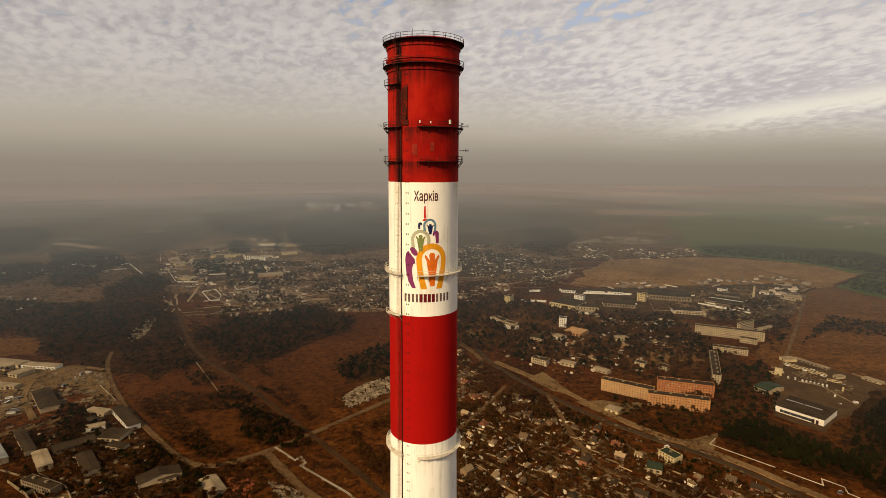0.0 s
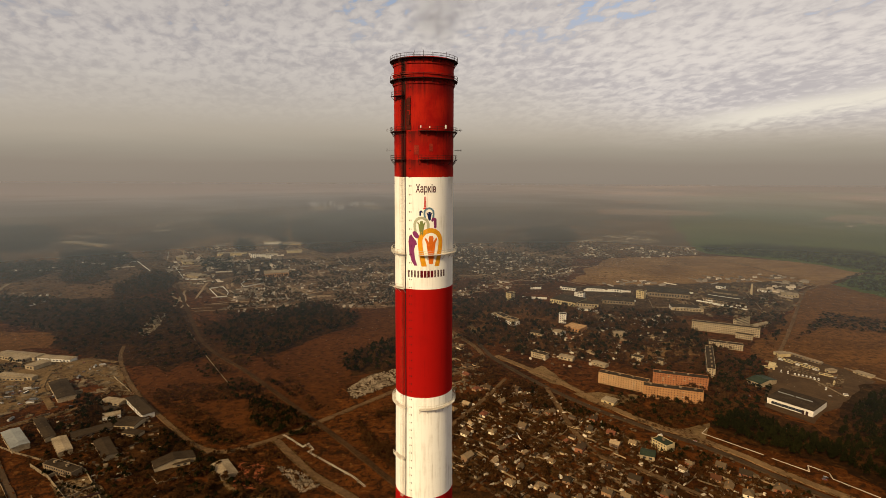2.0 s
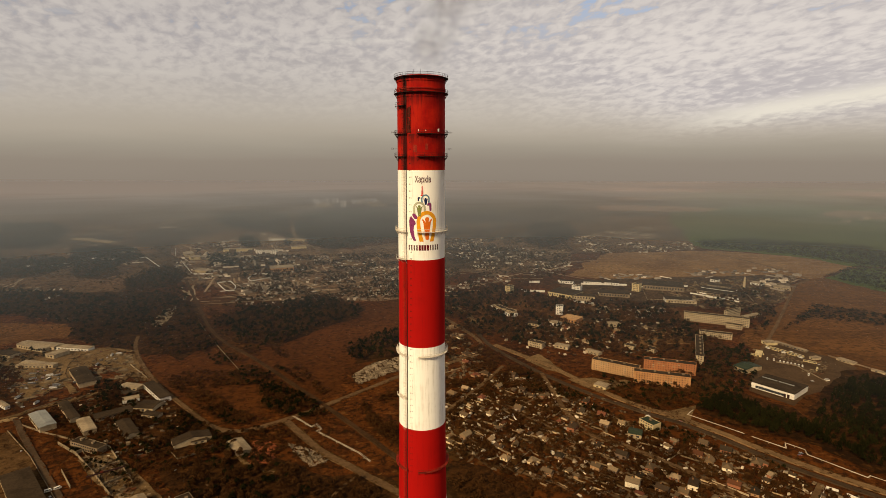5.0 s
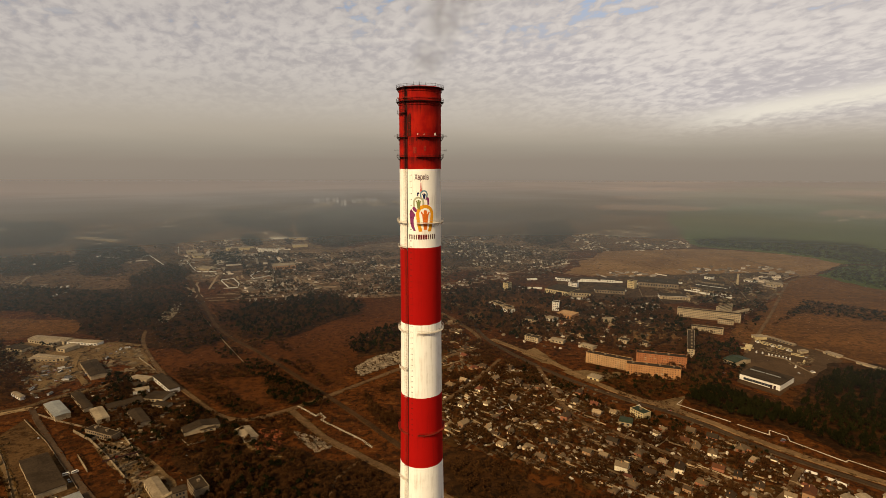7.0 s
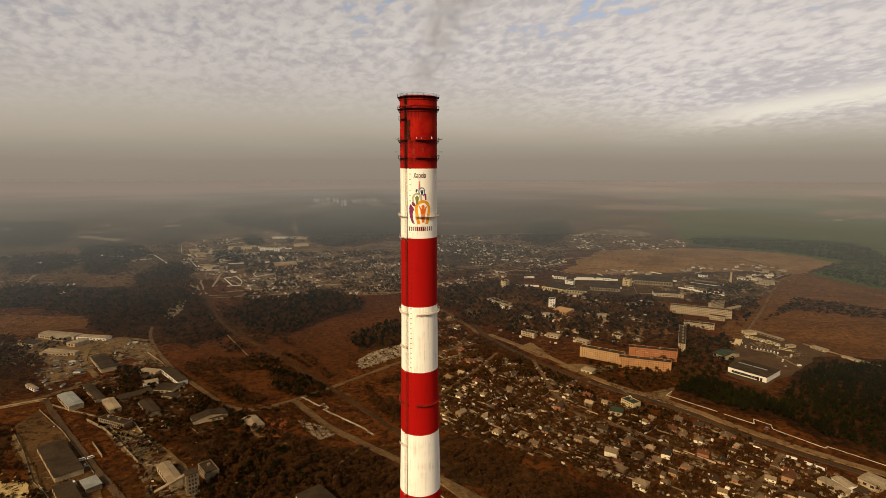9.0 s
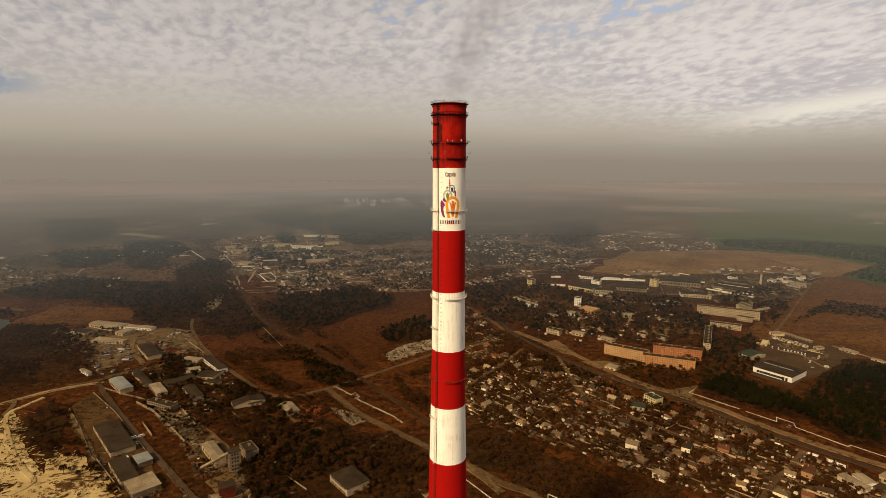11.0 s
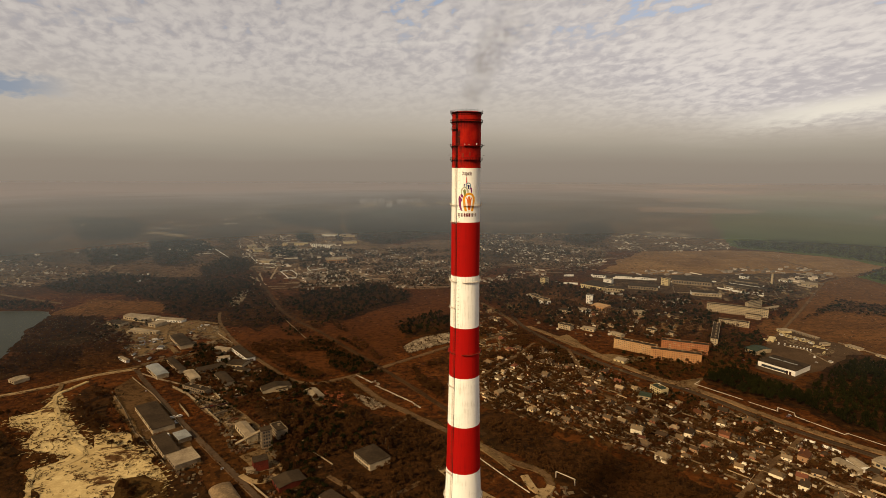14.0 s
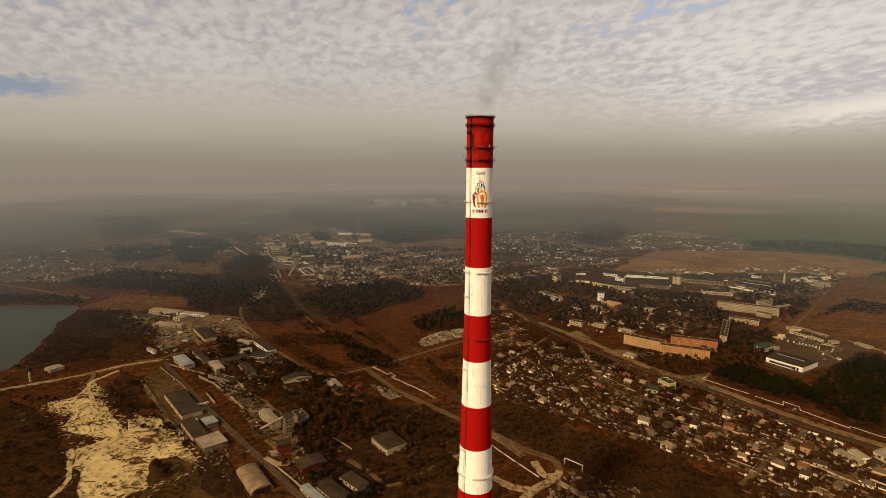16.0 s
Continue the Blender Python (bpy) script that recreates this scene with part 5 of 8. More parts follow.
hall(-342, 390, 45.5, 14.3, 5, -49, "plaster", "felt", "dark-roofed store in the yard", 0.15)
hall(-348, 448, 24.7, 22.6, 5, -6, "plaster", "felt", "dark-roofed store in the yard", 0.1)
hall(-97, 198, 31.9, 24.0, 8, -48, "plaster", "felt", "two-storey pale building with a dark grey roof", storeys=2)
hall(-117, 126, 27.7, 13.8, 5, -38, "plaster", "felt", "long pale-walled shed with a brown roof", 0.1)
hall(-134, 110, 32.2, 16.4, 5, -41, "plaster", "felt", "long dark-roofed shed beside the fence", 0.1)
hall(-150, 104, 31.8, 8.6, 4, -43, "plaster", "blue_roof", "long shed with a grey-green roof", 0.1)
hall(-168, 154, 19.9, 26.3, 5, -50, "rust_paint", "felt", "long dark shed with a red end", 0.15)
hall(-259, 365, 16.0, 37.7, 5, -55, "plaster", "felt", "long dark-roofed barn beside the road", 0.2)
hall(-202, 349, 31.5, 15.9, 4, -52, "plaster", "pale_roof", "small pale house by the road", 0.2)
hall(-624, 368, 16.7, 18.6, 4, -26, "plaster", "pale_roof", "low building on the lake shore", 0.1)
flats(-211, 245, 23.1, 11.8, 10, -49, "concrete", "grey concrete block with blind walls", 3)
hall(421, 221, 17.6, 20.3, 6, -63, "plaster", "pale_roof", "broad pale roofed store behind houses", 0.1)
hall(390, 218, 16.5, 11.1, 6, -81, "bright", "pale_roof", "white roofed store behind a wall", 0.15)
hall(379, 216, 23.8, 10.3, 5, -69, "plaster", "pale_roof", "long low pale store", 0.1)


flats(326, 661, 14.9, 17.2, 6, -39, "plaster", "pale two-storey building behind the brick flats", 2, ends=True)
flats(356, 647, 15.7, 19.7, 6, -50, "plaster", "pale two-storey building behind the brick flats", 2, ends=True)
hall(145, 876, 72.4, 17.9, 7, -65, "bright", "pale_roof", "long white building among the trees", 0.1)
hall(189, 790, 28.8, 15.3, 5, -34, "plaster", "felt", "low pale house among the trees", 0.15)
hall(231, 792, 17.8, 19.0, 5, -43, "bright", "pale_roof", "low white house among the trees", 0.15)
hall(337, 784, 20.9, 19.9, 5, -1, "plaster", "pale_roof", "low pale house among the trees", 0.15)
hall(258, 636, 23.4, 11.5, 4, -49, "plaster", "pale_roof", "low pale house among the trees", 0.15)
hall(214, 663, 22.6, 12.9, 5, -34, "plaster", "pale_roof", "low pale house among the trees", 0.15)
hall(326, 957, 39.4, 16.2, 4, -33, "bright", "pale_roof", "long low pale shed behind trees")
hall(539, 954, 61.8, 23.2, 6, -15, "plaster", "pale_roof", "very long low pale shed of the works")
hall(674, 1061, 48.0, 27.8, 6, -41, "concrete", "pale_roof", "long storage shed in rows")
hall(650, 1010, 42.9, 19.4, 6, -43, "concrete", "felt", "long storage shed in rows")
hall(809, 1124, 26.0, 24.8, 5, -47, "bright", "pale_roof", "small white shed at the end of the works")
hall(841, 1080, 34.9, 32.5, 5, -27, "plaster", "pale_roof", "long low pale shed at the end of the works")
hall(626, 836, 50.9, 11.1, 5, 27, "concrete", "pale_roof", "low grey shed behind the flats")
hall(-639, 674, 72.1, 18.5, 6, -13, "plaster", "pale_roof", "long tan-roofed shed of the scrapyard", 0.1)
hall(-662, 634, 36.1, 17.6, 5, -19, "plaster", "felt", "low dark-roofed shed of the scrapyard", 0.1)
hall(-588, 586, 45.9, 9.9, 4, -4, "plaster", "pale_roof", "low pale wall shed of the scrapyard")
hall(-530, 454, 26.6, 5.6, 4, -34, "bright", "pale_roof", "small white hut beside the trees", 0.2)
hall(-400, 506, 28.1, 13.3, 5, -14, "plaster", "pale_roof", "low pale shed in the yards", 0.1)
hall(-391, 483, 19.7, 11.6, 5, -18, "rust_paint", "felt", "low dark red shed in the yards", 0.1)
hall(-379, 428, 36.4, 10.7, 4, 44, "concrete", "felt", "long low garage row across the yards", 0.1)
hall(-332, 425, 21.2, 10.6, 4, -15, "plaster", "felt", "low dark-roofed shed in the yards", 0.1)
hall(-251, 364, 15.4, 10.3, 4, 27, "plaster", "felt", "small dark shed beside the road", 0.15)


# large buildings of the far town
for x, y, long, wide, turn in ((-1341, 1900, 104, 24, -16), (-1228, 1840, 106, 24, -22)):
    hall(x, y, long, wide, 6, turn, "plaster", "pale_roof", "very long warehouse with a pale metal roof", windows=False, name="warehouse")
hall(-423, 1312, 62, 44, 10, 20, "brick", "pale_roof", "wide hall with a pale roof and reddish walls", name="works_hall")
flats(-547, 1588, 68, 12, 12, -9, "bright", "long white plastered building in the far town", 4, spacing=7)
hall(-470, 1700, 50, 24, 8, 20, "cream", "pale_roof", "pale hall in the far town", windows=False)
hall(-600, 1900, 60, 24, 8, 5, "bright", "pale_roof", "pale hall in the far town", windows=False)
hall(-520, 1880, 70, 22, 8, -12, "plaster", "pale_roof", "pale hall in the far town", windows=False)
hall(-790, 1560, 50, 28, 8, -60, "plaster", "pale_roof", "pale shed behind a yard wall", windows=False)
hall(-740, 1490, 40, 30, 8, -60, "cream", "pale_roof", "pale shed behind a yard wall", windows=False)
hall(-660, 1640, 90, 24, 8, 12, "cream", "pale_roof", "long pale shed of the far works", windows=False)
hall(-630, 1290, 44, 30, 6, -20, "plaster", "pale_roof", "pale shed behind a yard wall", windows=False)
for x, y, long, high, turn in ((-768, 3520, 42, 46, 20), (-727, 3560, 34, 50, -60), (-800, 3600, 30, 40, 10), (-690, 3640, 40, 44, 30), (-600, 3440, 34, 44, -15), (-850, 3800, 60, 30, 5), (-560, 3760, 60, 30, 25), (-470, 3900, 80, 28, 12)):
    flats(x, y, long, 15, high, turn, "white_panel", "pale tower block of a far town in smog", 9, spacing=30, name="tower_block")


def arched_hall(x, y, long, wide, high, turn):
    """A hangar with a round roof."""
    b = thing("hangar", x, y, 0, turn, "round-roofed hangar of pale corrugated sheet", "building")
    n, sec = 14, []
    for k in range(n + 1):
        a = math.pi * k / n
        sec.append((wide / 2 * math.cos(a), high * 0.45 + high * 0.55 * math.sin(a)))
    bm = bmesh.new()
    seg = 12
    rows = [[bm.verts.new((-long / 2 + long * i / seg, u, w + 0.12 * (i % 2))) for u, w in sec] for i in range(seg + 1)]
    for p, q in zip(rows, rows[1:]):
        for k in range(n):
            bm.faces.new((p[k], p[k + 1], q[k + 1], q[k]))
    part("roof", bm, M["old_sheet"], b)
    bm = bmesh.new()
    for s in (-1, 1):
        box(bm, 0, s * wide / 2, 0, long, 0.3, high * 0.45)
    for s in (-1, 1):
        vs = [bm.verts.new((s * (long / 2 - 0.3), u, w)) for u, w in sec] + [bm.verts.new((s * (long / 2 - 0.3), -wide / 2, 0)), bm.verts.new((s * (long / 2 - 0.3), wide / 2, 0))]
        bm.faces.new(vs)
    part("wall", bm, M["concrete"], b)
    bm = bmesh.new()
    box(bm, long / 2 - 0.2, 0, 0, 0.3, wide * 0.8, high * 0.72)
    part("door", bm, M["steel"], b)


arched_hall(-213, 122, 46.2, 19.9, 7, -48)


def batching_tower(x, y):
    b = thing("batching_tower", x, y, 0, 35, "tall concrete batching tower with a slanting conveyor", "tower")
    bm = bmesh.new()
    box(bm, 0, 0, 0, 11, 9, 20)
    part("wall", bm, M["concrete"], b)
    bm = bmesh.new()
    box(bm, 0, 0, 20, 11.8, 9.8, 0.6)
    part("roof", bm, M["felt"], b)
    window_grid(b, 9, 0, 5, 3.8, 2.6, 1.6, 1.5, 2.0, -math.pi / 2, 5.5)
    window_grid(b, 11, 0, 5, 3.8, 2.6, 1.6, 1.5, 2.0, 0, 4.5)
    bm = bmesh.new()
    tube(bm, (-5, 1, 18.5), (-30, 6, 8), 1.4, 6)
    part("conveyor", bm, M["pale_roof"], b, "slanting covered conveyor")


batching_tower(-216, 220)
hall(-205, 177, 14, 11, 11, 30, "rust_paint", "felt", "dark red square silo house", windows=False)
hall(-212, 170, 8, 6, 4, 30, "plaster", "pale_roof", "small pale hut beside the silo house", 0.2, windows=False)


def water_tower(x, y):
    b = thing("water_tower", x, y, 0, 0, "slim water tower with a dark tank", "tower")
    bm = bmesh.new()
    tube(bm, (0, 0, 0), (0, 0, 15), 1.5, 10, 1.2)
    part("shaft", bm, M["plaster"], b)
    bm = bmesh.new()
    tube(bm, (0, 0, 15), (0, 0, 16.5), 1.2, 12, 3.0), tube(bm, (0, 0, 16.5), (0, 0, 21), 3.0, 12), tube(bm, (0, 0, 21), (0, 0, 22.2), 3.1, 12, 0.3)
    part("tank", bm, M["steel"], b)


water_tower(-623, 324)
b = thing("boiler_chimney", 752, 1083, 0, 0, "short pale concrete boiler chimney", "chimney")
bm = bmesh.new()
tube(bm, (0, 0, 0), (0, 0, 28), 3.0, 14, 2.2)
part("shaft", bm, M["plaster"], b)
bm = bmesh.new()
tube(bm, (0, 0, 28), (0, 0, 28.8), 2.6, 14)
part("rim", bm, M["concrete"], b)


# ---- heating mains, fences ----
def heating_main(pts, label, radius=0.55, gap=1.6, pipes=2, high=1.3):
    """Lagged pipes on low supports, with square expansion loops."""
    b = thing("heating_main", pts[0][0], pts[0][1], 0, 0, label, "pipeline")
    o = Vector((*pts[0], 0))
    q = [Vector((*p, 0)) - o for p in pts]
    for k in range(pipes):
        bm = bmesh.new()
        for a, c in zip(q, q[1:]):
            d = (c - a).normalized()
            off = Vector((-d.y, d.x, 0)) * (k - (pipes - 1) / 2) * gap + Vector((0, 0, high))
            tube(bm, a + off - d * gap / 2, c + off + d * gap / 2, radius, 7)
        part("pipe", bm, M["pipe"], b)
    for a, c in zip(q, q[1:]):
        n = max(1, int((c - a).length / 22))
        for k in range(n):
            p = a.lerp(c, (k + 0.5) / n)
            d = (c - a).normalized()
            bm = bmesh.new()
            box(bm, p.x, p.y, 0, 0.5, gap * pipes + 0.8, high - radius + 0.1, math.atan2(d.y, d.x))
            part("support", bm, M["concrete"], b)


heating_main([(321, 433), (309, 421), (351, 374)], "white lagged heating main along the pine wood", 0.24, 0.55)
heating_main([(356, 367), (378, 342), (384, 353), (396, 339), (392, 329), (422, 287), (427, 290), (449, 265), (471, 238)], "white lagged heating main with square expansion loops", 0.24, 0.55)
heating_main([(-163, 421), (-150, 409), (-136, 395), (-132, 402), (-124, 390), (-128, 385), (-73, 337), (-61, 322)], "double heating main with an expansion loop", 0.22, 1.5)
heating_main([(8, 215), (33, 183), (58, 153)], "thin pale heating main across the waste ground", 0.25, 0.8)


def pipe_bridge(x, y, turn, long, high):
    b = thing("pipe_bridge", x, y, 0, turn, "pale pipe portal bridging the track", "pipeline")
    for z, r in ((high, 0.5),):
        bm = bmesh.new()
        tube(bm, (-long / 2, 0, z), (long / 2, 0, z), r, 7)
        part("pipe", bm, M["pipe"], b)
    for k in (-1, 1):
        for s in (-0.5, 0.5):
            bm = bmesh.new()
            tube(bm, (k * long / 2, s, 0), (k * long / 2, s, high), 0.35, 6)
            part("leg", bm, M["pipe"], b)


pipe_bridge(94, 174, -38, 20, 7)


def wall_run(pts, label, high=2.2, mat="concrete", thick=0.25, name="fence", panel=6.0):
    """A fence of precast panels between posts."""
    b = thing(name, pts[0][0], pts[0][1], 0, 0, label, "fence")
    o = Vector((*pts[0], 0))
    q = [Vector((*p, 0)) - o for p in pts]
    for a, c in zip(q, q[1:]):
        d = c - a
        n = max(1, min(40, int(d.length / panel)))
        key = ("panel", mat, high, round(d.length / n, 1))
        if key not in SHARED:
            bm = bmesh.new()
            box(bm, 0, 0, 0, d.length / n - 0.25, thick, high), box(bm, d.length / n / 2, 0, 0, 0.3, thick + 0.15, high + 0.15)
            SHARED[key] = to_mesh("panel", bm, M[mat])
        for k in range(n):
            p = a.lerp(c, (k + 0.5) / n)
            part("panel", SHARED[key], None, b, at=Matrix.Translation(p) @ Matrix.Rotation(math.atan2(d.y, d.x), 4, "Z"))


wall_run([(-475, 389), (-412, 336), (-343, 269), (-325, 251)], "weathered grey concrete panel fence", panel=9)
wall_run([(-469, 403), (-433, 386), (-389, 369), (-342, 324), (-311, 309)], "weathered grey concrete panel fence", panel=9)
wall_run([(-203, 149), (-176, 126), (-144, 96)], "pale concrete panel fence along the road", 2.6, "pale_roof", panel=9)
wall_run([(381, 260), (392, 246)], "white plastered wall along the avenue", 3, "bright", panel=8)
wall_run([(354, 256), (371, 272), (378, 266)], "white plastered wall along the avenue", 2.4, "bright", panel=8)
wall_run([(-162, 210), (-135, 187)], "pale concrete panel fence by sheds", 2.4, "pale_roof", panel=6)
wall_run([(268, 186), (282, 166), (295, 152)], "pale plastered wall along a village street", 2, "plaster", panel=8)
wall_run([(267, 285), (291, 260)], "pale plastered wall along a village street", 2, "plaster", panel=8)
wall_run([(314, 220), (339, 196), (360, 168)], "pale plastered wall along a village street", 2, "plaster", panel=10)
wall_run([(363, 175), (378, 159), (386, 149)], "pale plastered wall along a village street", 2.2, "bright", panel=8)
wall_run([(77, 407), (98, 422), (103, 395)], "white plastered wall round a yard", 2.4, "bright", panel=6)
wall_run([(524, 593), (545, 578), (548, 515)], "low concrete depot fence", 2, "concrete", panel=8)

YARD = "long pale wall round a far yard"
for line in ([(-480, 1202), (-479, 1254), (-447, 1261), (-426, 1208), (-460, 1165), (-480, 1202)], [(-538, 1148), (-511, 1166), (-477, 1108), (-466, 1066), (-484, 1061), (-538, 1148)], [(-897, 1697), (-832, 1558)], [(-766, 1455), (-646, 1255), (-591, 1255)], [(-919, 1500), (-907, 1519), (-783, 1356)]):
    wall_run(line, YARD, 2.4, "bright", 0.6, panel=14)
LONG = "long white-rendered wall of the works"
for line, high in (([(368, 1126), (477, 1112)], 4.5), ([(382, 1029), (455, 1021)], 4.0), ([(313, 950), (346, 941)], 4.0), ([(208, 1056), (262, 1046)], 4.5), ([(508, 967), (556, 959)], 4.0), ([(243, 1147), (269, 1148)], 5.0), ([(318, 1159), (349, 1153)], 5.0), ([(507, 1094), (623, 1101)], 3.5), ([(616, 1037), (677, 972)], 3.0), ([(609, 1007), (666, 950)], 3.0), ([(596, 1030), (650, 975)], 3.0), ([(673, 1072), (720, 1056)], 3.0)):
    wall_run(line, LONG, high, "bright", 1.2, panel=10)
for line in ([(474, 971), (596, 978), (675, 956)], [(754, 1109), (701, 957)], [(507, 1094), (474, 971)]):
    wall_run(line, "low grey concrete wall of the works", 2.2, "concrete", 0.5, panel=10)
RUIN = "roofless remains of a concrete wall"
for line in ([(-400, 361), (-368, 340), (-328, 304), (-291, 268)], [(-378, 372), (-339, 351), (-279, 285)], [(-368, 340), (-357, 357)], [(-328, 304), (-313, 323)], [(-306, 282), (-291, 300)], [(-361, 308), (-334, 280)]):
    wall_run(line, RUIN, 3.4, "pale_roof", 0.5, "ruined_wall", 5)
wall_run([(-471, 340), (-421, 290), (-373, 236), (-356, 223)], "weathered grey concrete panel fence", 2.2, panel=9)
wall_run([(-364, 231), (-338, 208), (-306, 179)], "pale concrete panel fence behind the workshops", 2.4, "pale_roof", panel=8)
wall_run([(-273, 344), (-258, 329), (-235, 345), (-231, 360)], "pale concrete panel fence by the barn", 2.2, "pale_roof", panel=8)
wall_run([(-449, 592), (-399, 542)], "pale concrete panel fence by the bend", 2.4, "pale_roof", panel=8)
wall_run([(-528, 575), (-475, 521)], "weathered grey concrete panel fence", 2.6, "pale_roof", panel=8)
wall_run([(-492, 437), (-460, 477)], "weathered grey concrete panel fence", 2.2, panel=9)
wall_run([(624, 621), (646, 571), (674, 516)], "low concrete depot fence", 2, "concrete", panel=9)

wall_run([(-446, 821), (-384, 723), (-345, 665), (-280, 570)], "pale low wall beside the old railway bed", 1.0, "pale_roof", 0.4, "fence", 12)


def gantry(a, b, high):
    """A gantry beam on paired posts over the roofless works."""
    o, d = Vector((*a, 0)), Vector((*b, 0)) - Vector((*a, 0))
    g = thing("gantry_crane", a[0], a[1], 0, math.degrees(math.atan2(d.y, d.x)), "rusty steel gantry crane over the roofless works", "crane")
    for k in (0.12, 0.5, 0.88):
        for s in (-1.2, 1.2):
            bm = bmesh.new()
            tube(bm, (d.length * k, s, 0), (d.length * k, s * 0.5, high), 0.22, 5)
            part("post", bm, M["steel"], g)
    for s in (-0.6, 0.6):
        bm = bmesh.new()
        box(bm, d.length / 2, s, high, d.length, 0.4, 0.9)
        part("beam", bm, M["steel"], g)
    bm = bmesh.new()
    box(bm, d.length * 0.4, 0, high + 0.9, 2.6, 1.8, 1.2)
    part("trolley", bm, M["rust_paint"], g)


gantry((-322, 285), (-296, 303), 8.0)


# ---- houses ----
def house_kind(seed, long, wide, eaves, rise, hip=False, ell=False):
    rnd = random.Random(seed)
    b = thing("house", 0, 0, -50, 0, "small one-storey village house with weathered roof", "house", "village houses")
    bm = bmesh.new()
    box(bm, 0, 0, 0, long, wide, eaves)
    if ell:
        box(bm, long * 0.3, -wide * 0.75, 0, long * 0.35, wide * 0.5, eaves * 0.85)
    if not hip:
        for s in (-1, 1):
            x = s * long / 2
            bm.faces.new([bm.verts.new(p) for p in ((x, -wide / 2, eaves), (x, wide / 2, eaves), (x, 0, eaves + rise))])
    part("wall", bm, M["wall"], b)
    bm = bmesh.new()
    o, r = 0.45, (long / 2 + 0.45 - (wide * 0.45 if hip else 0))
    e = [(-long / 2 - o, -wide / 2 - o), (long / 2 + o, -wide / 2 - o), (long / 2 + o, wide / 2 + o), (-long / 2 - o, wide / 2 + o)]
    lo = [bm.verts.new((x, y, eaves - 0.15)) for x, y in e]
    hi = [bm.verts.new((x, y, eaves + 0.05)) for x, y in e]
    r0, r1 = bm.verts.new((-r, 0, eaves + rise + 0.1)), bm.verts.new((r, 0, eaves + rise + 0.1))
    for k in range(4):
        bm.faces.new((lo[k], lo[(k + 1) % 4], hi[(k + 1) % 4], hi[k]))
    bm.faces.new((hi[0], hi[1], r1, r0)), bm.faces.new((hi[2], hi[3], r0, r1)), bm.faces.new((hi[1], hi[2], r1)), bm.faces.new((hi[3], hi[0], r0)), bm.faces.new(lo[::-1])
    if ell:
        box(bm, long * 0.3, -wide * 0.78, eaves * 0.85, long * 0.35 + 0.6, wide * 0.55, 0.25)
    roof = part("roof", bm, M["roof"], b)
    bm = bmesh.new()
    box(bm, long * rnd.uniform(-0.25, 0.25), wide * 0.1, eaves + rise * 0.6, 0.7, 0.7, rise * 0.4 + 1.1)
    part("flue", bm, M["brick"], roof)
    for k in range(2):
        bm = bmesh.new()
        box(bm, (k - 0.5) * long * 0.5, -wide / 2 - 0.03, 1.0, 1.5, 0.14, 1.4)
        part("window", bm, M["pane"], b)
    bm = bmesh.new()
    box(bm, -long / 2 - 0.03, 0, 1.0, 0.14, 1.3, 1.4)
    part("window", bm, M["pane"], b)
    return b


def shed_kind(long, wide, high):
    b = thing("garden_shed", 0, 0, -50, 0, "small weathered garden shed beside the houses", "shed", "garden sheds")
    bm = bmesh.new()
    box(bm, 0, 0, 0, long, wide, high)
    part("wall", bm, M["wall"], b)
    bm = bmesh.new()
    vs = [bm.verts.new(p) for p in ((-long / 2 - 0.3, -wide / 2 - 0.3, high + 0.02), (long / 2 + 0.3, -wide / 2 - 0.3, high + 0.02), (long / 2 + 0.3, wide / 2 + 0.3, high + 0.7), (-long / 2 - 0.3, wide / 2 + 0.3, high + 0.7))]
    up = [bm.verts.new((v.co.x, v.co.y, v.co.z + 0.2)) for v in vs]
    bm.faces.new(vs[::-1]), bm.faces.new(up)
    for k in range(4):
        bm.faces.new((vs[k], vs[(k + 1) % 4], up[(k + 1) % 4], up[k]))
    part("roof", bm, M["roof"], b)
    return b


HOUSES = [house_kind(1, 11, 8, 3.2, 2.6), house_kind(2, 9, 8, 3.0, 2.8, True), house_kind(3, 13, 9, 3.4, 3.0, True, True), house_kind(4, 10, 7, 3.0, 3.4), house_kind(5, 12, 9, 5.2, 3.2)]
SHEDS = [shed_kind(6, 4, 2.4), shed_kind(8, 4, 2.6), shed_kind(4, 3.5, 2.3)]
TAKEN = []


CELLS, CELL = collections.defaultdict(list), 40.0
SEEN = [0]


def free(x, y, gap):
    """True where nothing stands within the gap."""
    for a, b, g in TAKEN[SEEN[0]:]:
        r = g + 12
        for i in range(int((a - r) // CELL), int((a + r) // CELL) + 1):
            for j in range(int((b - r) // CELL), int((b + r) // CELL) + 1):
                CELLS[i, j].append((a, b, g))
    SEEN[0] = len(TAKEN)
    for a, b, g in CELLS.get((int(x // CELL), int(y // CELL)), ()):
        if math.hypot(a - x, b - y) < g + gap:
            return False
    return True


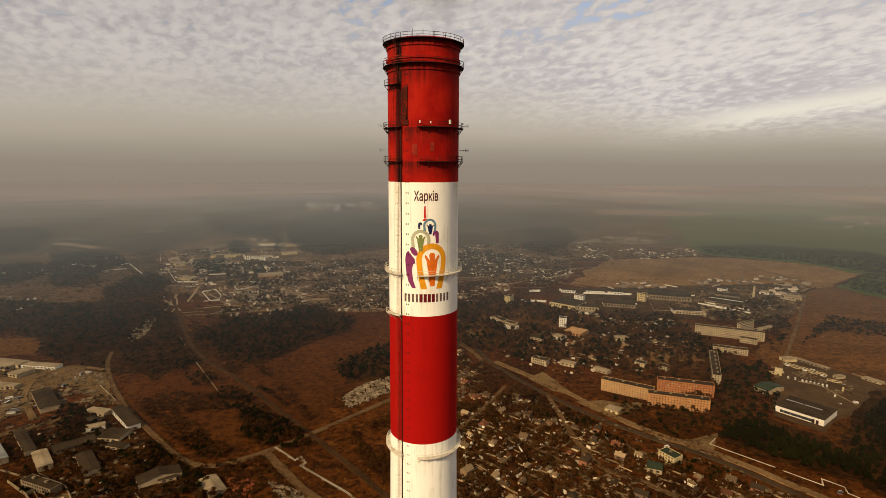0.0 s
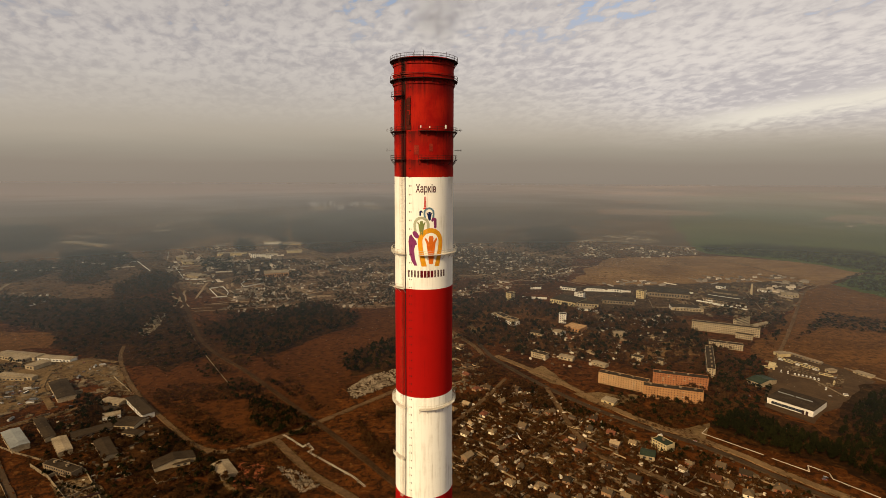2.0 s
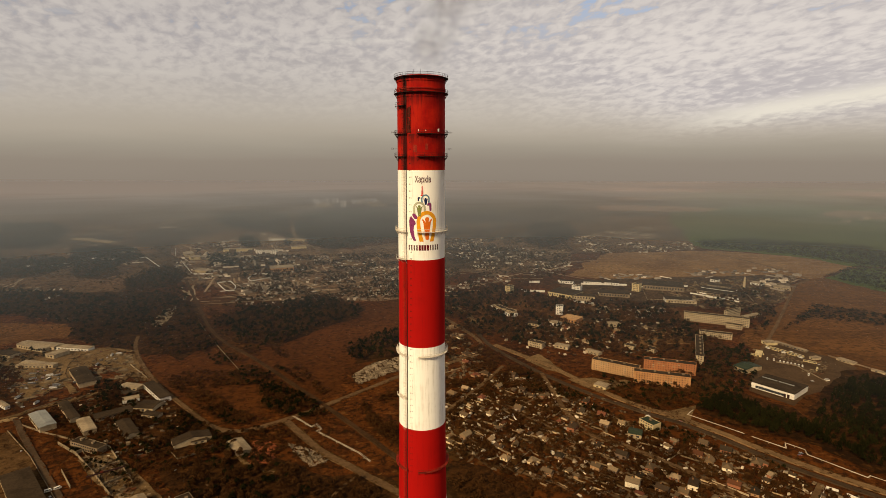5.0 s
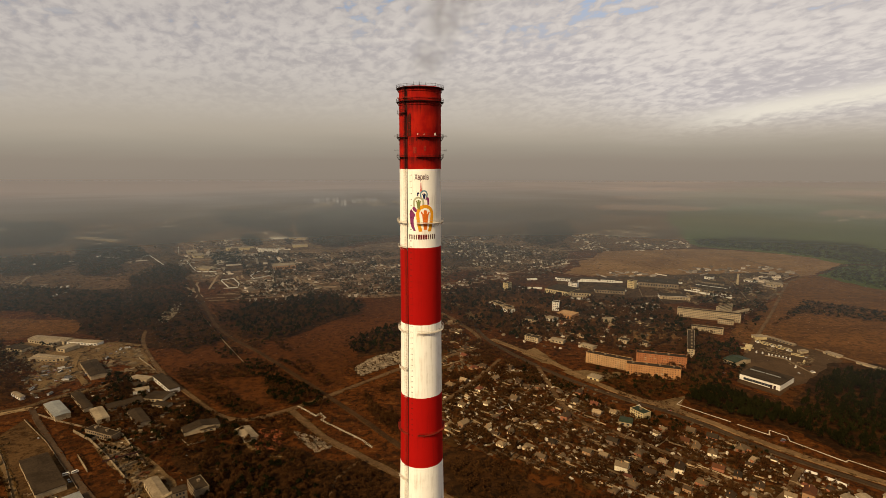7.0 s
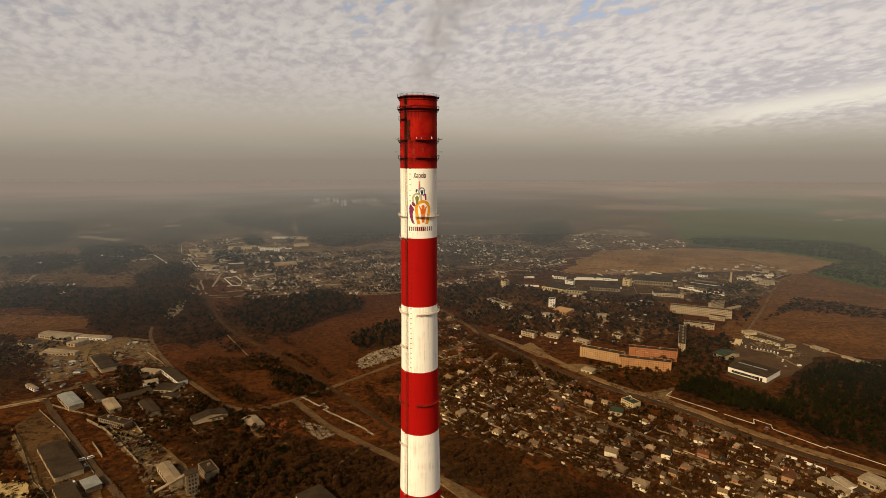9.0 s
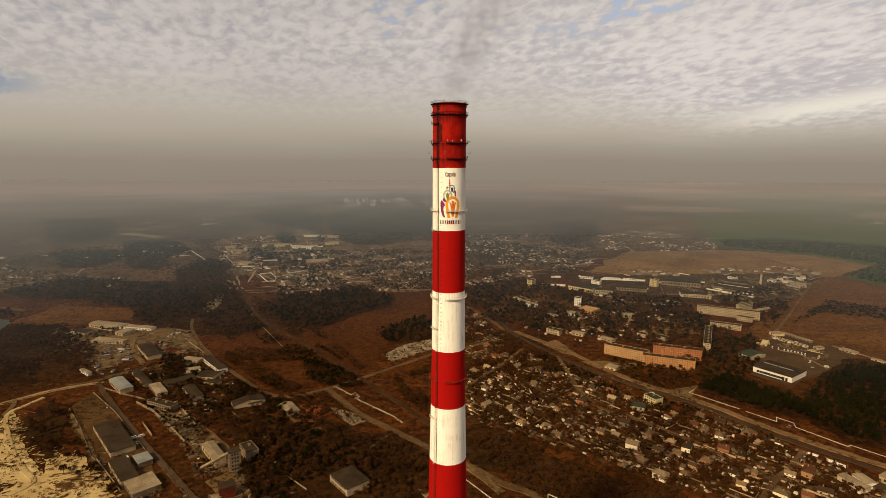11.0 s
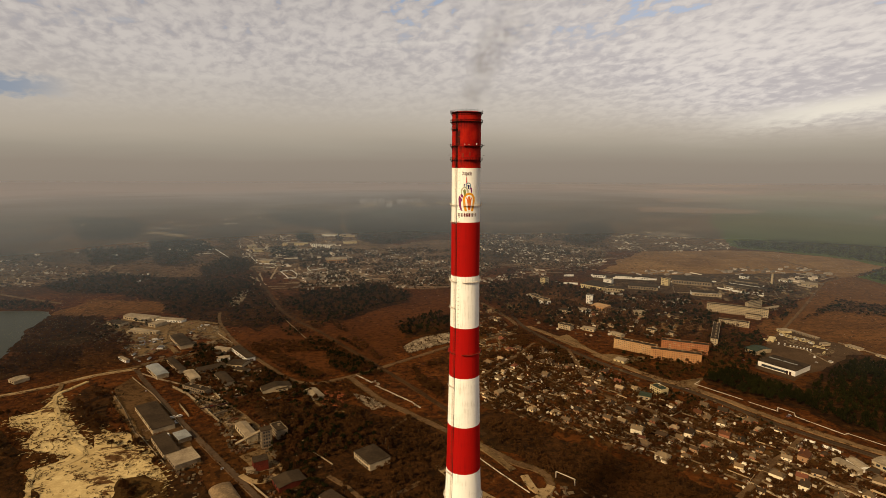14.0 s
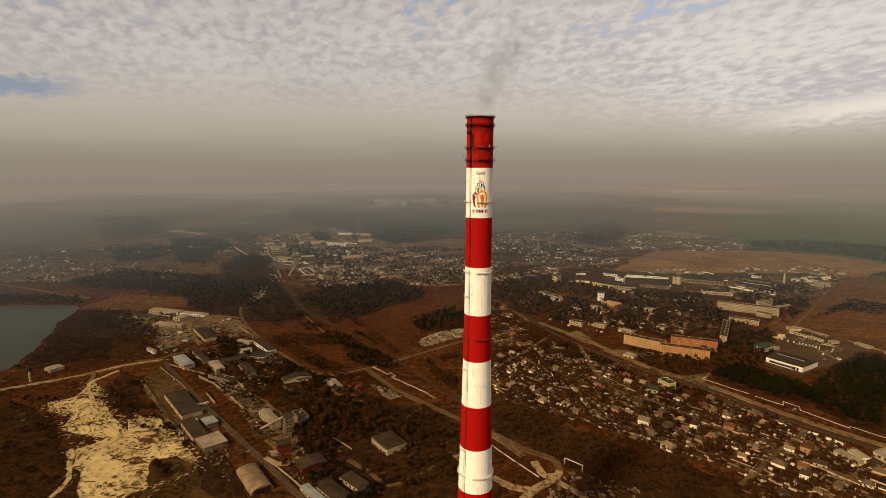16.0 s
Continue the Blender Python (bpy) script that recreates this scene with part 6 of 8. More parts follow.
def village(pts, spacing, turn, seed, sheds=0.8, keep=1.0):
    """Houses along lanes that run at one angle, with sheds in the gardens."""
    rnd = random.Random(seed)
    xs, ys = [p[0] for p in pts], [p[1] for p in pts]
    c, s = math.cos(radians(turn)), math.sin(radians(turn))
    cx, cy = sum(xs) / len(xs), sum(ys) / len(ys)
    ext = math.hypot(max(xs) - min(xs), max(ys) - min(ys)) / 2
    n = int(ext / spacing) + 1
    for i in range(-n, n + 1):
        for j in range(-n, n + 1):
            u, v = i * spacing + rnd.uniform(-8, 8), j * spacing * 1.15 + rnd.uniform(-9, 9)
            x, y = cx + c * u - s * v, cy + s * u + c * v
            if rnd.random() > keep or not inside(pts, x, y) or not free(x, y, 6.5):
                continue
            TAKEN.append((x, y, 6.5))
            home = copy_thing(rnd.choice(HOUSES), pose(x, y, 0, 0, 0, turn + rnd.choice((0, 90, 180, 270)) + rnd.uniform(-10, 10)))
            home.scale = (rnd.uniform(0.52, 0.95),) * 3
            if rnd.random() < sheds:
                a, d = rnd.uniform(0, 6.28), rnd.uniform(8, 13)
                x, y = x + d * math.cos(a), y + d * math.sin(a)
                if free(x, y, 3):
                    TAKEN.append((x, y, 3.5))
                    copy_thing(rnd.choice(SHEDS), pose(x, y, 0, 0, 0, turn + rnd.choice((0, 90)) + rnd.uniform(-8, 8)))


def take_line(pts, gap):
    for p in smooth_line(pts, 8):
        TAKEN.append((p.x, p.y, gap))


for ob in list(scene.objects):
    if ob.parent is None and ob.type == "EMPTY" and "building" == ob.get("category", ""):
        wall = next((k for k in ob.children if k.name.startswith("wall")), None)
        if wall:
            sx, sy = wall.dimensions.x, wall.dimensions.y
            n = max(1, int(sx / max(sy, 8)))
            a = ob.rotation_euler.z
            for k in range(n):
                d = (k + 0.5) / n * sx - sx / 2
                TAKEN.append((ob.location.x + d * math.cos(a), ob.location.y + d * math.sin(a), max(sy, 8) * 0.55))
for line, gap in (([(-486, 416), (-340, 271), (-215, 154), (-140, 84)], 6), ([(-237, 385), (-167, 418), (-87, 500), (43, 608)], 6), ([(-169, 411), (-77, 311), (13, 231), (85, 164)], 9), ([(94, 683), (177, 526), (242, 438), (322, 364), (379, 289), (468, 193)], 11), ([(159, 552), (166, 422), (210, 350), (265, 288), (331, 211), (386, 149)], 5), ([(-635, 1192), (-382, 739), (-182, 510), (-39, 335), (19, 259)], 9), ([(9, 418), (77, 527), (106, 582)], 4), ([(370, 278), (308, 220), (247, 158)], 4), ([(309, 421), (386, 338), (471, 238)], 8), ([(500, 605), (656, 799), (984, 1213)], 6), ([(-509, 726), (-445, 611), (-317, 462), (-240, 394)], 7), ([(-692, 252), (-576, 344), (-497, 427)], 7)):
    take_line(line, gap)

V_MAIN = [(15, 484), (99, 563), (151, 534), (191, 462), (248, 380), (336, 333), (364, 267), (460, 182), (414, 124), (283, 111), (244, 140), (259, 186), (197, 215), (136, 261), (75, 299), (14, 331)]
for k, (x, y) in enumerate([(181, 303), (283, 316), (302, 198), (329, 231), (347, 232), (368, 169), (274, 231), (272, 211), (202, 225), (182, 430), (201, 395), (295, 305), (287, 277), (295, 353), (219, 307), (216, 270), (161, 387), (226, 227), (344, 202), (338, 163), (281, 147), (310, 246), (191, 278), (236, 289), (299, 264), (311, 337), (330, 313), (130, 475), (108, 438), (65, 469), (41, 421), (66, 363), (395, 191), (399, 210), (317, 179), (273, 170)]):
    TAKEN.append((x, y, 8.5))
    home = copy_thing(HOUSES[(0, 3, 2, 0, 4, 1)[k % 6]], pose(x, y, 0, 0, 0, (-38, 52, 142, -38, 52)[k % 5] + (k * 7) % 13 - 6))
    home.scale = (0.82 + 0.045 * ((k * 5) % 7),) * 3
for k, (x, y) in enumerate([(62, 546), (78, 550), (46, 496), (91, 505), (71, 426), (27, 483), (73, 349), (39, 370), (91, 353), (77, 326), (167, 486), (148, 474), (195, 455), (205, 420), (160, 383), (196, 384), (179, 350), (198, 328), (222, 399), (133, 329), (104, 320), (115, 300), (165, 307), (213, 302), (235, 293), (191, 277), (219, 273), (247, 275), (198, 227), (222, 218), (258, 252), (285, 287), (308, 331), (278, 330), (300, 265), (277, 236), (280, 201), (276, 216), (312, 244), (332, 229), (349, 230), (307, 203), (323, 194), (342, 205), (373, 241)]):
    if free(x, y, 4.5):
        TAKEN.append((x, y, 7.5))
        home = copy_thing(HOUSES[(2, 0, 4, 3, 1)[k % 5]], pose(x, y, 0, 0, 0, (52, -38, 142, 52)[k % 4] + (k * 11) % 15 - 7))
        home.scale = (0.80 + 0.05 * ((k * 3) % 6),) * 3
village(V_MAIN, 22, -42, 11, 1.0, 0.38)
village([(7, 801), (49, 782), (86, 580), (42, 570), (8, 572)], 30, -55, 12, 0.6, 0.7)
village([(167, 794), (316, 936), (429, 756), (326, 636), (260, 646), (208, 695)], 44, -20, 13, 0.5, 0.55)
village([(125, 475), (177, 480), (201, 436), (165, 416)], 24, -42, 14)


M["plot"] = by_island("garden_soil", (0.085, 0.040, 0.012), (0.012, 0.006, 0.0022), 0.05)
M["board"] = by_island("old_boards", (0.42, 0.30, 0.16), (0.04, 0.024, 0.012), 0.05, rare=1.6)


def gardens(pts, seed, plots, fences, lanes, turn):
    """Dug plots, board fences and dirt lanes between the houses, one mesh for each."""
    rnd = random.Random(seed)
    xs, ys = [p[0] for p in pts], [p[1] for p in pts]

    def spot():
        while True:
            x, y = rnd.uniform(min(xs), max(xs)), rnd.uniform(min(ys), max(ys))
            if inside(pts, x, y):
                return x, y, radians(turn + rnd.choice((0, 90)) + rnd.uniform(-9, 9))

    verts, faces = [], []
    for k in range(plots):
        x, y, t = spot()
        c, s, n, z = math.cos(t), math.sin(t), len(verts), 0.05 + 0.0006 * k
        l, w = rnd.uniform(3, 11), rnd.uniform(2, 6)
        for i in range(14):
            a = i / 14 * 2 * math.pi
            q = (abs(math.cos(a)) ** 3 + abs(math.sin(a)) ** 3) ** (-1 / 3) * rnd.uniform(0.86, 1.1)
            px, py = l * q * math.cos(a), w * q * math.sin(a)
            verts.append((x + c * px - s * py, y + s * px + c * py, z))
        faces.append(tuple(range(n, n + 14)))
    tagged(new("garden_plots", mesh_of("garden_plots", verts, faces, [M["plot"]])), "dug brown garden plots and grass between houses", "gardens", kind="stuff")
    verts, faces = [], []
    for k in range(fences):
        x, y, t = spot()
        c, s, n, l, h = math.cos(t), math.sin(t), len(verts), rnd.uniform(3, 11), rnd.uniform(1.2, 2.0)
        for px, py, pz in ((-l, -0.08, 0), (l, -0.08, 0), (l, 0.08, 0), (-l, 0.08, 0), (-l, -0.08, h), (l, -0.08, h), (l, 0.08, h), (-l, 0.08, h)):
            verts.append((x + c * px - s * py, y + s * px + c * py, pz))
        faces += [tuple(n + q for q in f) for f in ((4, 5, 6, 7), (0, 1, 5, 4), (1, 2, 6, 5), (2, 3, 7, 6), (3, 0, 4, 7))]
    tagged(new("garden_fences", mesh_of("garden_fences", verts, faces, [M["board"]])), "weathered board fences between village gardens", "fences", kind="stuff")
    verts, faces = [], []
    for k in range(lanes):
        x, y, t = spot()
        n, steps, wide = len(verts), rnd.randint(4, 12), rnd.uniform(2.2, 4.0)
        for q in range(steps):
            if not inside(pts, x, y):
                steps = q
                break
            w = wide * rnd.uniform(0.8, 1.2) / 2
            verts += [(x - math.sin(t) * w, y + math.cos(t) * w, 0.36), (x + math.sin(t) * w, y - math.cos(t) * w, 0.36)]
            x, y, t = x + 7 * math.cos(t), y + 7 * math.sin(t), t + rnd.uniform(-0.14, 0.14)
        faces += [(n + 2 * q, n + 2 * q + 1, n + 2 * q + 3, n + 2 * q + 2) for q in range(steps - 1)]
    tagged(new("garden_lanes", mesh_of("garden_lanes", verts, faces, [M["lane"]])), "narrow dirt lanes between village gardens", "lanes", kind="stuff")


M["lane"] = by_island("pale_lane", (0.17, 0.104, 0.050), (0.05, 0.028, 0.012), 0.01)
gardens(V_MAIN, 501, 420, 330, 46, -42)
gardens([(7, 801), (49, 782), (86, 580), (42, 570), (8, 488)], 502, 60, 40, 8, -55)
gardens([(167, 794), (316, 936), (429, 756), (326, 636), (260, 646), (208, 695)], 503, 60, 40, 10, -20)


# ---- far houses: too many and too small to count ----
def cluster(seed, count, pts, name, label, wide=(3.5, 8), high=(1.8, 3.2), lanes=0, skin="far_wall"):
    """Small gabled houses and flat sheds of a far settlement in one mesh."""
    rnd = random.Random(seed)
    xs, ys = [p[0] for p in pts], [p[1] for p in pts]
    verts, faces, mats, made, tries = [], [], [], 0, 0
    while made < count and tries < count * 60:
        tries += 1
        x, y = rnd.uniform(min(xs), max(xs)), rnd.uniform(min(ys), max(ys))
        if not inside(pts, x, y) or noise.noise(Vector((x / 150, y / 150, seed))) < -0.15 or not free(x, y, 5):
            continue
        made += 1
        k = rnd.uniform(0.5, 1.0) ** 1.5
        l, w, h, t = wide[0] + k * (wide[1] - wide[0]), rnd.uniform(wide[0] * 0.7, wide[0] * 1.4), rnd.uniform(*high), rnd.choice((0.4, 1.97)) + rnd.uniform(-0.25, 0.25)
        up = rnd.choice((1.15, 1.5, 1.75))
        if rnd.random() < 0.34:
            l, w, h, up = l * rnd.uniform(1.4, 3.0), w * 0.6, h * 0.75, 1.12
        c, s, n = math.cos(t), math.sin(t), len(verts)
        for px, py, pz in ((-l, -w, 0), (l, -w, 0), (l, w, 0), (-l, w, 0), (-l, -w, h), (l, -w, h), (l, w, h), (-l, w, h), (-l, 0, h * up), (l, 0, h * up)):
            verts.append((x + (c * px - s * py) / 2, y + (s * px + c * py) / 2, pz))
        faces += [tuple(n + k for k in f) for f in ((0, 1, 5, 4), (2, 3, 7, 6), (1, 2, 6, 9, 5), (3, 0, 4, 8, 7), (4, 5, 9, 8), (6, 7, 8, 9))]
        mats += [0, 0, 0, 0, 1, 1]
    me = mesh_of(name, verts, faces, [M[skin], M["far_roof"] if skin == "far_wall" else M[skin]])
    me.polygons.foreach_set("material_index", mats)
    tagged(new(name, me), label, "houses", kind="stuff")
    if not lanes:
        return
    verts, faces = [], []
    for k in range(lanes):
        for q in range(60):
            x, y = rnd.uniform(min(xs), max(xs)), rnd.uniform(min(ys), max(ys))
            if inside(pts, x, y):
                break
        t, wide_k, steps = rnd.choice((0.4, 0.4, 1.97)) + rnd.uniform(-0.3, 0.3), rnd.uniform(3.0, 6.0), rnd.randint(4, 14)
        n = len(verts)
        for q in range(steps):
            verts += [(x - math.sin(t) * wide_k / 2, y + math.cos(t) * wide_k / 2, 0.12), (x + math.sin(t) * wide_k / 2, y - math.cos(t) * wide_k / 2, 0.12)]
            x, y, t = x + 14 * math.cos(t), y + 14 * math.sin(t), t + rnd.uniform(-0.12, 0.12)
        faces += [(n + 2 * q, n + 2 * q + 1, n + 2 * q + 3, n + 2 * q + 2) for q in range(steps - 1)]
    tagged(new("far_lanes", mesh_of("far_lanes", verts, faces, [M["far_lane"]])), "pale dirt lanes and yards between distant houses", "lanes", kind="stuff")


M["far_lane"] = by_island("pale_far_lane", (0.34, 0.235, 0.135), (0.09, 0.055, 0.028), 0.01)
M["far_wall"] = by_island("far_house_wall", (0.80, 0.67, 0.50), (0.07, 0.046, 0.028), 0.006, rare=3.2)
M["far_roof"] = by_island("far_house_roof", (0.44, 0.35, 0.25), (0.045, 0.028, 0.016), 0.006, rare=2.4)
LAB = "weathered pale houses of a distant settlement among bare trees"
cluster(21, 620, [(9, 1921), (214, 1826), (396, 1629), (426, 1453), (375, 1299), (215, 1156), (10, 1027)], "far_houses", LAB, lanes=70)
cluster(22, 430, [(-503, 1206), (-445, 1536), (-326, 1549), (-118, 1450), (-36, 1211), (-99, 983), (-309, 961), (-430, 981)], "far_houses", LAB, lanes=80)
cluster(23, 520, [(569, 1985), (809, 2207), (1016, 2365), (981, 1912), (930, 1674), (655, 1581), (498, 1640)], "far_houses", LAB, (4, 10), lanes=40)
cluster(24, 220, [(-737, 1328), (-901, 1783), (-716, 2209), (-560, 1822), (-445, 1536), (-517, 1251), (-618, 1150)], "far_houses", LAB, (5, 16), (2, 5), lanes=50)
cluster(25, 190, [(-1581, 1092), (-1440, 1253), (-1062, 1147), (-835, 1086), (-818, 975), (-1051, 917), (-1359, 885)], "far_houses", LAB, lanes=50)
cluster(26, 130, [(-2021, 1500), (-1797, 1770), (-1617, 2102), (-1059, 1766), (-825, 1374), (-1229, 1330), (-1774, 1271)], "far_houses", LAB, (6, 18), lanes=70)
cluster(40, 44, [(-878, 3353), (-722, 3813), (-349, 4057), (6, 4175), (6, 3679), (-622, 3244)], "far_houses", "pale low blocks of a far town in smog", (20, 70), (9, 16), skin="plaster")
cluster(28, 60, [(1861, 2614), (2098, 2810), (2876, 3061), (2480, 2585), (1923, 2471)], "far_houses", LAB, (8, 30), (2.5, 6))
cluster(29, 300, [(43, 2424), (556, 2624), (472, 2029), (36, 1806)], "far_houses", LAB, lanes=30)
cluster(30, 60, [(425, 958), (497, 943), (454, 823), (382, 816)], "far_houses", LAB)
cluster(31, 26, [(746, 1038), (904, 1228), (1014, 1263), (849, 1080), (752, 952)], "far_houses", LAB, (6, 16), (2.5, 5), lanes=8)
cluster(32, 120, [(-476, 1123), (-403, 1216), (-288, 996), (-308, 900), (-416, 983)], "far_houses", LAB, (5, 14), lanes=14)
cluster(33, 80, [(-2807, 1962), (-2189, 2237), (-1692, 2411), (-1135, 2570), (-808, 2778), (-838, 2243), (-1460, 2030), (-2541, 1741)], "far_houses", LAB, (6, 22), (2.5, 6), lanes=60)
cluster(35, 26, [(-816, 1634), (-540, 1790), (-392, 1479), (-477, 1356), (-742, 1504)], "far_houses", "pale works buildings far off", (10, 42), (3.5, 8), lanes=20)
cluster(36, 130, [(-600, 964), (-476, 1123), (-270, 1230), (-104, 1248), (-32, 1092), (-225, 970), (-352, 914)], "far_houses", LAB, lanes=40)
cluster(37, 200, [(69, 4910), (1393, 5627), (1352, 3974), (711, 3282), (51, 3198)], "far_houses", LAB, (8, 30), (3, 7), lanes=30)
cluster(38, 60, [(-1519, 2689), (-1311, 3023), (-886, 3078), (-714, 2414), (-1251, 2270)], "far_houses", LAB, (6, 26), (3, 7), lanes=20)
cluster(39, 60, [(380, 1213), (1012, 1366), (992, 1277), (680, 1197), (384, 1166)], "far_houses", LAB, (5, 18), (2, 4), lanes=24)

# ---- trees ----
def crown_bare(seed, n, high, wide, fine=1.0):
    """Sheaves of twigs filling an uneven dome, as loose triangles."""
    rnd = np.random.default_rng(seed)
    d = rnd.normal(size=(n, 3))
    d /= np.linalg.norm(d, axis=1)[:, None]
    d[:, 2] = np.abs(d[:, 2]) * 0.9 - 0.15
    lob = 0.75 + 0.25 * np.sin(d[:, 0] * 3.1 + seed) * np.cos(d[:, 1] * 2.7 + seed * 1.3)
    r = rnd.uniform(0.35, 1.0, n) ** 0.6 * lob
    c = d * r[:, None] * np.array([wide / 2, wide / 2, high * 0.55]) + np.array([0, 0, high * 0.45])
    a = d + rnd.normal(size=(n, 3)) * 0.6
    a /= np.linalg.norm(a, axis=1)[:, None]
    b = np.cross(a, rnd.normal(size=(n, 3)))
    b /= np.linalg.norm(b, axis=1)[:, None]
    size = rnd.uniform(0.10, 0.24, n)[:, None] * wide * fine
    return np.stack([c - a * size * 0.5 - b * size * 0.28, c - a * size * 0.5 + b * size * 0.28, c + a * size * 0.8], 1)


def crown_pine(seed, n, high, wide):
    """Dense tufts of needles in a tall, slightly pointed dome."""
    rnd = np.random.default_rng(seed)
    tri = crown_bare(seed, n * 2, 1.0, 1.0)
    z = tri[..., 2:3]
    tri[..., 0:2] *= np.clip(1.25 - 0.55 * z, 0.4, 1.2)
    return tri * np.array([wide, wide, high]) + np.array([0, 0, high * 0.06])


def tri_mesh(name, tris, mat):
    n = len(tris)
    me = bpy.data.meshes.new(name)
    me.vertices.add(n * 3), me.loops.add(n * 3), me.polygons.add(n)
    me.vertices.foreach_set("co", tris.reshape(-1).astype(np.float32))
    me.loops.foreach_set("vertex_index", np.arange(n * 3, dtype=np.int32))
    me.polygons.foreach_set("loop_start", np.arange(0, n * 3, 3, dtype=np.int32))
    me.polygons.foreach_set("loop_total", np.full(n, 3, dtype=np.int32))
    me.update(calc_edges=True)
    me.materials.append(mat)
    return me


def tree_kind(name, seed, high, wide, mat, label, pine=False, n=520):
    rnd = random.Random(seed)
    t = thing(name, 0, 0, -60, 0, label, "tree", "trees round the yards and houses")
    bm = bmesh.new()
    tube(bm, (0, 0, 0), (0.1, 0.05, high * (0.95 if pine else 0.5)), high * 0.024, 6, high * 0.008)
    if not pine:
        for k in range(5):
            a = k * 1.26 + rnd.uniform(-0.4, 0.4)
            z = high * rnd.uniform(0.22, 0.42)
            tube(bm, (0, 0, z), (math.cos(a) * wide * 0.3, math.sin(a) * wide * 0.3, z + high * rnd.uniform(0.22, 0.42)), high * 0.012, 4, high * 0.003)
    part("trunk", bm, M["bark"], t)
    part("crown", tri_mesh("crown", crown_pine(seed, n // 4, high, wide) if pine else crown_bare(seed, n, high, wide, 0.55), mat), mat, t)
    return t


BARE = [tree_kind("tree", 31 + k, h, w, M["twigs"], "bare brown deciduous tree in late autumn") for k, (h, w) in enumerate(((11, 9), (13, 10), (9, 8), (14, 9)))]
RUSTY = [tree_kind("tree", 41 + k, h, w, M["rust_leaf"], "deciduous tree with the last rusty leaves") for k, (h, w) in enumerate(((9, 7), (11, 8)))]


def grove(pts, count, seed, kinds, gap=2.0):
    rnd = random.Random(seed)
    xs, ys = [p[0] for p in pts], [p[1] for p in pts]
    made = tries = 0
    while made < count and tries < count * 40:
        tries += 1
        x, y = rnd.uniform(min(xs), max(xs)), rnd.uniform(min(ys), max(ys))
        if not inside(pts, x, y) or not free(x, y, gap) or noise.noise(Vector((x / 60, y / 60, seed))) < -0.25:
            continue
        made += 1
        m = pose(x, y, 0, 0, 0, rnd.uniform(0, 360))
        ob = copy_thing(rnd.choice(kinds), m)
        k = rnd.uniform(0.6, 1.15)
        ob.scale = (k * rnd.uniform(0.9, 1.15), k, k)


def wood(pts, count, seed, mats, label, high=(7, 14), wide=(6, 11), n=64, name="woodland", clump=0.0, gap=3.0):
    """Woodland in one mesh for each kind of foliage."""
    rnd = random.Random(seed)
    xs, ys = [p[0] for p in pts], [p[1] for p in pts]
    heaps = {m: [] for m in mats}
    made = tries = 0
    base = [(crown_bare(seed + k, n, 1.0, 1.0), crown_pine(seed + k, n // 2, 1.0, 1.0)) for k in range(6)]
    while made < count and tries < count * 25:
        tries += 1
        x, y = rnd.uniform(min(xs), max(xs)), rnd.uniform(min(ys), max(ys))
        if not inside(pts, x, y) or not free(x, y, gap) or noise.noise(Vector((x / 70, y / 70, seed))) < clump:
            continue
        made += 1
        m = rnd.choice(mats)
        h, w, a = rnd.uniform(*high), rnd.uniform(*wide), rnd.uniform(0, 6.28)
        tri = base[rnd.randrange(6)][1 if m == "needles" else 0] * np.array([w, w, h])
        c, s = math.cos(a), math.sin(a)
        out = np.empty_like(tri)
        out[..., 0], out[..., 1], out[..., 2] = c * tri[..., 0] - s * tri[..., 1] + x, s * tri[..., 0] + c * tri[..., 1] + y, tri[..., 2]
        heaps[m].append(out)
    for m, heap in heaps.items():
        if heap:
            tagged(new(name, tri_mesh(name, np.concatenate(heap), M[m])), label, "woods", kind="stuff")


W_BARE, W_PINE = "dense bare brown woodland in late autumn", "dense dark green pine wood"
wood([(326, 431), (372, 466), (397, 442), (429, 401), (432, 373), (420, 351), (364, 378)], 300, 61, ["needles"], W_PINE, (12, 19), (5, 8), n=60, clump=-1)
wood([(428, 376), (501, 456), (587, 519), (716, 508), (569, 250), (482, 253), (434, 308), (418, 348)], 1100, 62, ["needles"], W_PINE, (12, 19), (5, 8), n=60, clump=-1)
wood([(358, 451), (450, 558), (501, 724), (463, 759), (395, 610), (282, 490), (308, 446)], 480, 64, ["twigs", "rust_leaf", "twigs", "needles"], "mixed trees round the flats", (6, 13), (6, 10), n=80, clump=-1, gap=1.0)
wood([(-403, 835), (-356, 925), (-245, 1000), (-148, 917), (-144, 835), (-204, 780), (-244, 689), (-322, 681)], 900, 65, ["needles", "twigs"], W_BARE, (9, 16), clump=-1)
wood([(-143, 660), (-80, 747), (-9, 712), (-8, 655), (-69, 613), (-119, 598)], 260, 66, ["needles", "twigs"], W_BARE, (9, 16), clump=-1)
wood([(-742, 949), (-635, 1192), (-356, 698), (-378, 618), (-466, 667), (-515, 749), (-542, 680), (-622, 715)], 1000, 67, ["twigs", "twigs", "rust_leaf", "needles"], W_BARE, (6, 12), (6, 11), clump=-0.35)
wood([(-1051, 917), (-991, 1069), (-544, 969), (-494, 728), (-636, 786), (-811, 849), (-928, 855)], 1000, 68, ["twigs", "needles"], W_BARE, clump=-0.6)
wood([(-827, 672), (-719, 675), (-650, 591), (-598, 579), (-518, 437), (-636, 509), (-571, 407), (-639, 401), (-671, 374), (-677, 352), (-769, 545)], 900, 69, ["twigs"], W_BARE, (5, 10), (5, 9), clump=-0.5)
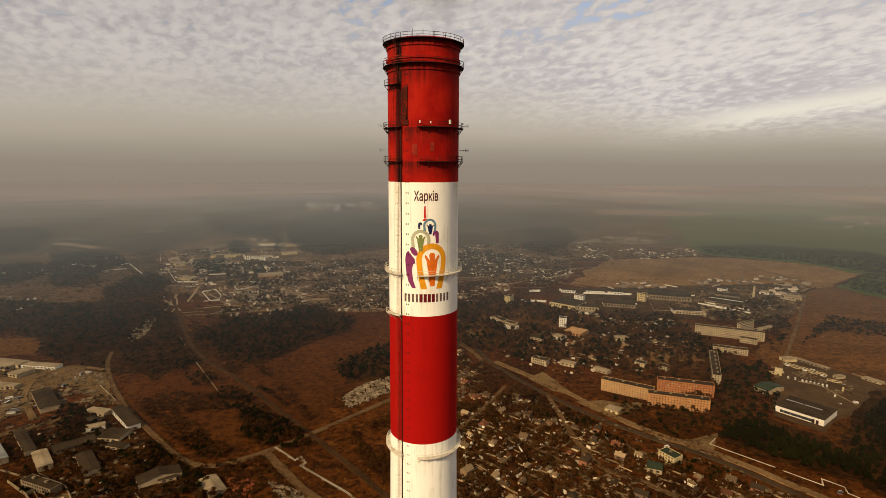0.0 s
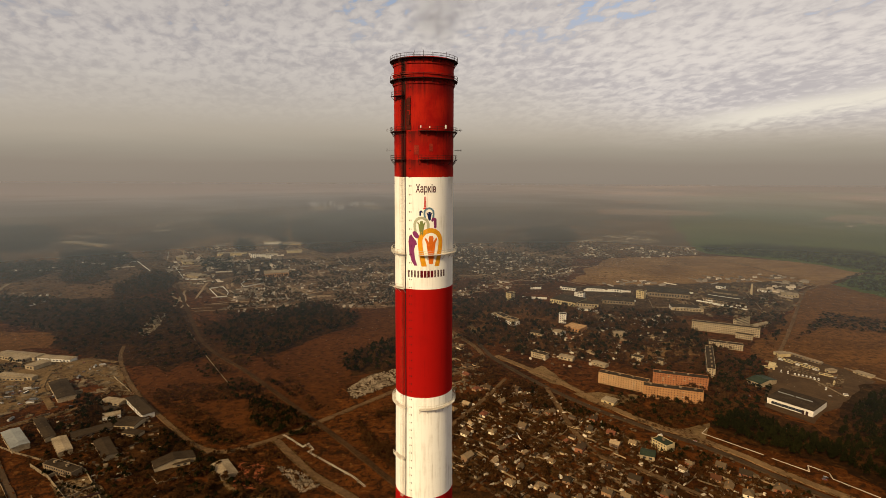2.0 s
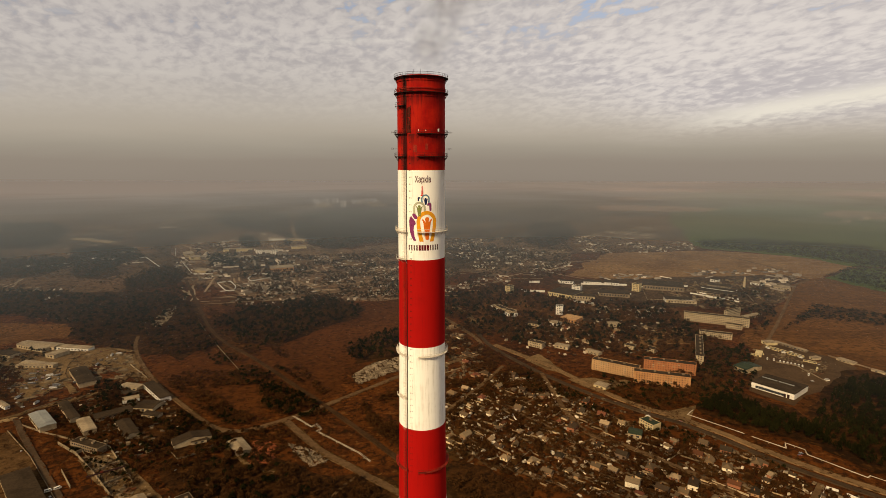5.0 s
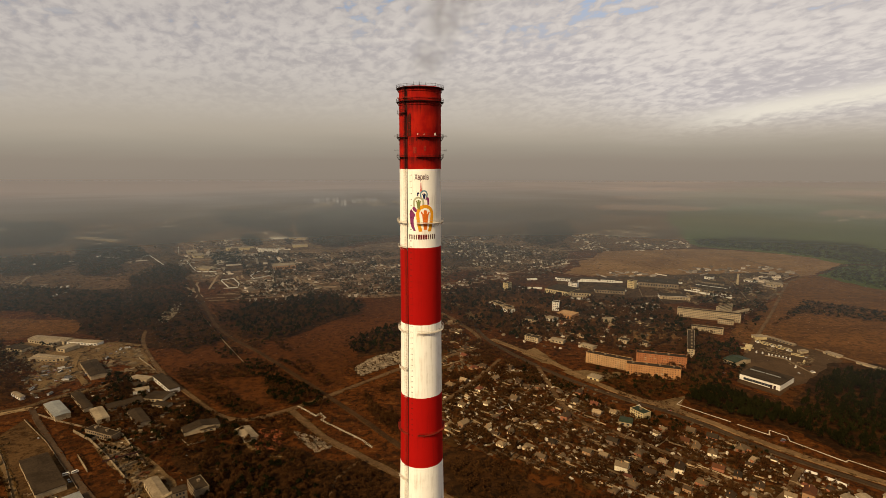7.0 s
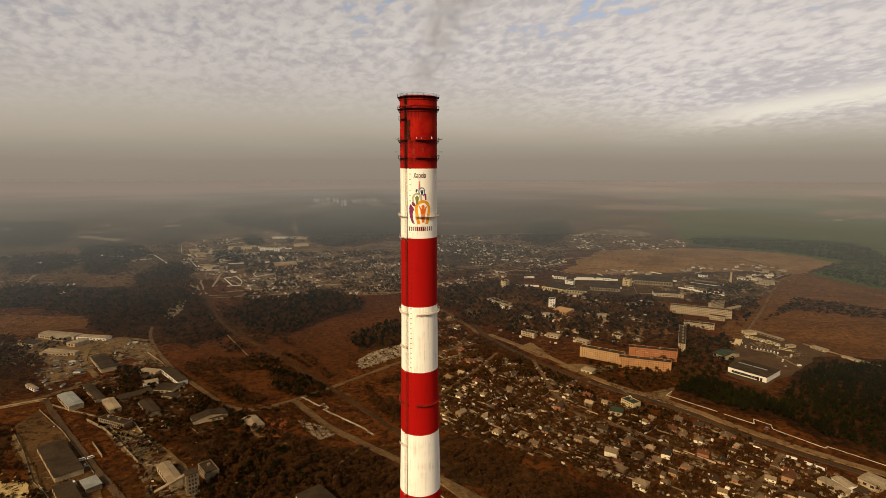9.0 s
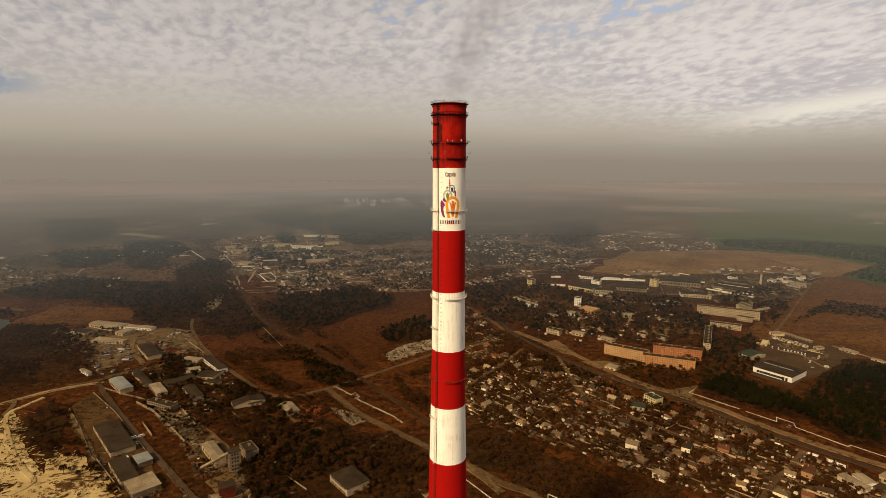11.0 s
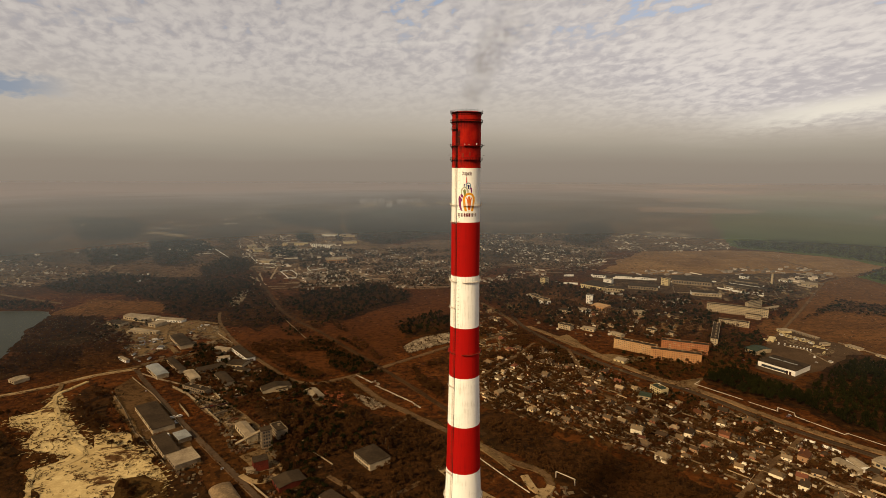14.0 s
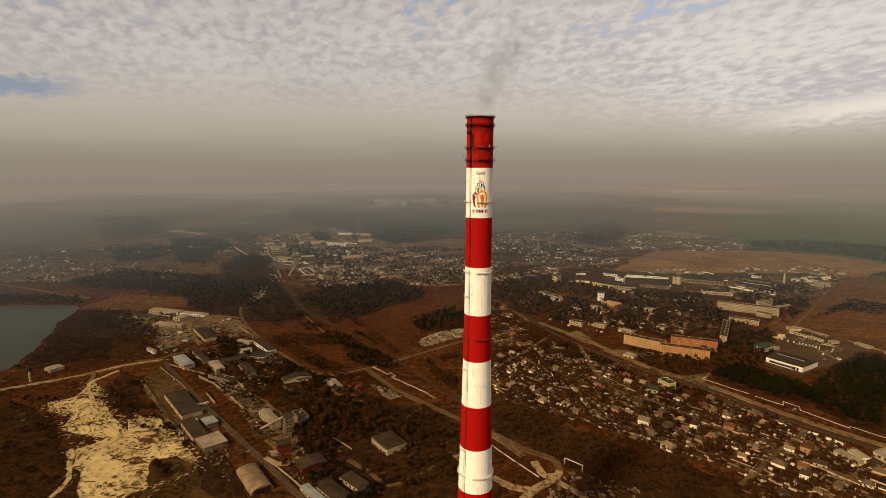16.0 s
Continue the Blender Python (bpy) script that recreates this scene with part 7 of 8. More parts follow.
wood([(-1306, 771), (-1091, 765), (-904, 769), (-848, 715), (-1026, 698), (-1157, 640)], 500, 70, ["twigs", "needles"], W_BARE, clump=-0.6)
wood([(-325, 606), (-253, 595), (-145, 461), (-157, 435), (-220, 441), (-289, 435), (-443, 594)], 420, 71, ["twigs", "twigs", "rust_leaf"], W_BARE, (2, 8), (3, 8), clump=0.05)
for k, (pts, count, size) in enumerate(zip(FAR_WOODS, (3000, 700, 420, 520, 260, 200, 900, 60, 700, 700), (16, 11, 11, 9, 9, 10, 16, 9, 15, 14))):
    wood(pts, count, 160 + k, ["needles", "twigs"] if k in (3, 6, 9) else ["needles"], W_PINE, (9, 16), (size * 0.8, size * 1.4), n=24, clump=-1)
wood([(1000, 1850), (1250, 1900), (1560, 1700), (1386, 1325), (1243, 1357), (1231, 1415), (1149, 1545), (1033, 1629), (948, 1685)], 2200, 171, ["needles"], W_PINE, (9, 15), (10, 18), n=20, clump=-0.7)
wood([(1035, 1199), (1116, 1266), (1245, 1349), (1386, 1325), (1081, 995), (1055, 1070)], 700, 172, ["needles"], W_PINE, (9, 16), (7, 12), n=24, clump=-1)
wood([(-2281, 1627), (-2109, 1829), (-1617, 2102), (-833, 1791), (-716, 2209), (-430, 981), (-798, 943), (-1364, 822)], 1700, 75, ["twigs", "twigs", "needles"], W_BARE, (7, 14), (8, 15), n=30, clump=-0.05)
wood([(-604, 1519), (9, 1586), (10, 963), (-138, 948), (-392, 863)], 2900, 76, ["twigs", "needles"], W_BARE, (7, 15), (6, 12), n=30, clump=-0.1)
wood([(8, 2294), (535, 2356), (477, 1637), (348, 1210), (210, 1117), (10, 904)], 3000, 77, ["twigs", "needles"], W_BARE, (7, 15), (6, 12), n=30, clump=-0.1)
wood([(491, 2129), (1082, 2548), (946, 1689), (467, 1514)], 1000, 78, ["twigs", "needles"], W_BARE, (5, 10), (6, 11), n=26, clump=-0.2)
wood([(10, 994), (164, 1113), (296, 962), (491, 926), (486, 761), (408, 644), (324, 629), (249, 645), (151, 670), (91, 722), (11, 779)], 1350, 79, ["twigs", "twigs", "twigs", "needles"], "trees among the houses, mostly bare", (8, 16), (7, 13), clump=-0.25)
wood([(11, 779), (87, 664), (145, 556), (207, 459), (125, 475), (11, 464)], 320, 80, ["twigs"], W_BARE, (5, 10), clump=-0.1)
wood([(248, 596), (297, 571), (330, 507), (274, 465), (238, 486)], 70, 81, ["twigs", "needles"], "trees in front of the flats", (5, 9), (6, 9), n=80, clump=-0.5, gap=1.0)
wood([(244, 515), (271, 498), (301, 470), (331, 451), (316, 433), (288, 437), (253, 456), (238, 474)], 110, 190, ["twigs", "rust_leaf", "twigs", "needles"], "bare trees in front of the flats", (4, 8), (5, 8), n=70, clump=-0.6, gap=1.0)
wood([(342, 454), (386, 546), (444, 622), (514, 664), (474, 557), (428, 496), (371, 436)], 230, 191, ["twigs", "needles", "needles"], "mixed trees beside the depot", (7, 14), (6, 10), n=70, clump=-0.6, gap=1.0)
wood([(231, 667), (308, 604), (399, 603), (455, 696), (410, 747), (255, 767)], 160, 192, ["twigs", "twigs", "needles"], "bare trees behind the flats", (5, 11), (6, 10), n=70, clump=-0.6, gap=1.0)
wood([(-232, 277), (-189, 302), (-139, 143), (-157, 133), (-194, 210)], 150, 193, ["twigs", "needles", "twigs"], "dark scrub below the yards", (3, 8), (5, 8), n=70, clump=-0.6, gap=1.0)
wood([(-611, 554), (-564, 697), (-486, 703), (-465, 647), (-584, 672), (-703, 648), (-683, 548)], 70, 194, ["twigs", "needles"], "trees round the scrapyard sheds", (6, 11), (6, 9), n=70, clump=-0.6, gap=1.0)
wood([(622, 736), (813, 932), (865, 888), (952, 808), (902, 745), (801, 793), (740, 829)], 420, 82, ["twigs", "needles"], W_BARE, (4, 8), clump=-0.4)
wood([(35, 342), (135, 259), (195, 209), (258, 183), (242, 123), (142, 114), (110, 155), (19, 248)], 700, 83, ["twigs", "rust_leaf", "twigs"], "scrub and bare bushes on waste ground", (2, 6), (3, 7), clump=0.0)
wood(V_MAIN, 2200, 84, ["twigs", "rust_leaf", "twigs"], "bare garden trees between the houses", (3, 10), (3, 8), clump=-0.6, gap=1.0)
wood([(569, 934), (811, 1109), (707, 872), (540, 657), (588, 772)], 260, 85, ["twigs", "needles"], W_BARE, clump=-0.3)
grove([(-251, 222), (-266, 331), (-176, 340), (-114, 294), (-126, 221), (-171, 180), (-171, 128), (-195, 146), (-193, 190)], 100, 91, BARE + RUSTY)
grove([(-108, 264), (-58, 299), (7, 197), (7, 145), (-67, 168), (-92, 212)], 50, 92, BARE + RUSTY)
grove([(-417, 207), (-446, 296), (-340, 214), (-301, 168), (-352, 200)], 30, 93, BARE)
grove([(-510, 308), (-514, 389), (-458, 332), (-416, 235), (-436, 233)], 25, 94, BARE)
grove([(-431, 397), (-424, 530), (-323, 431), (-274, 349), (-311, 309)], 35, 95, BARE + RUSTY)
grove([(-625, 279), (-566, 302), (-398, 98), (-440, 85)], 26, 96, BARE)
grove([(-338, 148), (-327, 155), (-298, 131), (-300, 116)], 9, 97, BARE, 0.5)
grove([(-124, 185), (-76, 189), (-47, 140), (-72, 94), (-105, 108)], 20, 98, BARE + RUSTY)
SCRUB = "low bare scrub and tall dead grass"
wood([(-418, 562), (-169, 411), (13, 234), (83, 152), (27, 99), (-140, 84), (-270, 207), (-427, 376)], 2600, 101, ["twigs", "rust_leaf", "twigs"], SCRUB, (1.5, 5), (2.5, 6), n=26, clump=-0.35, gap=0.5)
wood([(-504, 750), (-336, 622), (-186, 445), (13, 247), (13, 573), (-86, 492), (-164, 512), (-288, 684)], 500, 102, ["twigs", "rust_leaf"], SCRUB, (1.0, 3), (2.5, 6), n=22, clump=0.0, gap=0.5)
wood([(-712, 271), (-570, 337), (-487, 292), (-514, 389), (-353, 213), (-301, 168), (-243, 74), (-473, 53)], 1500, 103, ["twigs", "twigs", "rust_leaf"], SCRUB, (1.5, 6), (2.5, 6), n=26, clump=-0.2, gap=0.5)
wood([(-682, 397), (-607, 512), (-492, 440), (-581, 350)], 500, 104, ["twigs", "rust_leaf"], SCRUB, (1.5, 6), (2.5, 6), n=26, clump=-0.3, gap=0.5)
wood([(-486, 416), (-428, 561), (-240, 394), (-212, 226), (-318, 308)], 700, 105, ["twigs"], SCRUB, (2, 8), (3, 7), n=40, clump=-0.2, gap=0.5)
wood([(83, 612), (307, 421), (472, 198), (460, 182), (294, 366), (90, 565)], 500, 106, ["twigs", "rust_leaf"], SCRUB, (1.5, 5), (2.5, 5), n=26, clump=-0.1, gap=0.5)


FARB = "bare trees and thickets of a far heath"
wood([(-2000, 1300), (-1250, 1720), (-1000, 1690), (-640, 1200), (-780, 1000), (-1545, 860), (-2200, 1000)], 1500, 181, ["twigs", "needles", "twigs"], FARB, (5, 10), (6, 13), n=18, clump=-0.05, gap=0.8)
wood([(-2600, 1900), (-1900, 2450), (-1000, 2700), (-760, 2200), (-1000, 1760), (-1450, 1800)], 1300, 182, ["twigs", "needles"], FARB, (6, 12), (9, 20), n=16, clump=0.0, gap=0.8)
wood([(-330, 149), (-311, 159), (-284, 148), (-267, 122), (-236, 95), (-300, 66), (-312, 105)], 120, 183, ["twigs", "rust_leaf"], "bushes on a grassy mound", (1.5, 5), (2, 5), n=40, clump=-0.1, gap=0.3)


# ---- vehicles ----
RAIL = "bare trees and thickets along the old railway bed"
wood([(-459, 796), (-438, 938), (-303, 736), (-212, 576), (-141, 464), (-154, 414), (-193, 426), (-249, 494), (-360, 639)], 620, 141, ["twigs", "twigs", "needles"], RAIL, (4, 11), (5, 9), n=60, clump=-0.05, gap=1.0)
wood([(-257, 577), (-219, 576), (-120, 425), (-166, 414), (-204, 439)], 260, 142, ["twigs", "needles"], RAIL, (6, 12), (6, 10), n=80, clump=-0.2, gap=1.0)
wood([(-454, 899), (-332, 794), (-177, 557), (-134, 492), (-141, 478), (-231, 616), (-341, 764), (-449, 862)], 240, 143, ["twigs"], RAIL, (4, 9), (4, 8), n=60, clump=-0.2, gap=0.5)
wood([(-87, 450), (-46, 491), (-34, 331), (-50, 331)], 160, 144, ["twigs", "rust_leaf"], RAIL, (4, 9), (5, 8), n=70, clump=-0.1, gap=1.0)
wood([(-451, 497), (-444, 527), (-367, 467), (-344, 417), (-388, 429)], 70, 145, ["needles", "twigs"], "dark trees between the stores", (7, 12), (6, 9), n=100, clump=-0.4, gap=1.0)
wood([(-315, 417), (-277, 466), (-202, 415), (-163, 333), (-266, 335)], 200, 146, ["twigs", "needles", "twigs"], "bare trees round the yards", (5, 11), (5, 9), n=90, clump=-0.1, gap=1.5)
BUSH = "scattered weeds, bushes and saplings on rough ground"
wood([(-810, 666), (-756, 948), (-288, 684), (10, 1027), (12, 98), (-487, 52), (-669, 211), (-665, 348), (-698, 425), (-759, 546)], 4800, 121, ["twigs", "rust_leaf", "needles", "twigs"], BUSH, (1.5, 6), (2, 6), n=16, clump=-0.15, gap=0.8)
wood([(10, 1027), (563, 1083), (633, 776), (348, 409), (464, 188), (424, 136), (12, 98)], 4200, 122, ["twigs", "rust_leaf", "needles", "twigs"], BUSH, (1.5, 6), (2, 5.5), n=16, clump=-0.2, gap=0.8)
wood([(502, 591), (579, 713), (891, 1117), (1020, 1202), (1194, 1116), (780, 538), (621, 522)], 900, 123, ["twigs", "rust_leaf"], BUSH, (1.0, 4), (2, 6), n=14, clump=0.05, gap=0.8)
wood([(-2679, 1977), (-1079, 2426), (7, 3280), (10, 994), (-288, 684), (-756, 948), (-1306, 771)], 2400, 124, ["twigs", "needles", "twigs"], BUSH, (4, 9), (5, 12), n=14, clump=-0.05, gap=0.8)
wood([(7, 3280), (1056, 3010), (925, 1687), (563, 1083), (10, 1027)], 2400, 125, ["twigs", "needles", "twigs"], BUSH, (4, 9), (5, 12), n=14, clump=-0.05, gap=0.8)


wood([(-539, 263), (-536, 313), (-481, 272), (-403, 201), (-382, 217), (-291, 155), (-292, 141), (-335, 158), (-303, 116), (-319, 71), (-351, 68), (-404, 137), (-502, 230)], 90, 131, ["twigs", "rust_leaf"], "low weeds and bushes on the quarry sand", (0.6, 2.2), (1.5, 4.5), n=16, clump=0.12, gap=0.0)
wood([(-548, 263), (-544, 324), (-495, 291), (-417, 220), (-390, 230), (-296, 165), (-278, 142), (-280, 136), (-321, 178), (-398, 219), (-403, 201), (-521, 307), (-536, 313), (-539, 263)], 420, 132, ["twigs", "rust_leaf"], "low weeds and bushes along the quarry's edge", (0.8, 3), (2, 5), n=16, clump=-0.3, gap=0.0)
wood([(-539, 263), (-502, 230), (-440, 167), (-417, 163), (-404, 137), (-375, 109), (-351, 68), (-364, 67), (-443, 155), (-540, 254)], 300, 133, ["twigs", "rust_leaf"], "low weeds and bushes along the quarry's edge", (0.8, 3), (2, 5), n=16, clump=-0.3, gap=0.0)


def vehicle_kind(name, long, wide, high, hood, mat, label, roof_at=0.5):
    v = thing(name, 0, 0, -50, 0, label, "vehicle", "parked vehicles")
    bm = bmesh.new()
    box(bm, 0, 0, 0.35, long, wide, high * roof_at)
    bmesh.ops.bevel(bm, geom=bm.edges[:], offset=0.12, segments=2, affect="EDGES")
    body = part("body", bm, mat, v)
    bm = bmesh.new()
    cab = long - hood
    box(bm, -hood / 2, 0, 0.35 + high * roof_at, cab, wide * 0.92, high * (1 - roof_at) - 0.08, 0, 0.9)
    part("cabin", bm, mat, body)
    z0, up, mid = 0.35 + high * roof_at + 0.06, high * (1 - roof_at) - 0.22, -hood / 2
    for side in (-1, 1):
        bm = bmesh.new()
        box(bm, mid, side * wide * 0.445, z0, cab * 0.84, 0.09, up)
        part("side_window", bm, M["pane"], body)
        bm = bmesh.new()
        box(bm, mid + side * cab * 0.485, 0, z0, 0.12, wide * 0.78, up)
        part("windscreen" if side > 0 else "rear_window", bm, M["pane"], body)
    bm = bmesh.new()
    box(bm, -hood / 2, 0, 0.27 + high, cab * 0.9, wide * 0.84, 0.08)
    part("roof", bm, mat, body)
    bm = bmesh.new()
    tube(bm, (0, -0.12, 0), (0, 0.12, 0), 0.36 if high < 2.4 else 0.48, 10)
    wheel = to_mesh("wheel", bm, M["rubber"])
    for x in (-0.32, 0.32):
        for s in (-1, 1):
            part("wheel", wheel, None, v, at=Matrix.Translation((x * long, s * (wide / 2 - 0.1), 0.36 if high < 2.4 else 0.48)))
    return v


CAR = vehicle_kind("car", 4.3, 1.75, 1.2, 1.2, M["car"], "small parked car with dull paint")
VAN = vehicle_kind("van", 6.2, 2.1, 2.3, 0.8, M["bright"], "white van parked on dusty ground", 0.55)
BUS = vehicle_kind("bus", 11.5, 2.5, 2.7, 0.2, M["cream"], "pale yellow bus parked at the depot", 0.5)
LORRY = vehicle_kind("lorry", 9.0, 2.5, 2.5, 0.3, M["car"], "old lorry standing in the scrapyard", 0.8)


def park(kind, x, y, turn, z=0.25):
    copy_thing(kind, pose(x, y, z, 0, 0, turn))


rnd = random.Random(7)
park(VAN, 526, 602, 60), park(VAN, 519, 607, 60)
for k in range(7):
    park(VAN, 531 + k * 3.6, 594 - k * 3.1, 62 + rnd.uniform(-3, 3))
for k in range(10):
    park(BUS if k % 4 else VAN, 549 + k // 2 * 6.2 + k % 2 * 4, 655 - k // 2 * 10.5 + k % 2 * 5, -62 + rnd.uniform(-4, 4))
park(BUS, 577, 589, -30), park(BUS, 573, 594, -30), park(BUS, 566, 563, 50), park(VAN, 552, 523, -20), park(BUS, 520, 628, -30), park(BUS, 508, 624, -30)
for k in range(16):
    park(LORRY if k % 3 == 0 else CAR, -560 + rnd.uniform(0, 80), 500 + rnd.uniform(0, 75), rnd.choice((20, 110)) + rnd.uniform(-25, 25), 0.2)
park(CAR, 384, 329, -20, 0.0), park(CAR, 388, 333, -20, 0.0)
for x, y in ((48, 608), (-320, 241), (-312, 232), (-339, 263), (-242, 174)):
    park(CAR, x, y, rnd.uniform(0, 180), 0.0)


# ---- clutter in yards and gardens ----
M["junk"] = by_island("yard_clutter", (0.22, 0.155, 0.085), (0.010, 0.006, 0.003), 0.05, warm=(0.085, 0.030, 0.012))
M["brick_pile"] = by_island("stacked_bricks", (0.30, 0.085, 0.030), (0.050, 0.018, 0.008), 0.05)
M["white_junk"] = by_island("whitewash_scraps", (0.78, 0.66, 0.46), (0.16, 0.11, 0.06), 0.05, rare=1.5)
M["pale_junk"] = by_island("broken_concrete", (0.36, 0.27, 0.165), (0.05, 0.033, 0.017), 0.05)


def litter(seed, count, pts, label, size=(0.8, 4.0), tall=(0.3, 2.0), mat="junk", gap=0.0, clump=-0.2, name="clutter"):
    """Crates, slabs, scrap and lean-tos strewn over a yard, in one mesh."""
    rnd = random.Random(seed)
    xs, ys = [p[0] for p in pts], [p[1] for p in pts]
    verts, faces, made, tries = [], [], 0, 0
    while made < count and tries < count * 40:
        tries += 1
        x, y = rnd.uniform(min(xs), max(xs)), rnd.uniform(min(ys), max(ys))
        if not inside(pts, x, y) or noise.noise(Vector((x / 30, y / 30, seed))) < clump or (gap and not free(x, y, gap)):
            continue
        made += 1
        l, w, h, t = rnd.uniform(*size), rnd.uniform(*size) * 0.6, rnd.uniform(*tall), rnd.choice((0.5, 2.07)) + rnd.uniform(-0.35, 0.35)
        c, s, n = math.cos(t), math.sin(t), len(verts)
        k = rnd.uniform(0.75, 1.0)
        for px, py, pz in ((-l, -w, 0), (l, -w, 0), (l, w, 0), (-l, w, 0), (-l * k, -w * k, h), (l * k, -w, h * 0.9), (l * k, w * k, h), (-l, w * k, h * 1.1)):
            verts.append((x + (c * px - s * py) / 2, y + (s * px + c * py) / 2, pz))
        faces += [tuple(n + q for q in f) for f in ((4, 5, 6, 7), (0, 1, 5, 4), (1, 2, 6, 5), (2, 3, 7, 6), (3, 0, 4, 7))]
    tagged(new(name, mesh_of(name, verts, faces, M[mat])), label, "clutter", kind="stuff")


for k, (x, y) in enumerate([(-530, 478), (-533, 490), (-540, 507), (-544, 522), (-545, 533), (-544, 544), (-540, 551), (-514, 504), (-509, 508), (-508, 517), (-519, 463), (-504, 451), (-495, 462), (-577, 522), (-563, 507), (-498, 592), (-503, 611), (-501, 622), (-500, 633), (-485, 616), (-527, 650), (-492, 638), (-565, 565), (-559, 570), (-567, 556)]):
    park(LORRY if k % 3 == 0 else CAR, x, y, rnd.choice((15, 20, 100)) + rnd.uniform(-12, 12), 0.2)
for x, y in [(-414, 460), (-383, 425), (-448, 498), (580, 593), (581, 581), (576, 610), (422, 523), (293, 404), (204, 447), (259, 416)]:
    park(rnd.choice((CAR, VAN, CAR)), x, y, rnd.uniform(0, 180), 0.15)
for k, (x, y) in enumerate([(-351, 275), (-343, 266), (-348, 243), (-333, 234), (-358, 226), (-428, 346), (-345, 279), (567, 647), (570, 641), (574, 635), (578, 629), (581, 623), (540, 543), (529, 520)]):
    park(VAN if k % 3 == 0 else CAR, x, y, (35, 125)[k % 2] + (k * 11) % 17, 0.2)
SCRAP = "scrap, crates and stacked slabs strewn over a yard"
GARDEN = "sheds, fences, boards and woodpiles in village gardens"
litter(201, 420, [(-704, 639), (-571, 656), (-473, 658), (-385, 534), (-414, 531), (-486, 572), (-501, 487), (-533, 476)], SCRAP, (1, 7), (0.4, 2.4))
litter(202, 225, [(-470, 468), (-405, 532), (-306, 433), (-289, 329), (-335, 344), (-394, 379)], SCRAP, (1, 7), (0.4, 2.6), gap=0.5)
litter(203, 225, [(-354, 332), (-312, 327), (-201, 214), (-187, 157), (-224, 175), (-303, 276)], SCRAP, (1, 7), (0.4, 2.6), gap=0.5)
litter(204, 90, [(-374, 246), (-339, 242), (-271, 183), (-222, 105), (-295, 169)], SCRAP, (1, 5), (0.4, 2.2), gap=0.5)
wood([(-690, 236), (-559, 258), (-497, 220), (-432, 156), (-381, 109), (-351, 64), (-483, 52)], 1100, 151, ["twigs", "needles", "twigs"], "dark bushes and fruit trees in allotments", (1.5, 4.5), (2, 5), n=22, clump=-0.45, gap=0.3)
litter(205, 160, [(-569, 228), (-526, 263), (-358, 64), (-419, 58)], "dark allotment plots with huts and boards", (0.6, 3.4), (0.3, 1.6), "plot")
litter(206, 180, [(63, 141), (90, 164), (126, 156), (153, 138), (136, 109), (67, 103)], GARDEN, (0.8, 5), (0.3, 2.4))
litter(207, 1300, V_MAIN, GARDEN, (0.8, 5.0), (0.3, 2.0), clump=-0.5)
litter(221, 420, V_MAIN, "whitewashed walls, sheets and pale boards in village gardens", (0.6, 5.5), (0.5, 2.6), "white_junk", clump=-0.5)
litter(222, 140, [(103, 723), (316, 936), (494, 900), (452, 758), (326, 636), (185, 622)], "whitewashed walls and pale sheds among trees", (1, 7), (0.8, 3.5), "white_junk", clump=-0.3, gap=0.5)
litter(223, 70, [(-470, 468), (-405, 532), (-306, 433), (-200, 214), (-187, 157), (-303, 276), (-394, 379)], "pale sheets and concrete slabs in the yards", (0.6, 3.6), (0.3, 1.2), "white_junk", clump=-0.2, gap=0.5)
litter(208, 900, [(-112, 549), (-88, 595), (-8, 651), (-7, 596), (-64, 553), (-99, 518)], "heap of broken concrete slabs", (0.8, 5.5), (0.3, 2.2), "pale_junk", clump=-1)
litter(209, 420, [(-154, 361), (-123, 345), (-103, 325), (-118, 313), (-141, 339)], "pale broken slabs beside the road", (0.7, 3), (0.2, 0.8), "pale_junk", clump=-1)
litter(210, 160, [(-191, 367), (-165, 360), (-158, 315), (-186, 321)], "stacked red bricks and timber", (1.5, 6), (0.4, 1.6), "brick_pile", clump=-1)
litter(211, 120, [(-210, 337), (-124, 185), (-76, 119), (-111, 87), (-150, 83), (-207, 177)], SCRAP, (0.8, 4), (0.3, 2), gap=1.0, clump=0.1)
litter(212, 120, [(103, 723), (316, 936), (494, 900), (452, 758), (326, 636), (185, 622)], GARDEN, (1, 7), (0.5, 3), clump=-0.1, gap=0.5)
litter(213, 420, [(521, 1046), (667, 1165), (881, 1187), (795, 984), (658, 867), (558, 906)], SCRAP, (2, 10), (0.6, 4), clump=-0.1, gap=0.5)
litter(214, 260, [(520, 655), (602, 631), (612, 602), (535, 514), (542, 589)], "low kerbs, huts and parked goods at the depot", (1, 5), (0.3, 1.5), clump=0.15, gap=0.5)
litter(215, 200, [(1, 801), (54, 783), (90, 565), (13, 502)], GARDEN, (1, 6), (0.4, 3))
litter(216, 260, [(-525, 797), (-548, 894), (-545, 937), (-514, 879), (-496, 775)], SCRAP, (1, 7), (0.4, 2.4), "pale_junk")
litter(217, 135, [(167, 517), (301, 404), (369, 281), (464, 188), (452, 172), (348, 266), (279, 365), (160, 478)], GARDEN, (0.8, 5), (0.3, 2.2))

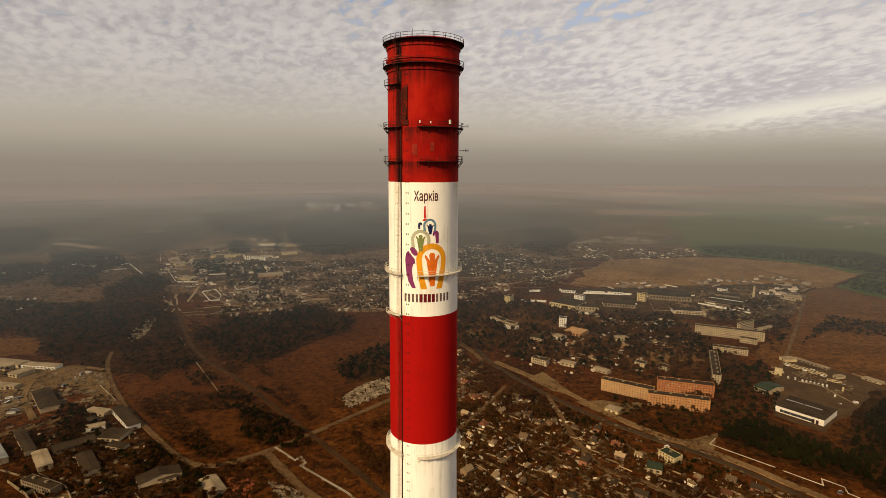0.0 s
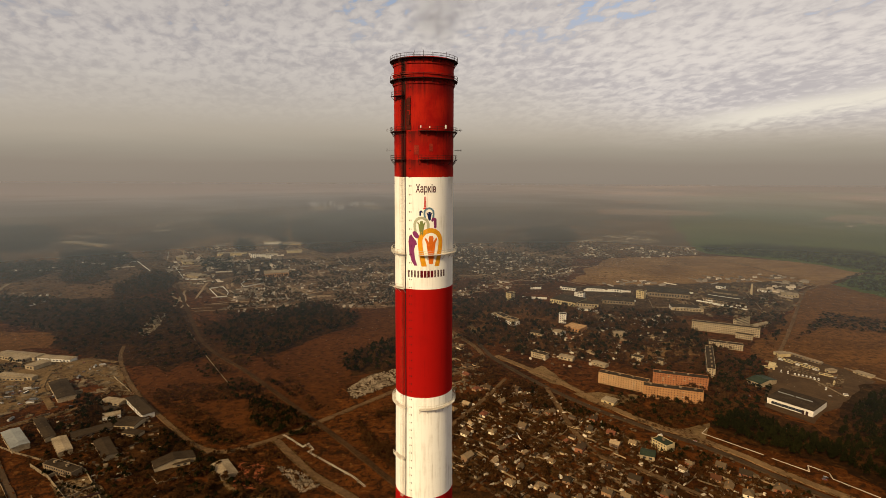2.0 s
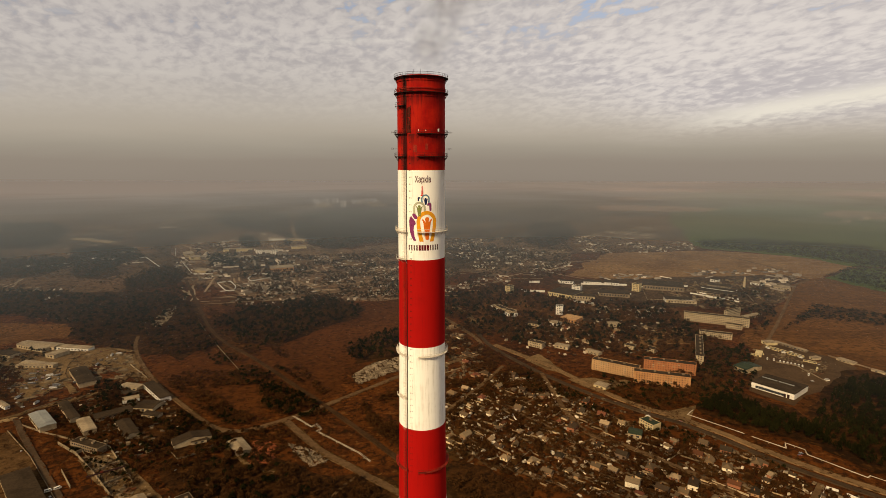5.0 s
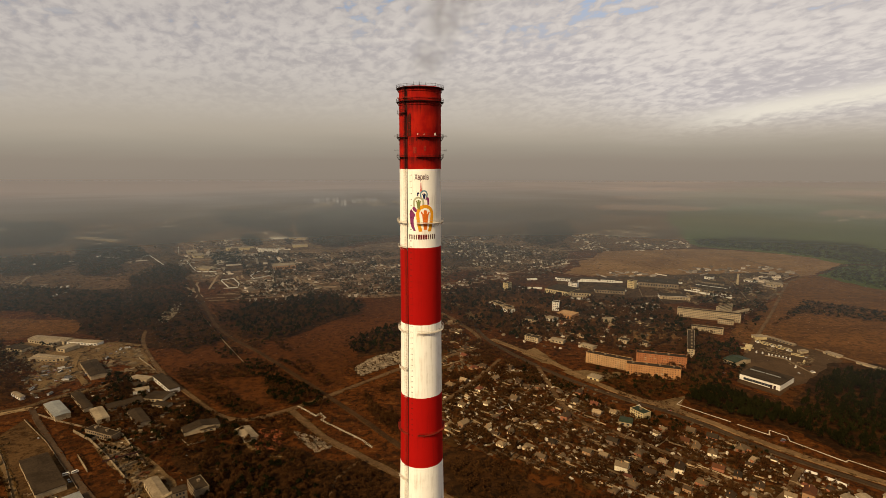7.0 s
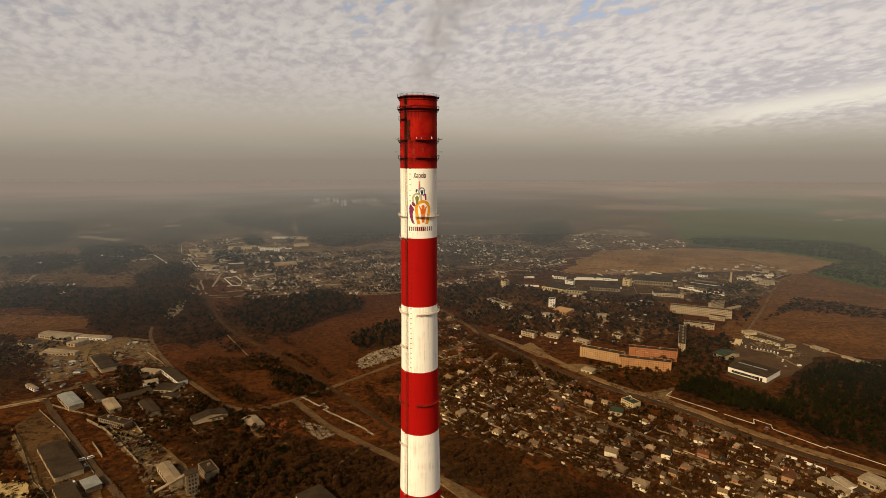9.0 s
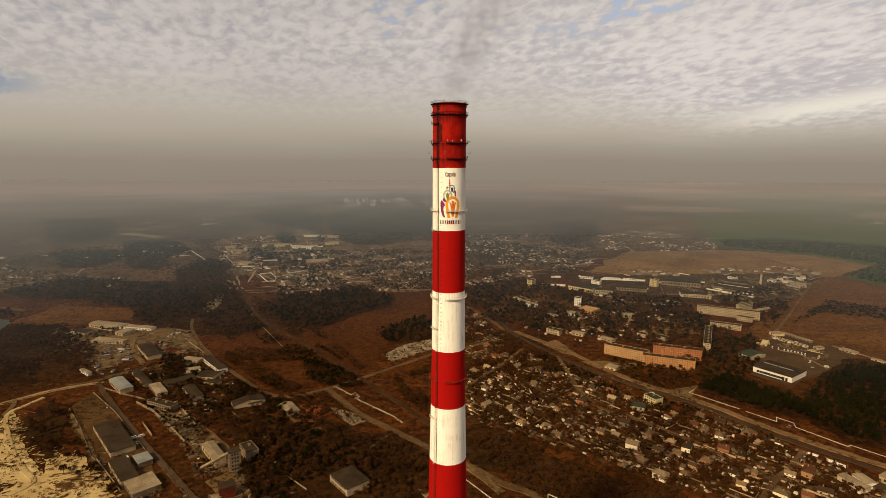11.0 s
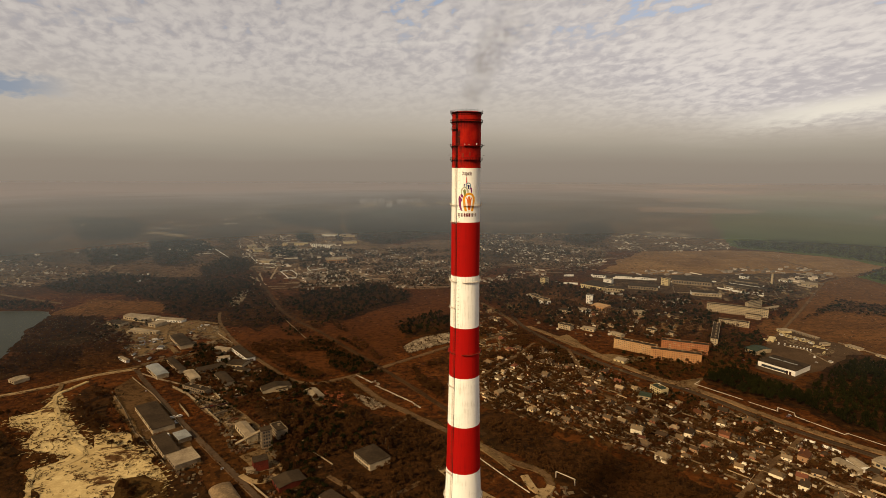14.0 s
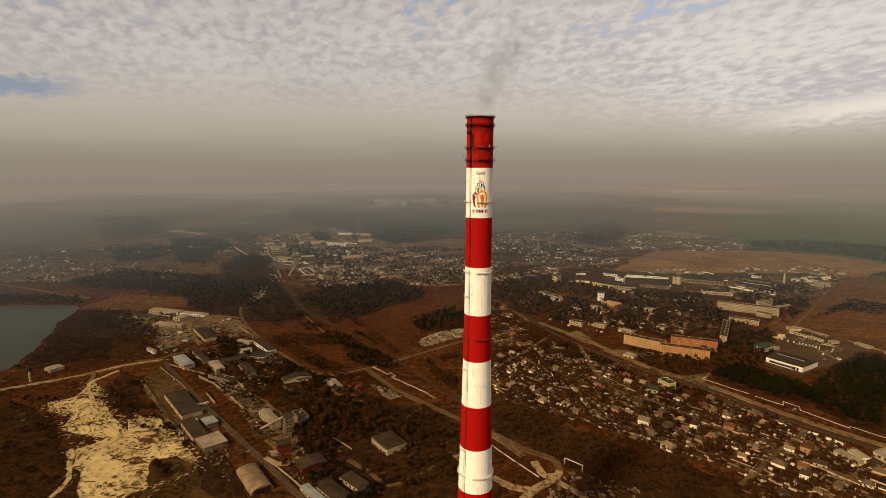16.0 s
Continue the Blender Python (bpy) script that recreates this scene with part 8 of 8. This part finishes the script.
litter(218, 70, [(-585, 533), (-557, 580), (-481, 532), (-461, 479), (-511, 451)], "long stacks of pipes and timber", (3, 14), (0.5, 1.6), clump=-0.3, gap=0.5)
litter(219, 60, [(-515, 605), (-487, 647), (-409, 554), (-462, 521)], "long stacks of pipes and timber", (3, 12), (0.5, 1.6), clump=-0.3, gap=0.5)
litter(220, 90, [(-736, 665), (-668, 649), (-593, 556), (-635, 534)], "long stacks of pipes and timber", (3, 12), (0.5, 2.0), clump=-0.3, gap=0.5)

DARK = "dense dark bare trees and undergrowth"
wood([(-238, 316), (-174, 331), (-106, 287), (-96, 199), (-129, 208), (-171, 180), (-203, 201)], 260, 111, ["twigs", "twigs", "needles"], DARK, (6, 12), (5, 9), n=110, clump=-0.5, gap=1.5)
wood([(-106, 287), (-50, 297), (11, 197), (12, 145), (-47, 140), (-94, 188)], 200, 112, ["twigs"], DARK, (4, 9), (4, 8), n=90, clump=-0.2, gap=1.5)
wood([(-237, 383), (-167, 401), (-97, 321), (-176, 340)], 130, 113, ["twigs", "rust_leaf"], DARK, (3, 8), (4, 7), n=90, clump=-0.3, gap=1.5)
wood([(6, 313), (134, 252), (194, 203), (248, 172), (238, 148), (114, 175), (77, 192), (13, 261)], 420, 114, ["twigs", "twigs", "rust_leaf"], DARK, (3, 8), (4, 8), n=80, clump=-0.2, gap=1.5)
wood([(-183, 179), (-124, 185), (-79, 137), (-101, 88), (-140, 84)], 130, 115, ["twigs", "needles"], DARK, (4, 9), (4, 8), n=90, clump=-0.2, gap=2)
wood([(-443, 420), (-424, 530), (-297, 410), (-251, 333), (-296, 277), (-357, 323)], 150, 116, ["twigs", "needles"], DARK, (5, 10), (5, 8), n=100, clump=-0.2, gap=2)
wood([(-1, 1025), (149, 1111), (296, 962), (504, 927), (486, 761), (405, 637), (247, 634), (150, 659), (80, 713)], 500, 117, ["needles", "twigs"], "dark trees among the houses", (9, 16), (7, 11), n=90, clump=-0.2, gap=2)
wood([(140, 585), (212, 483), (294, 385), (367, 301), (356, 279), (257, 363), (129, 500)], 220, 118, ["twigs", "needles"], "roadside trees along the avenue", (5, 9), (4, 7), n=80, clump=-0.1, gap=2)
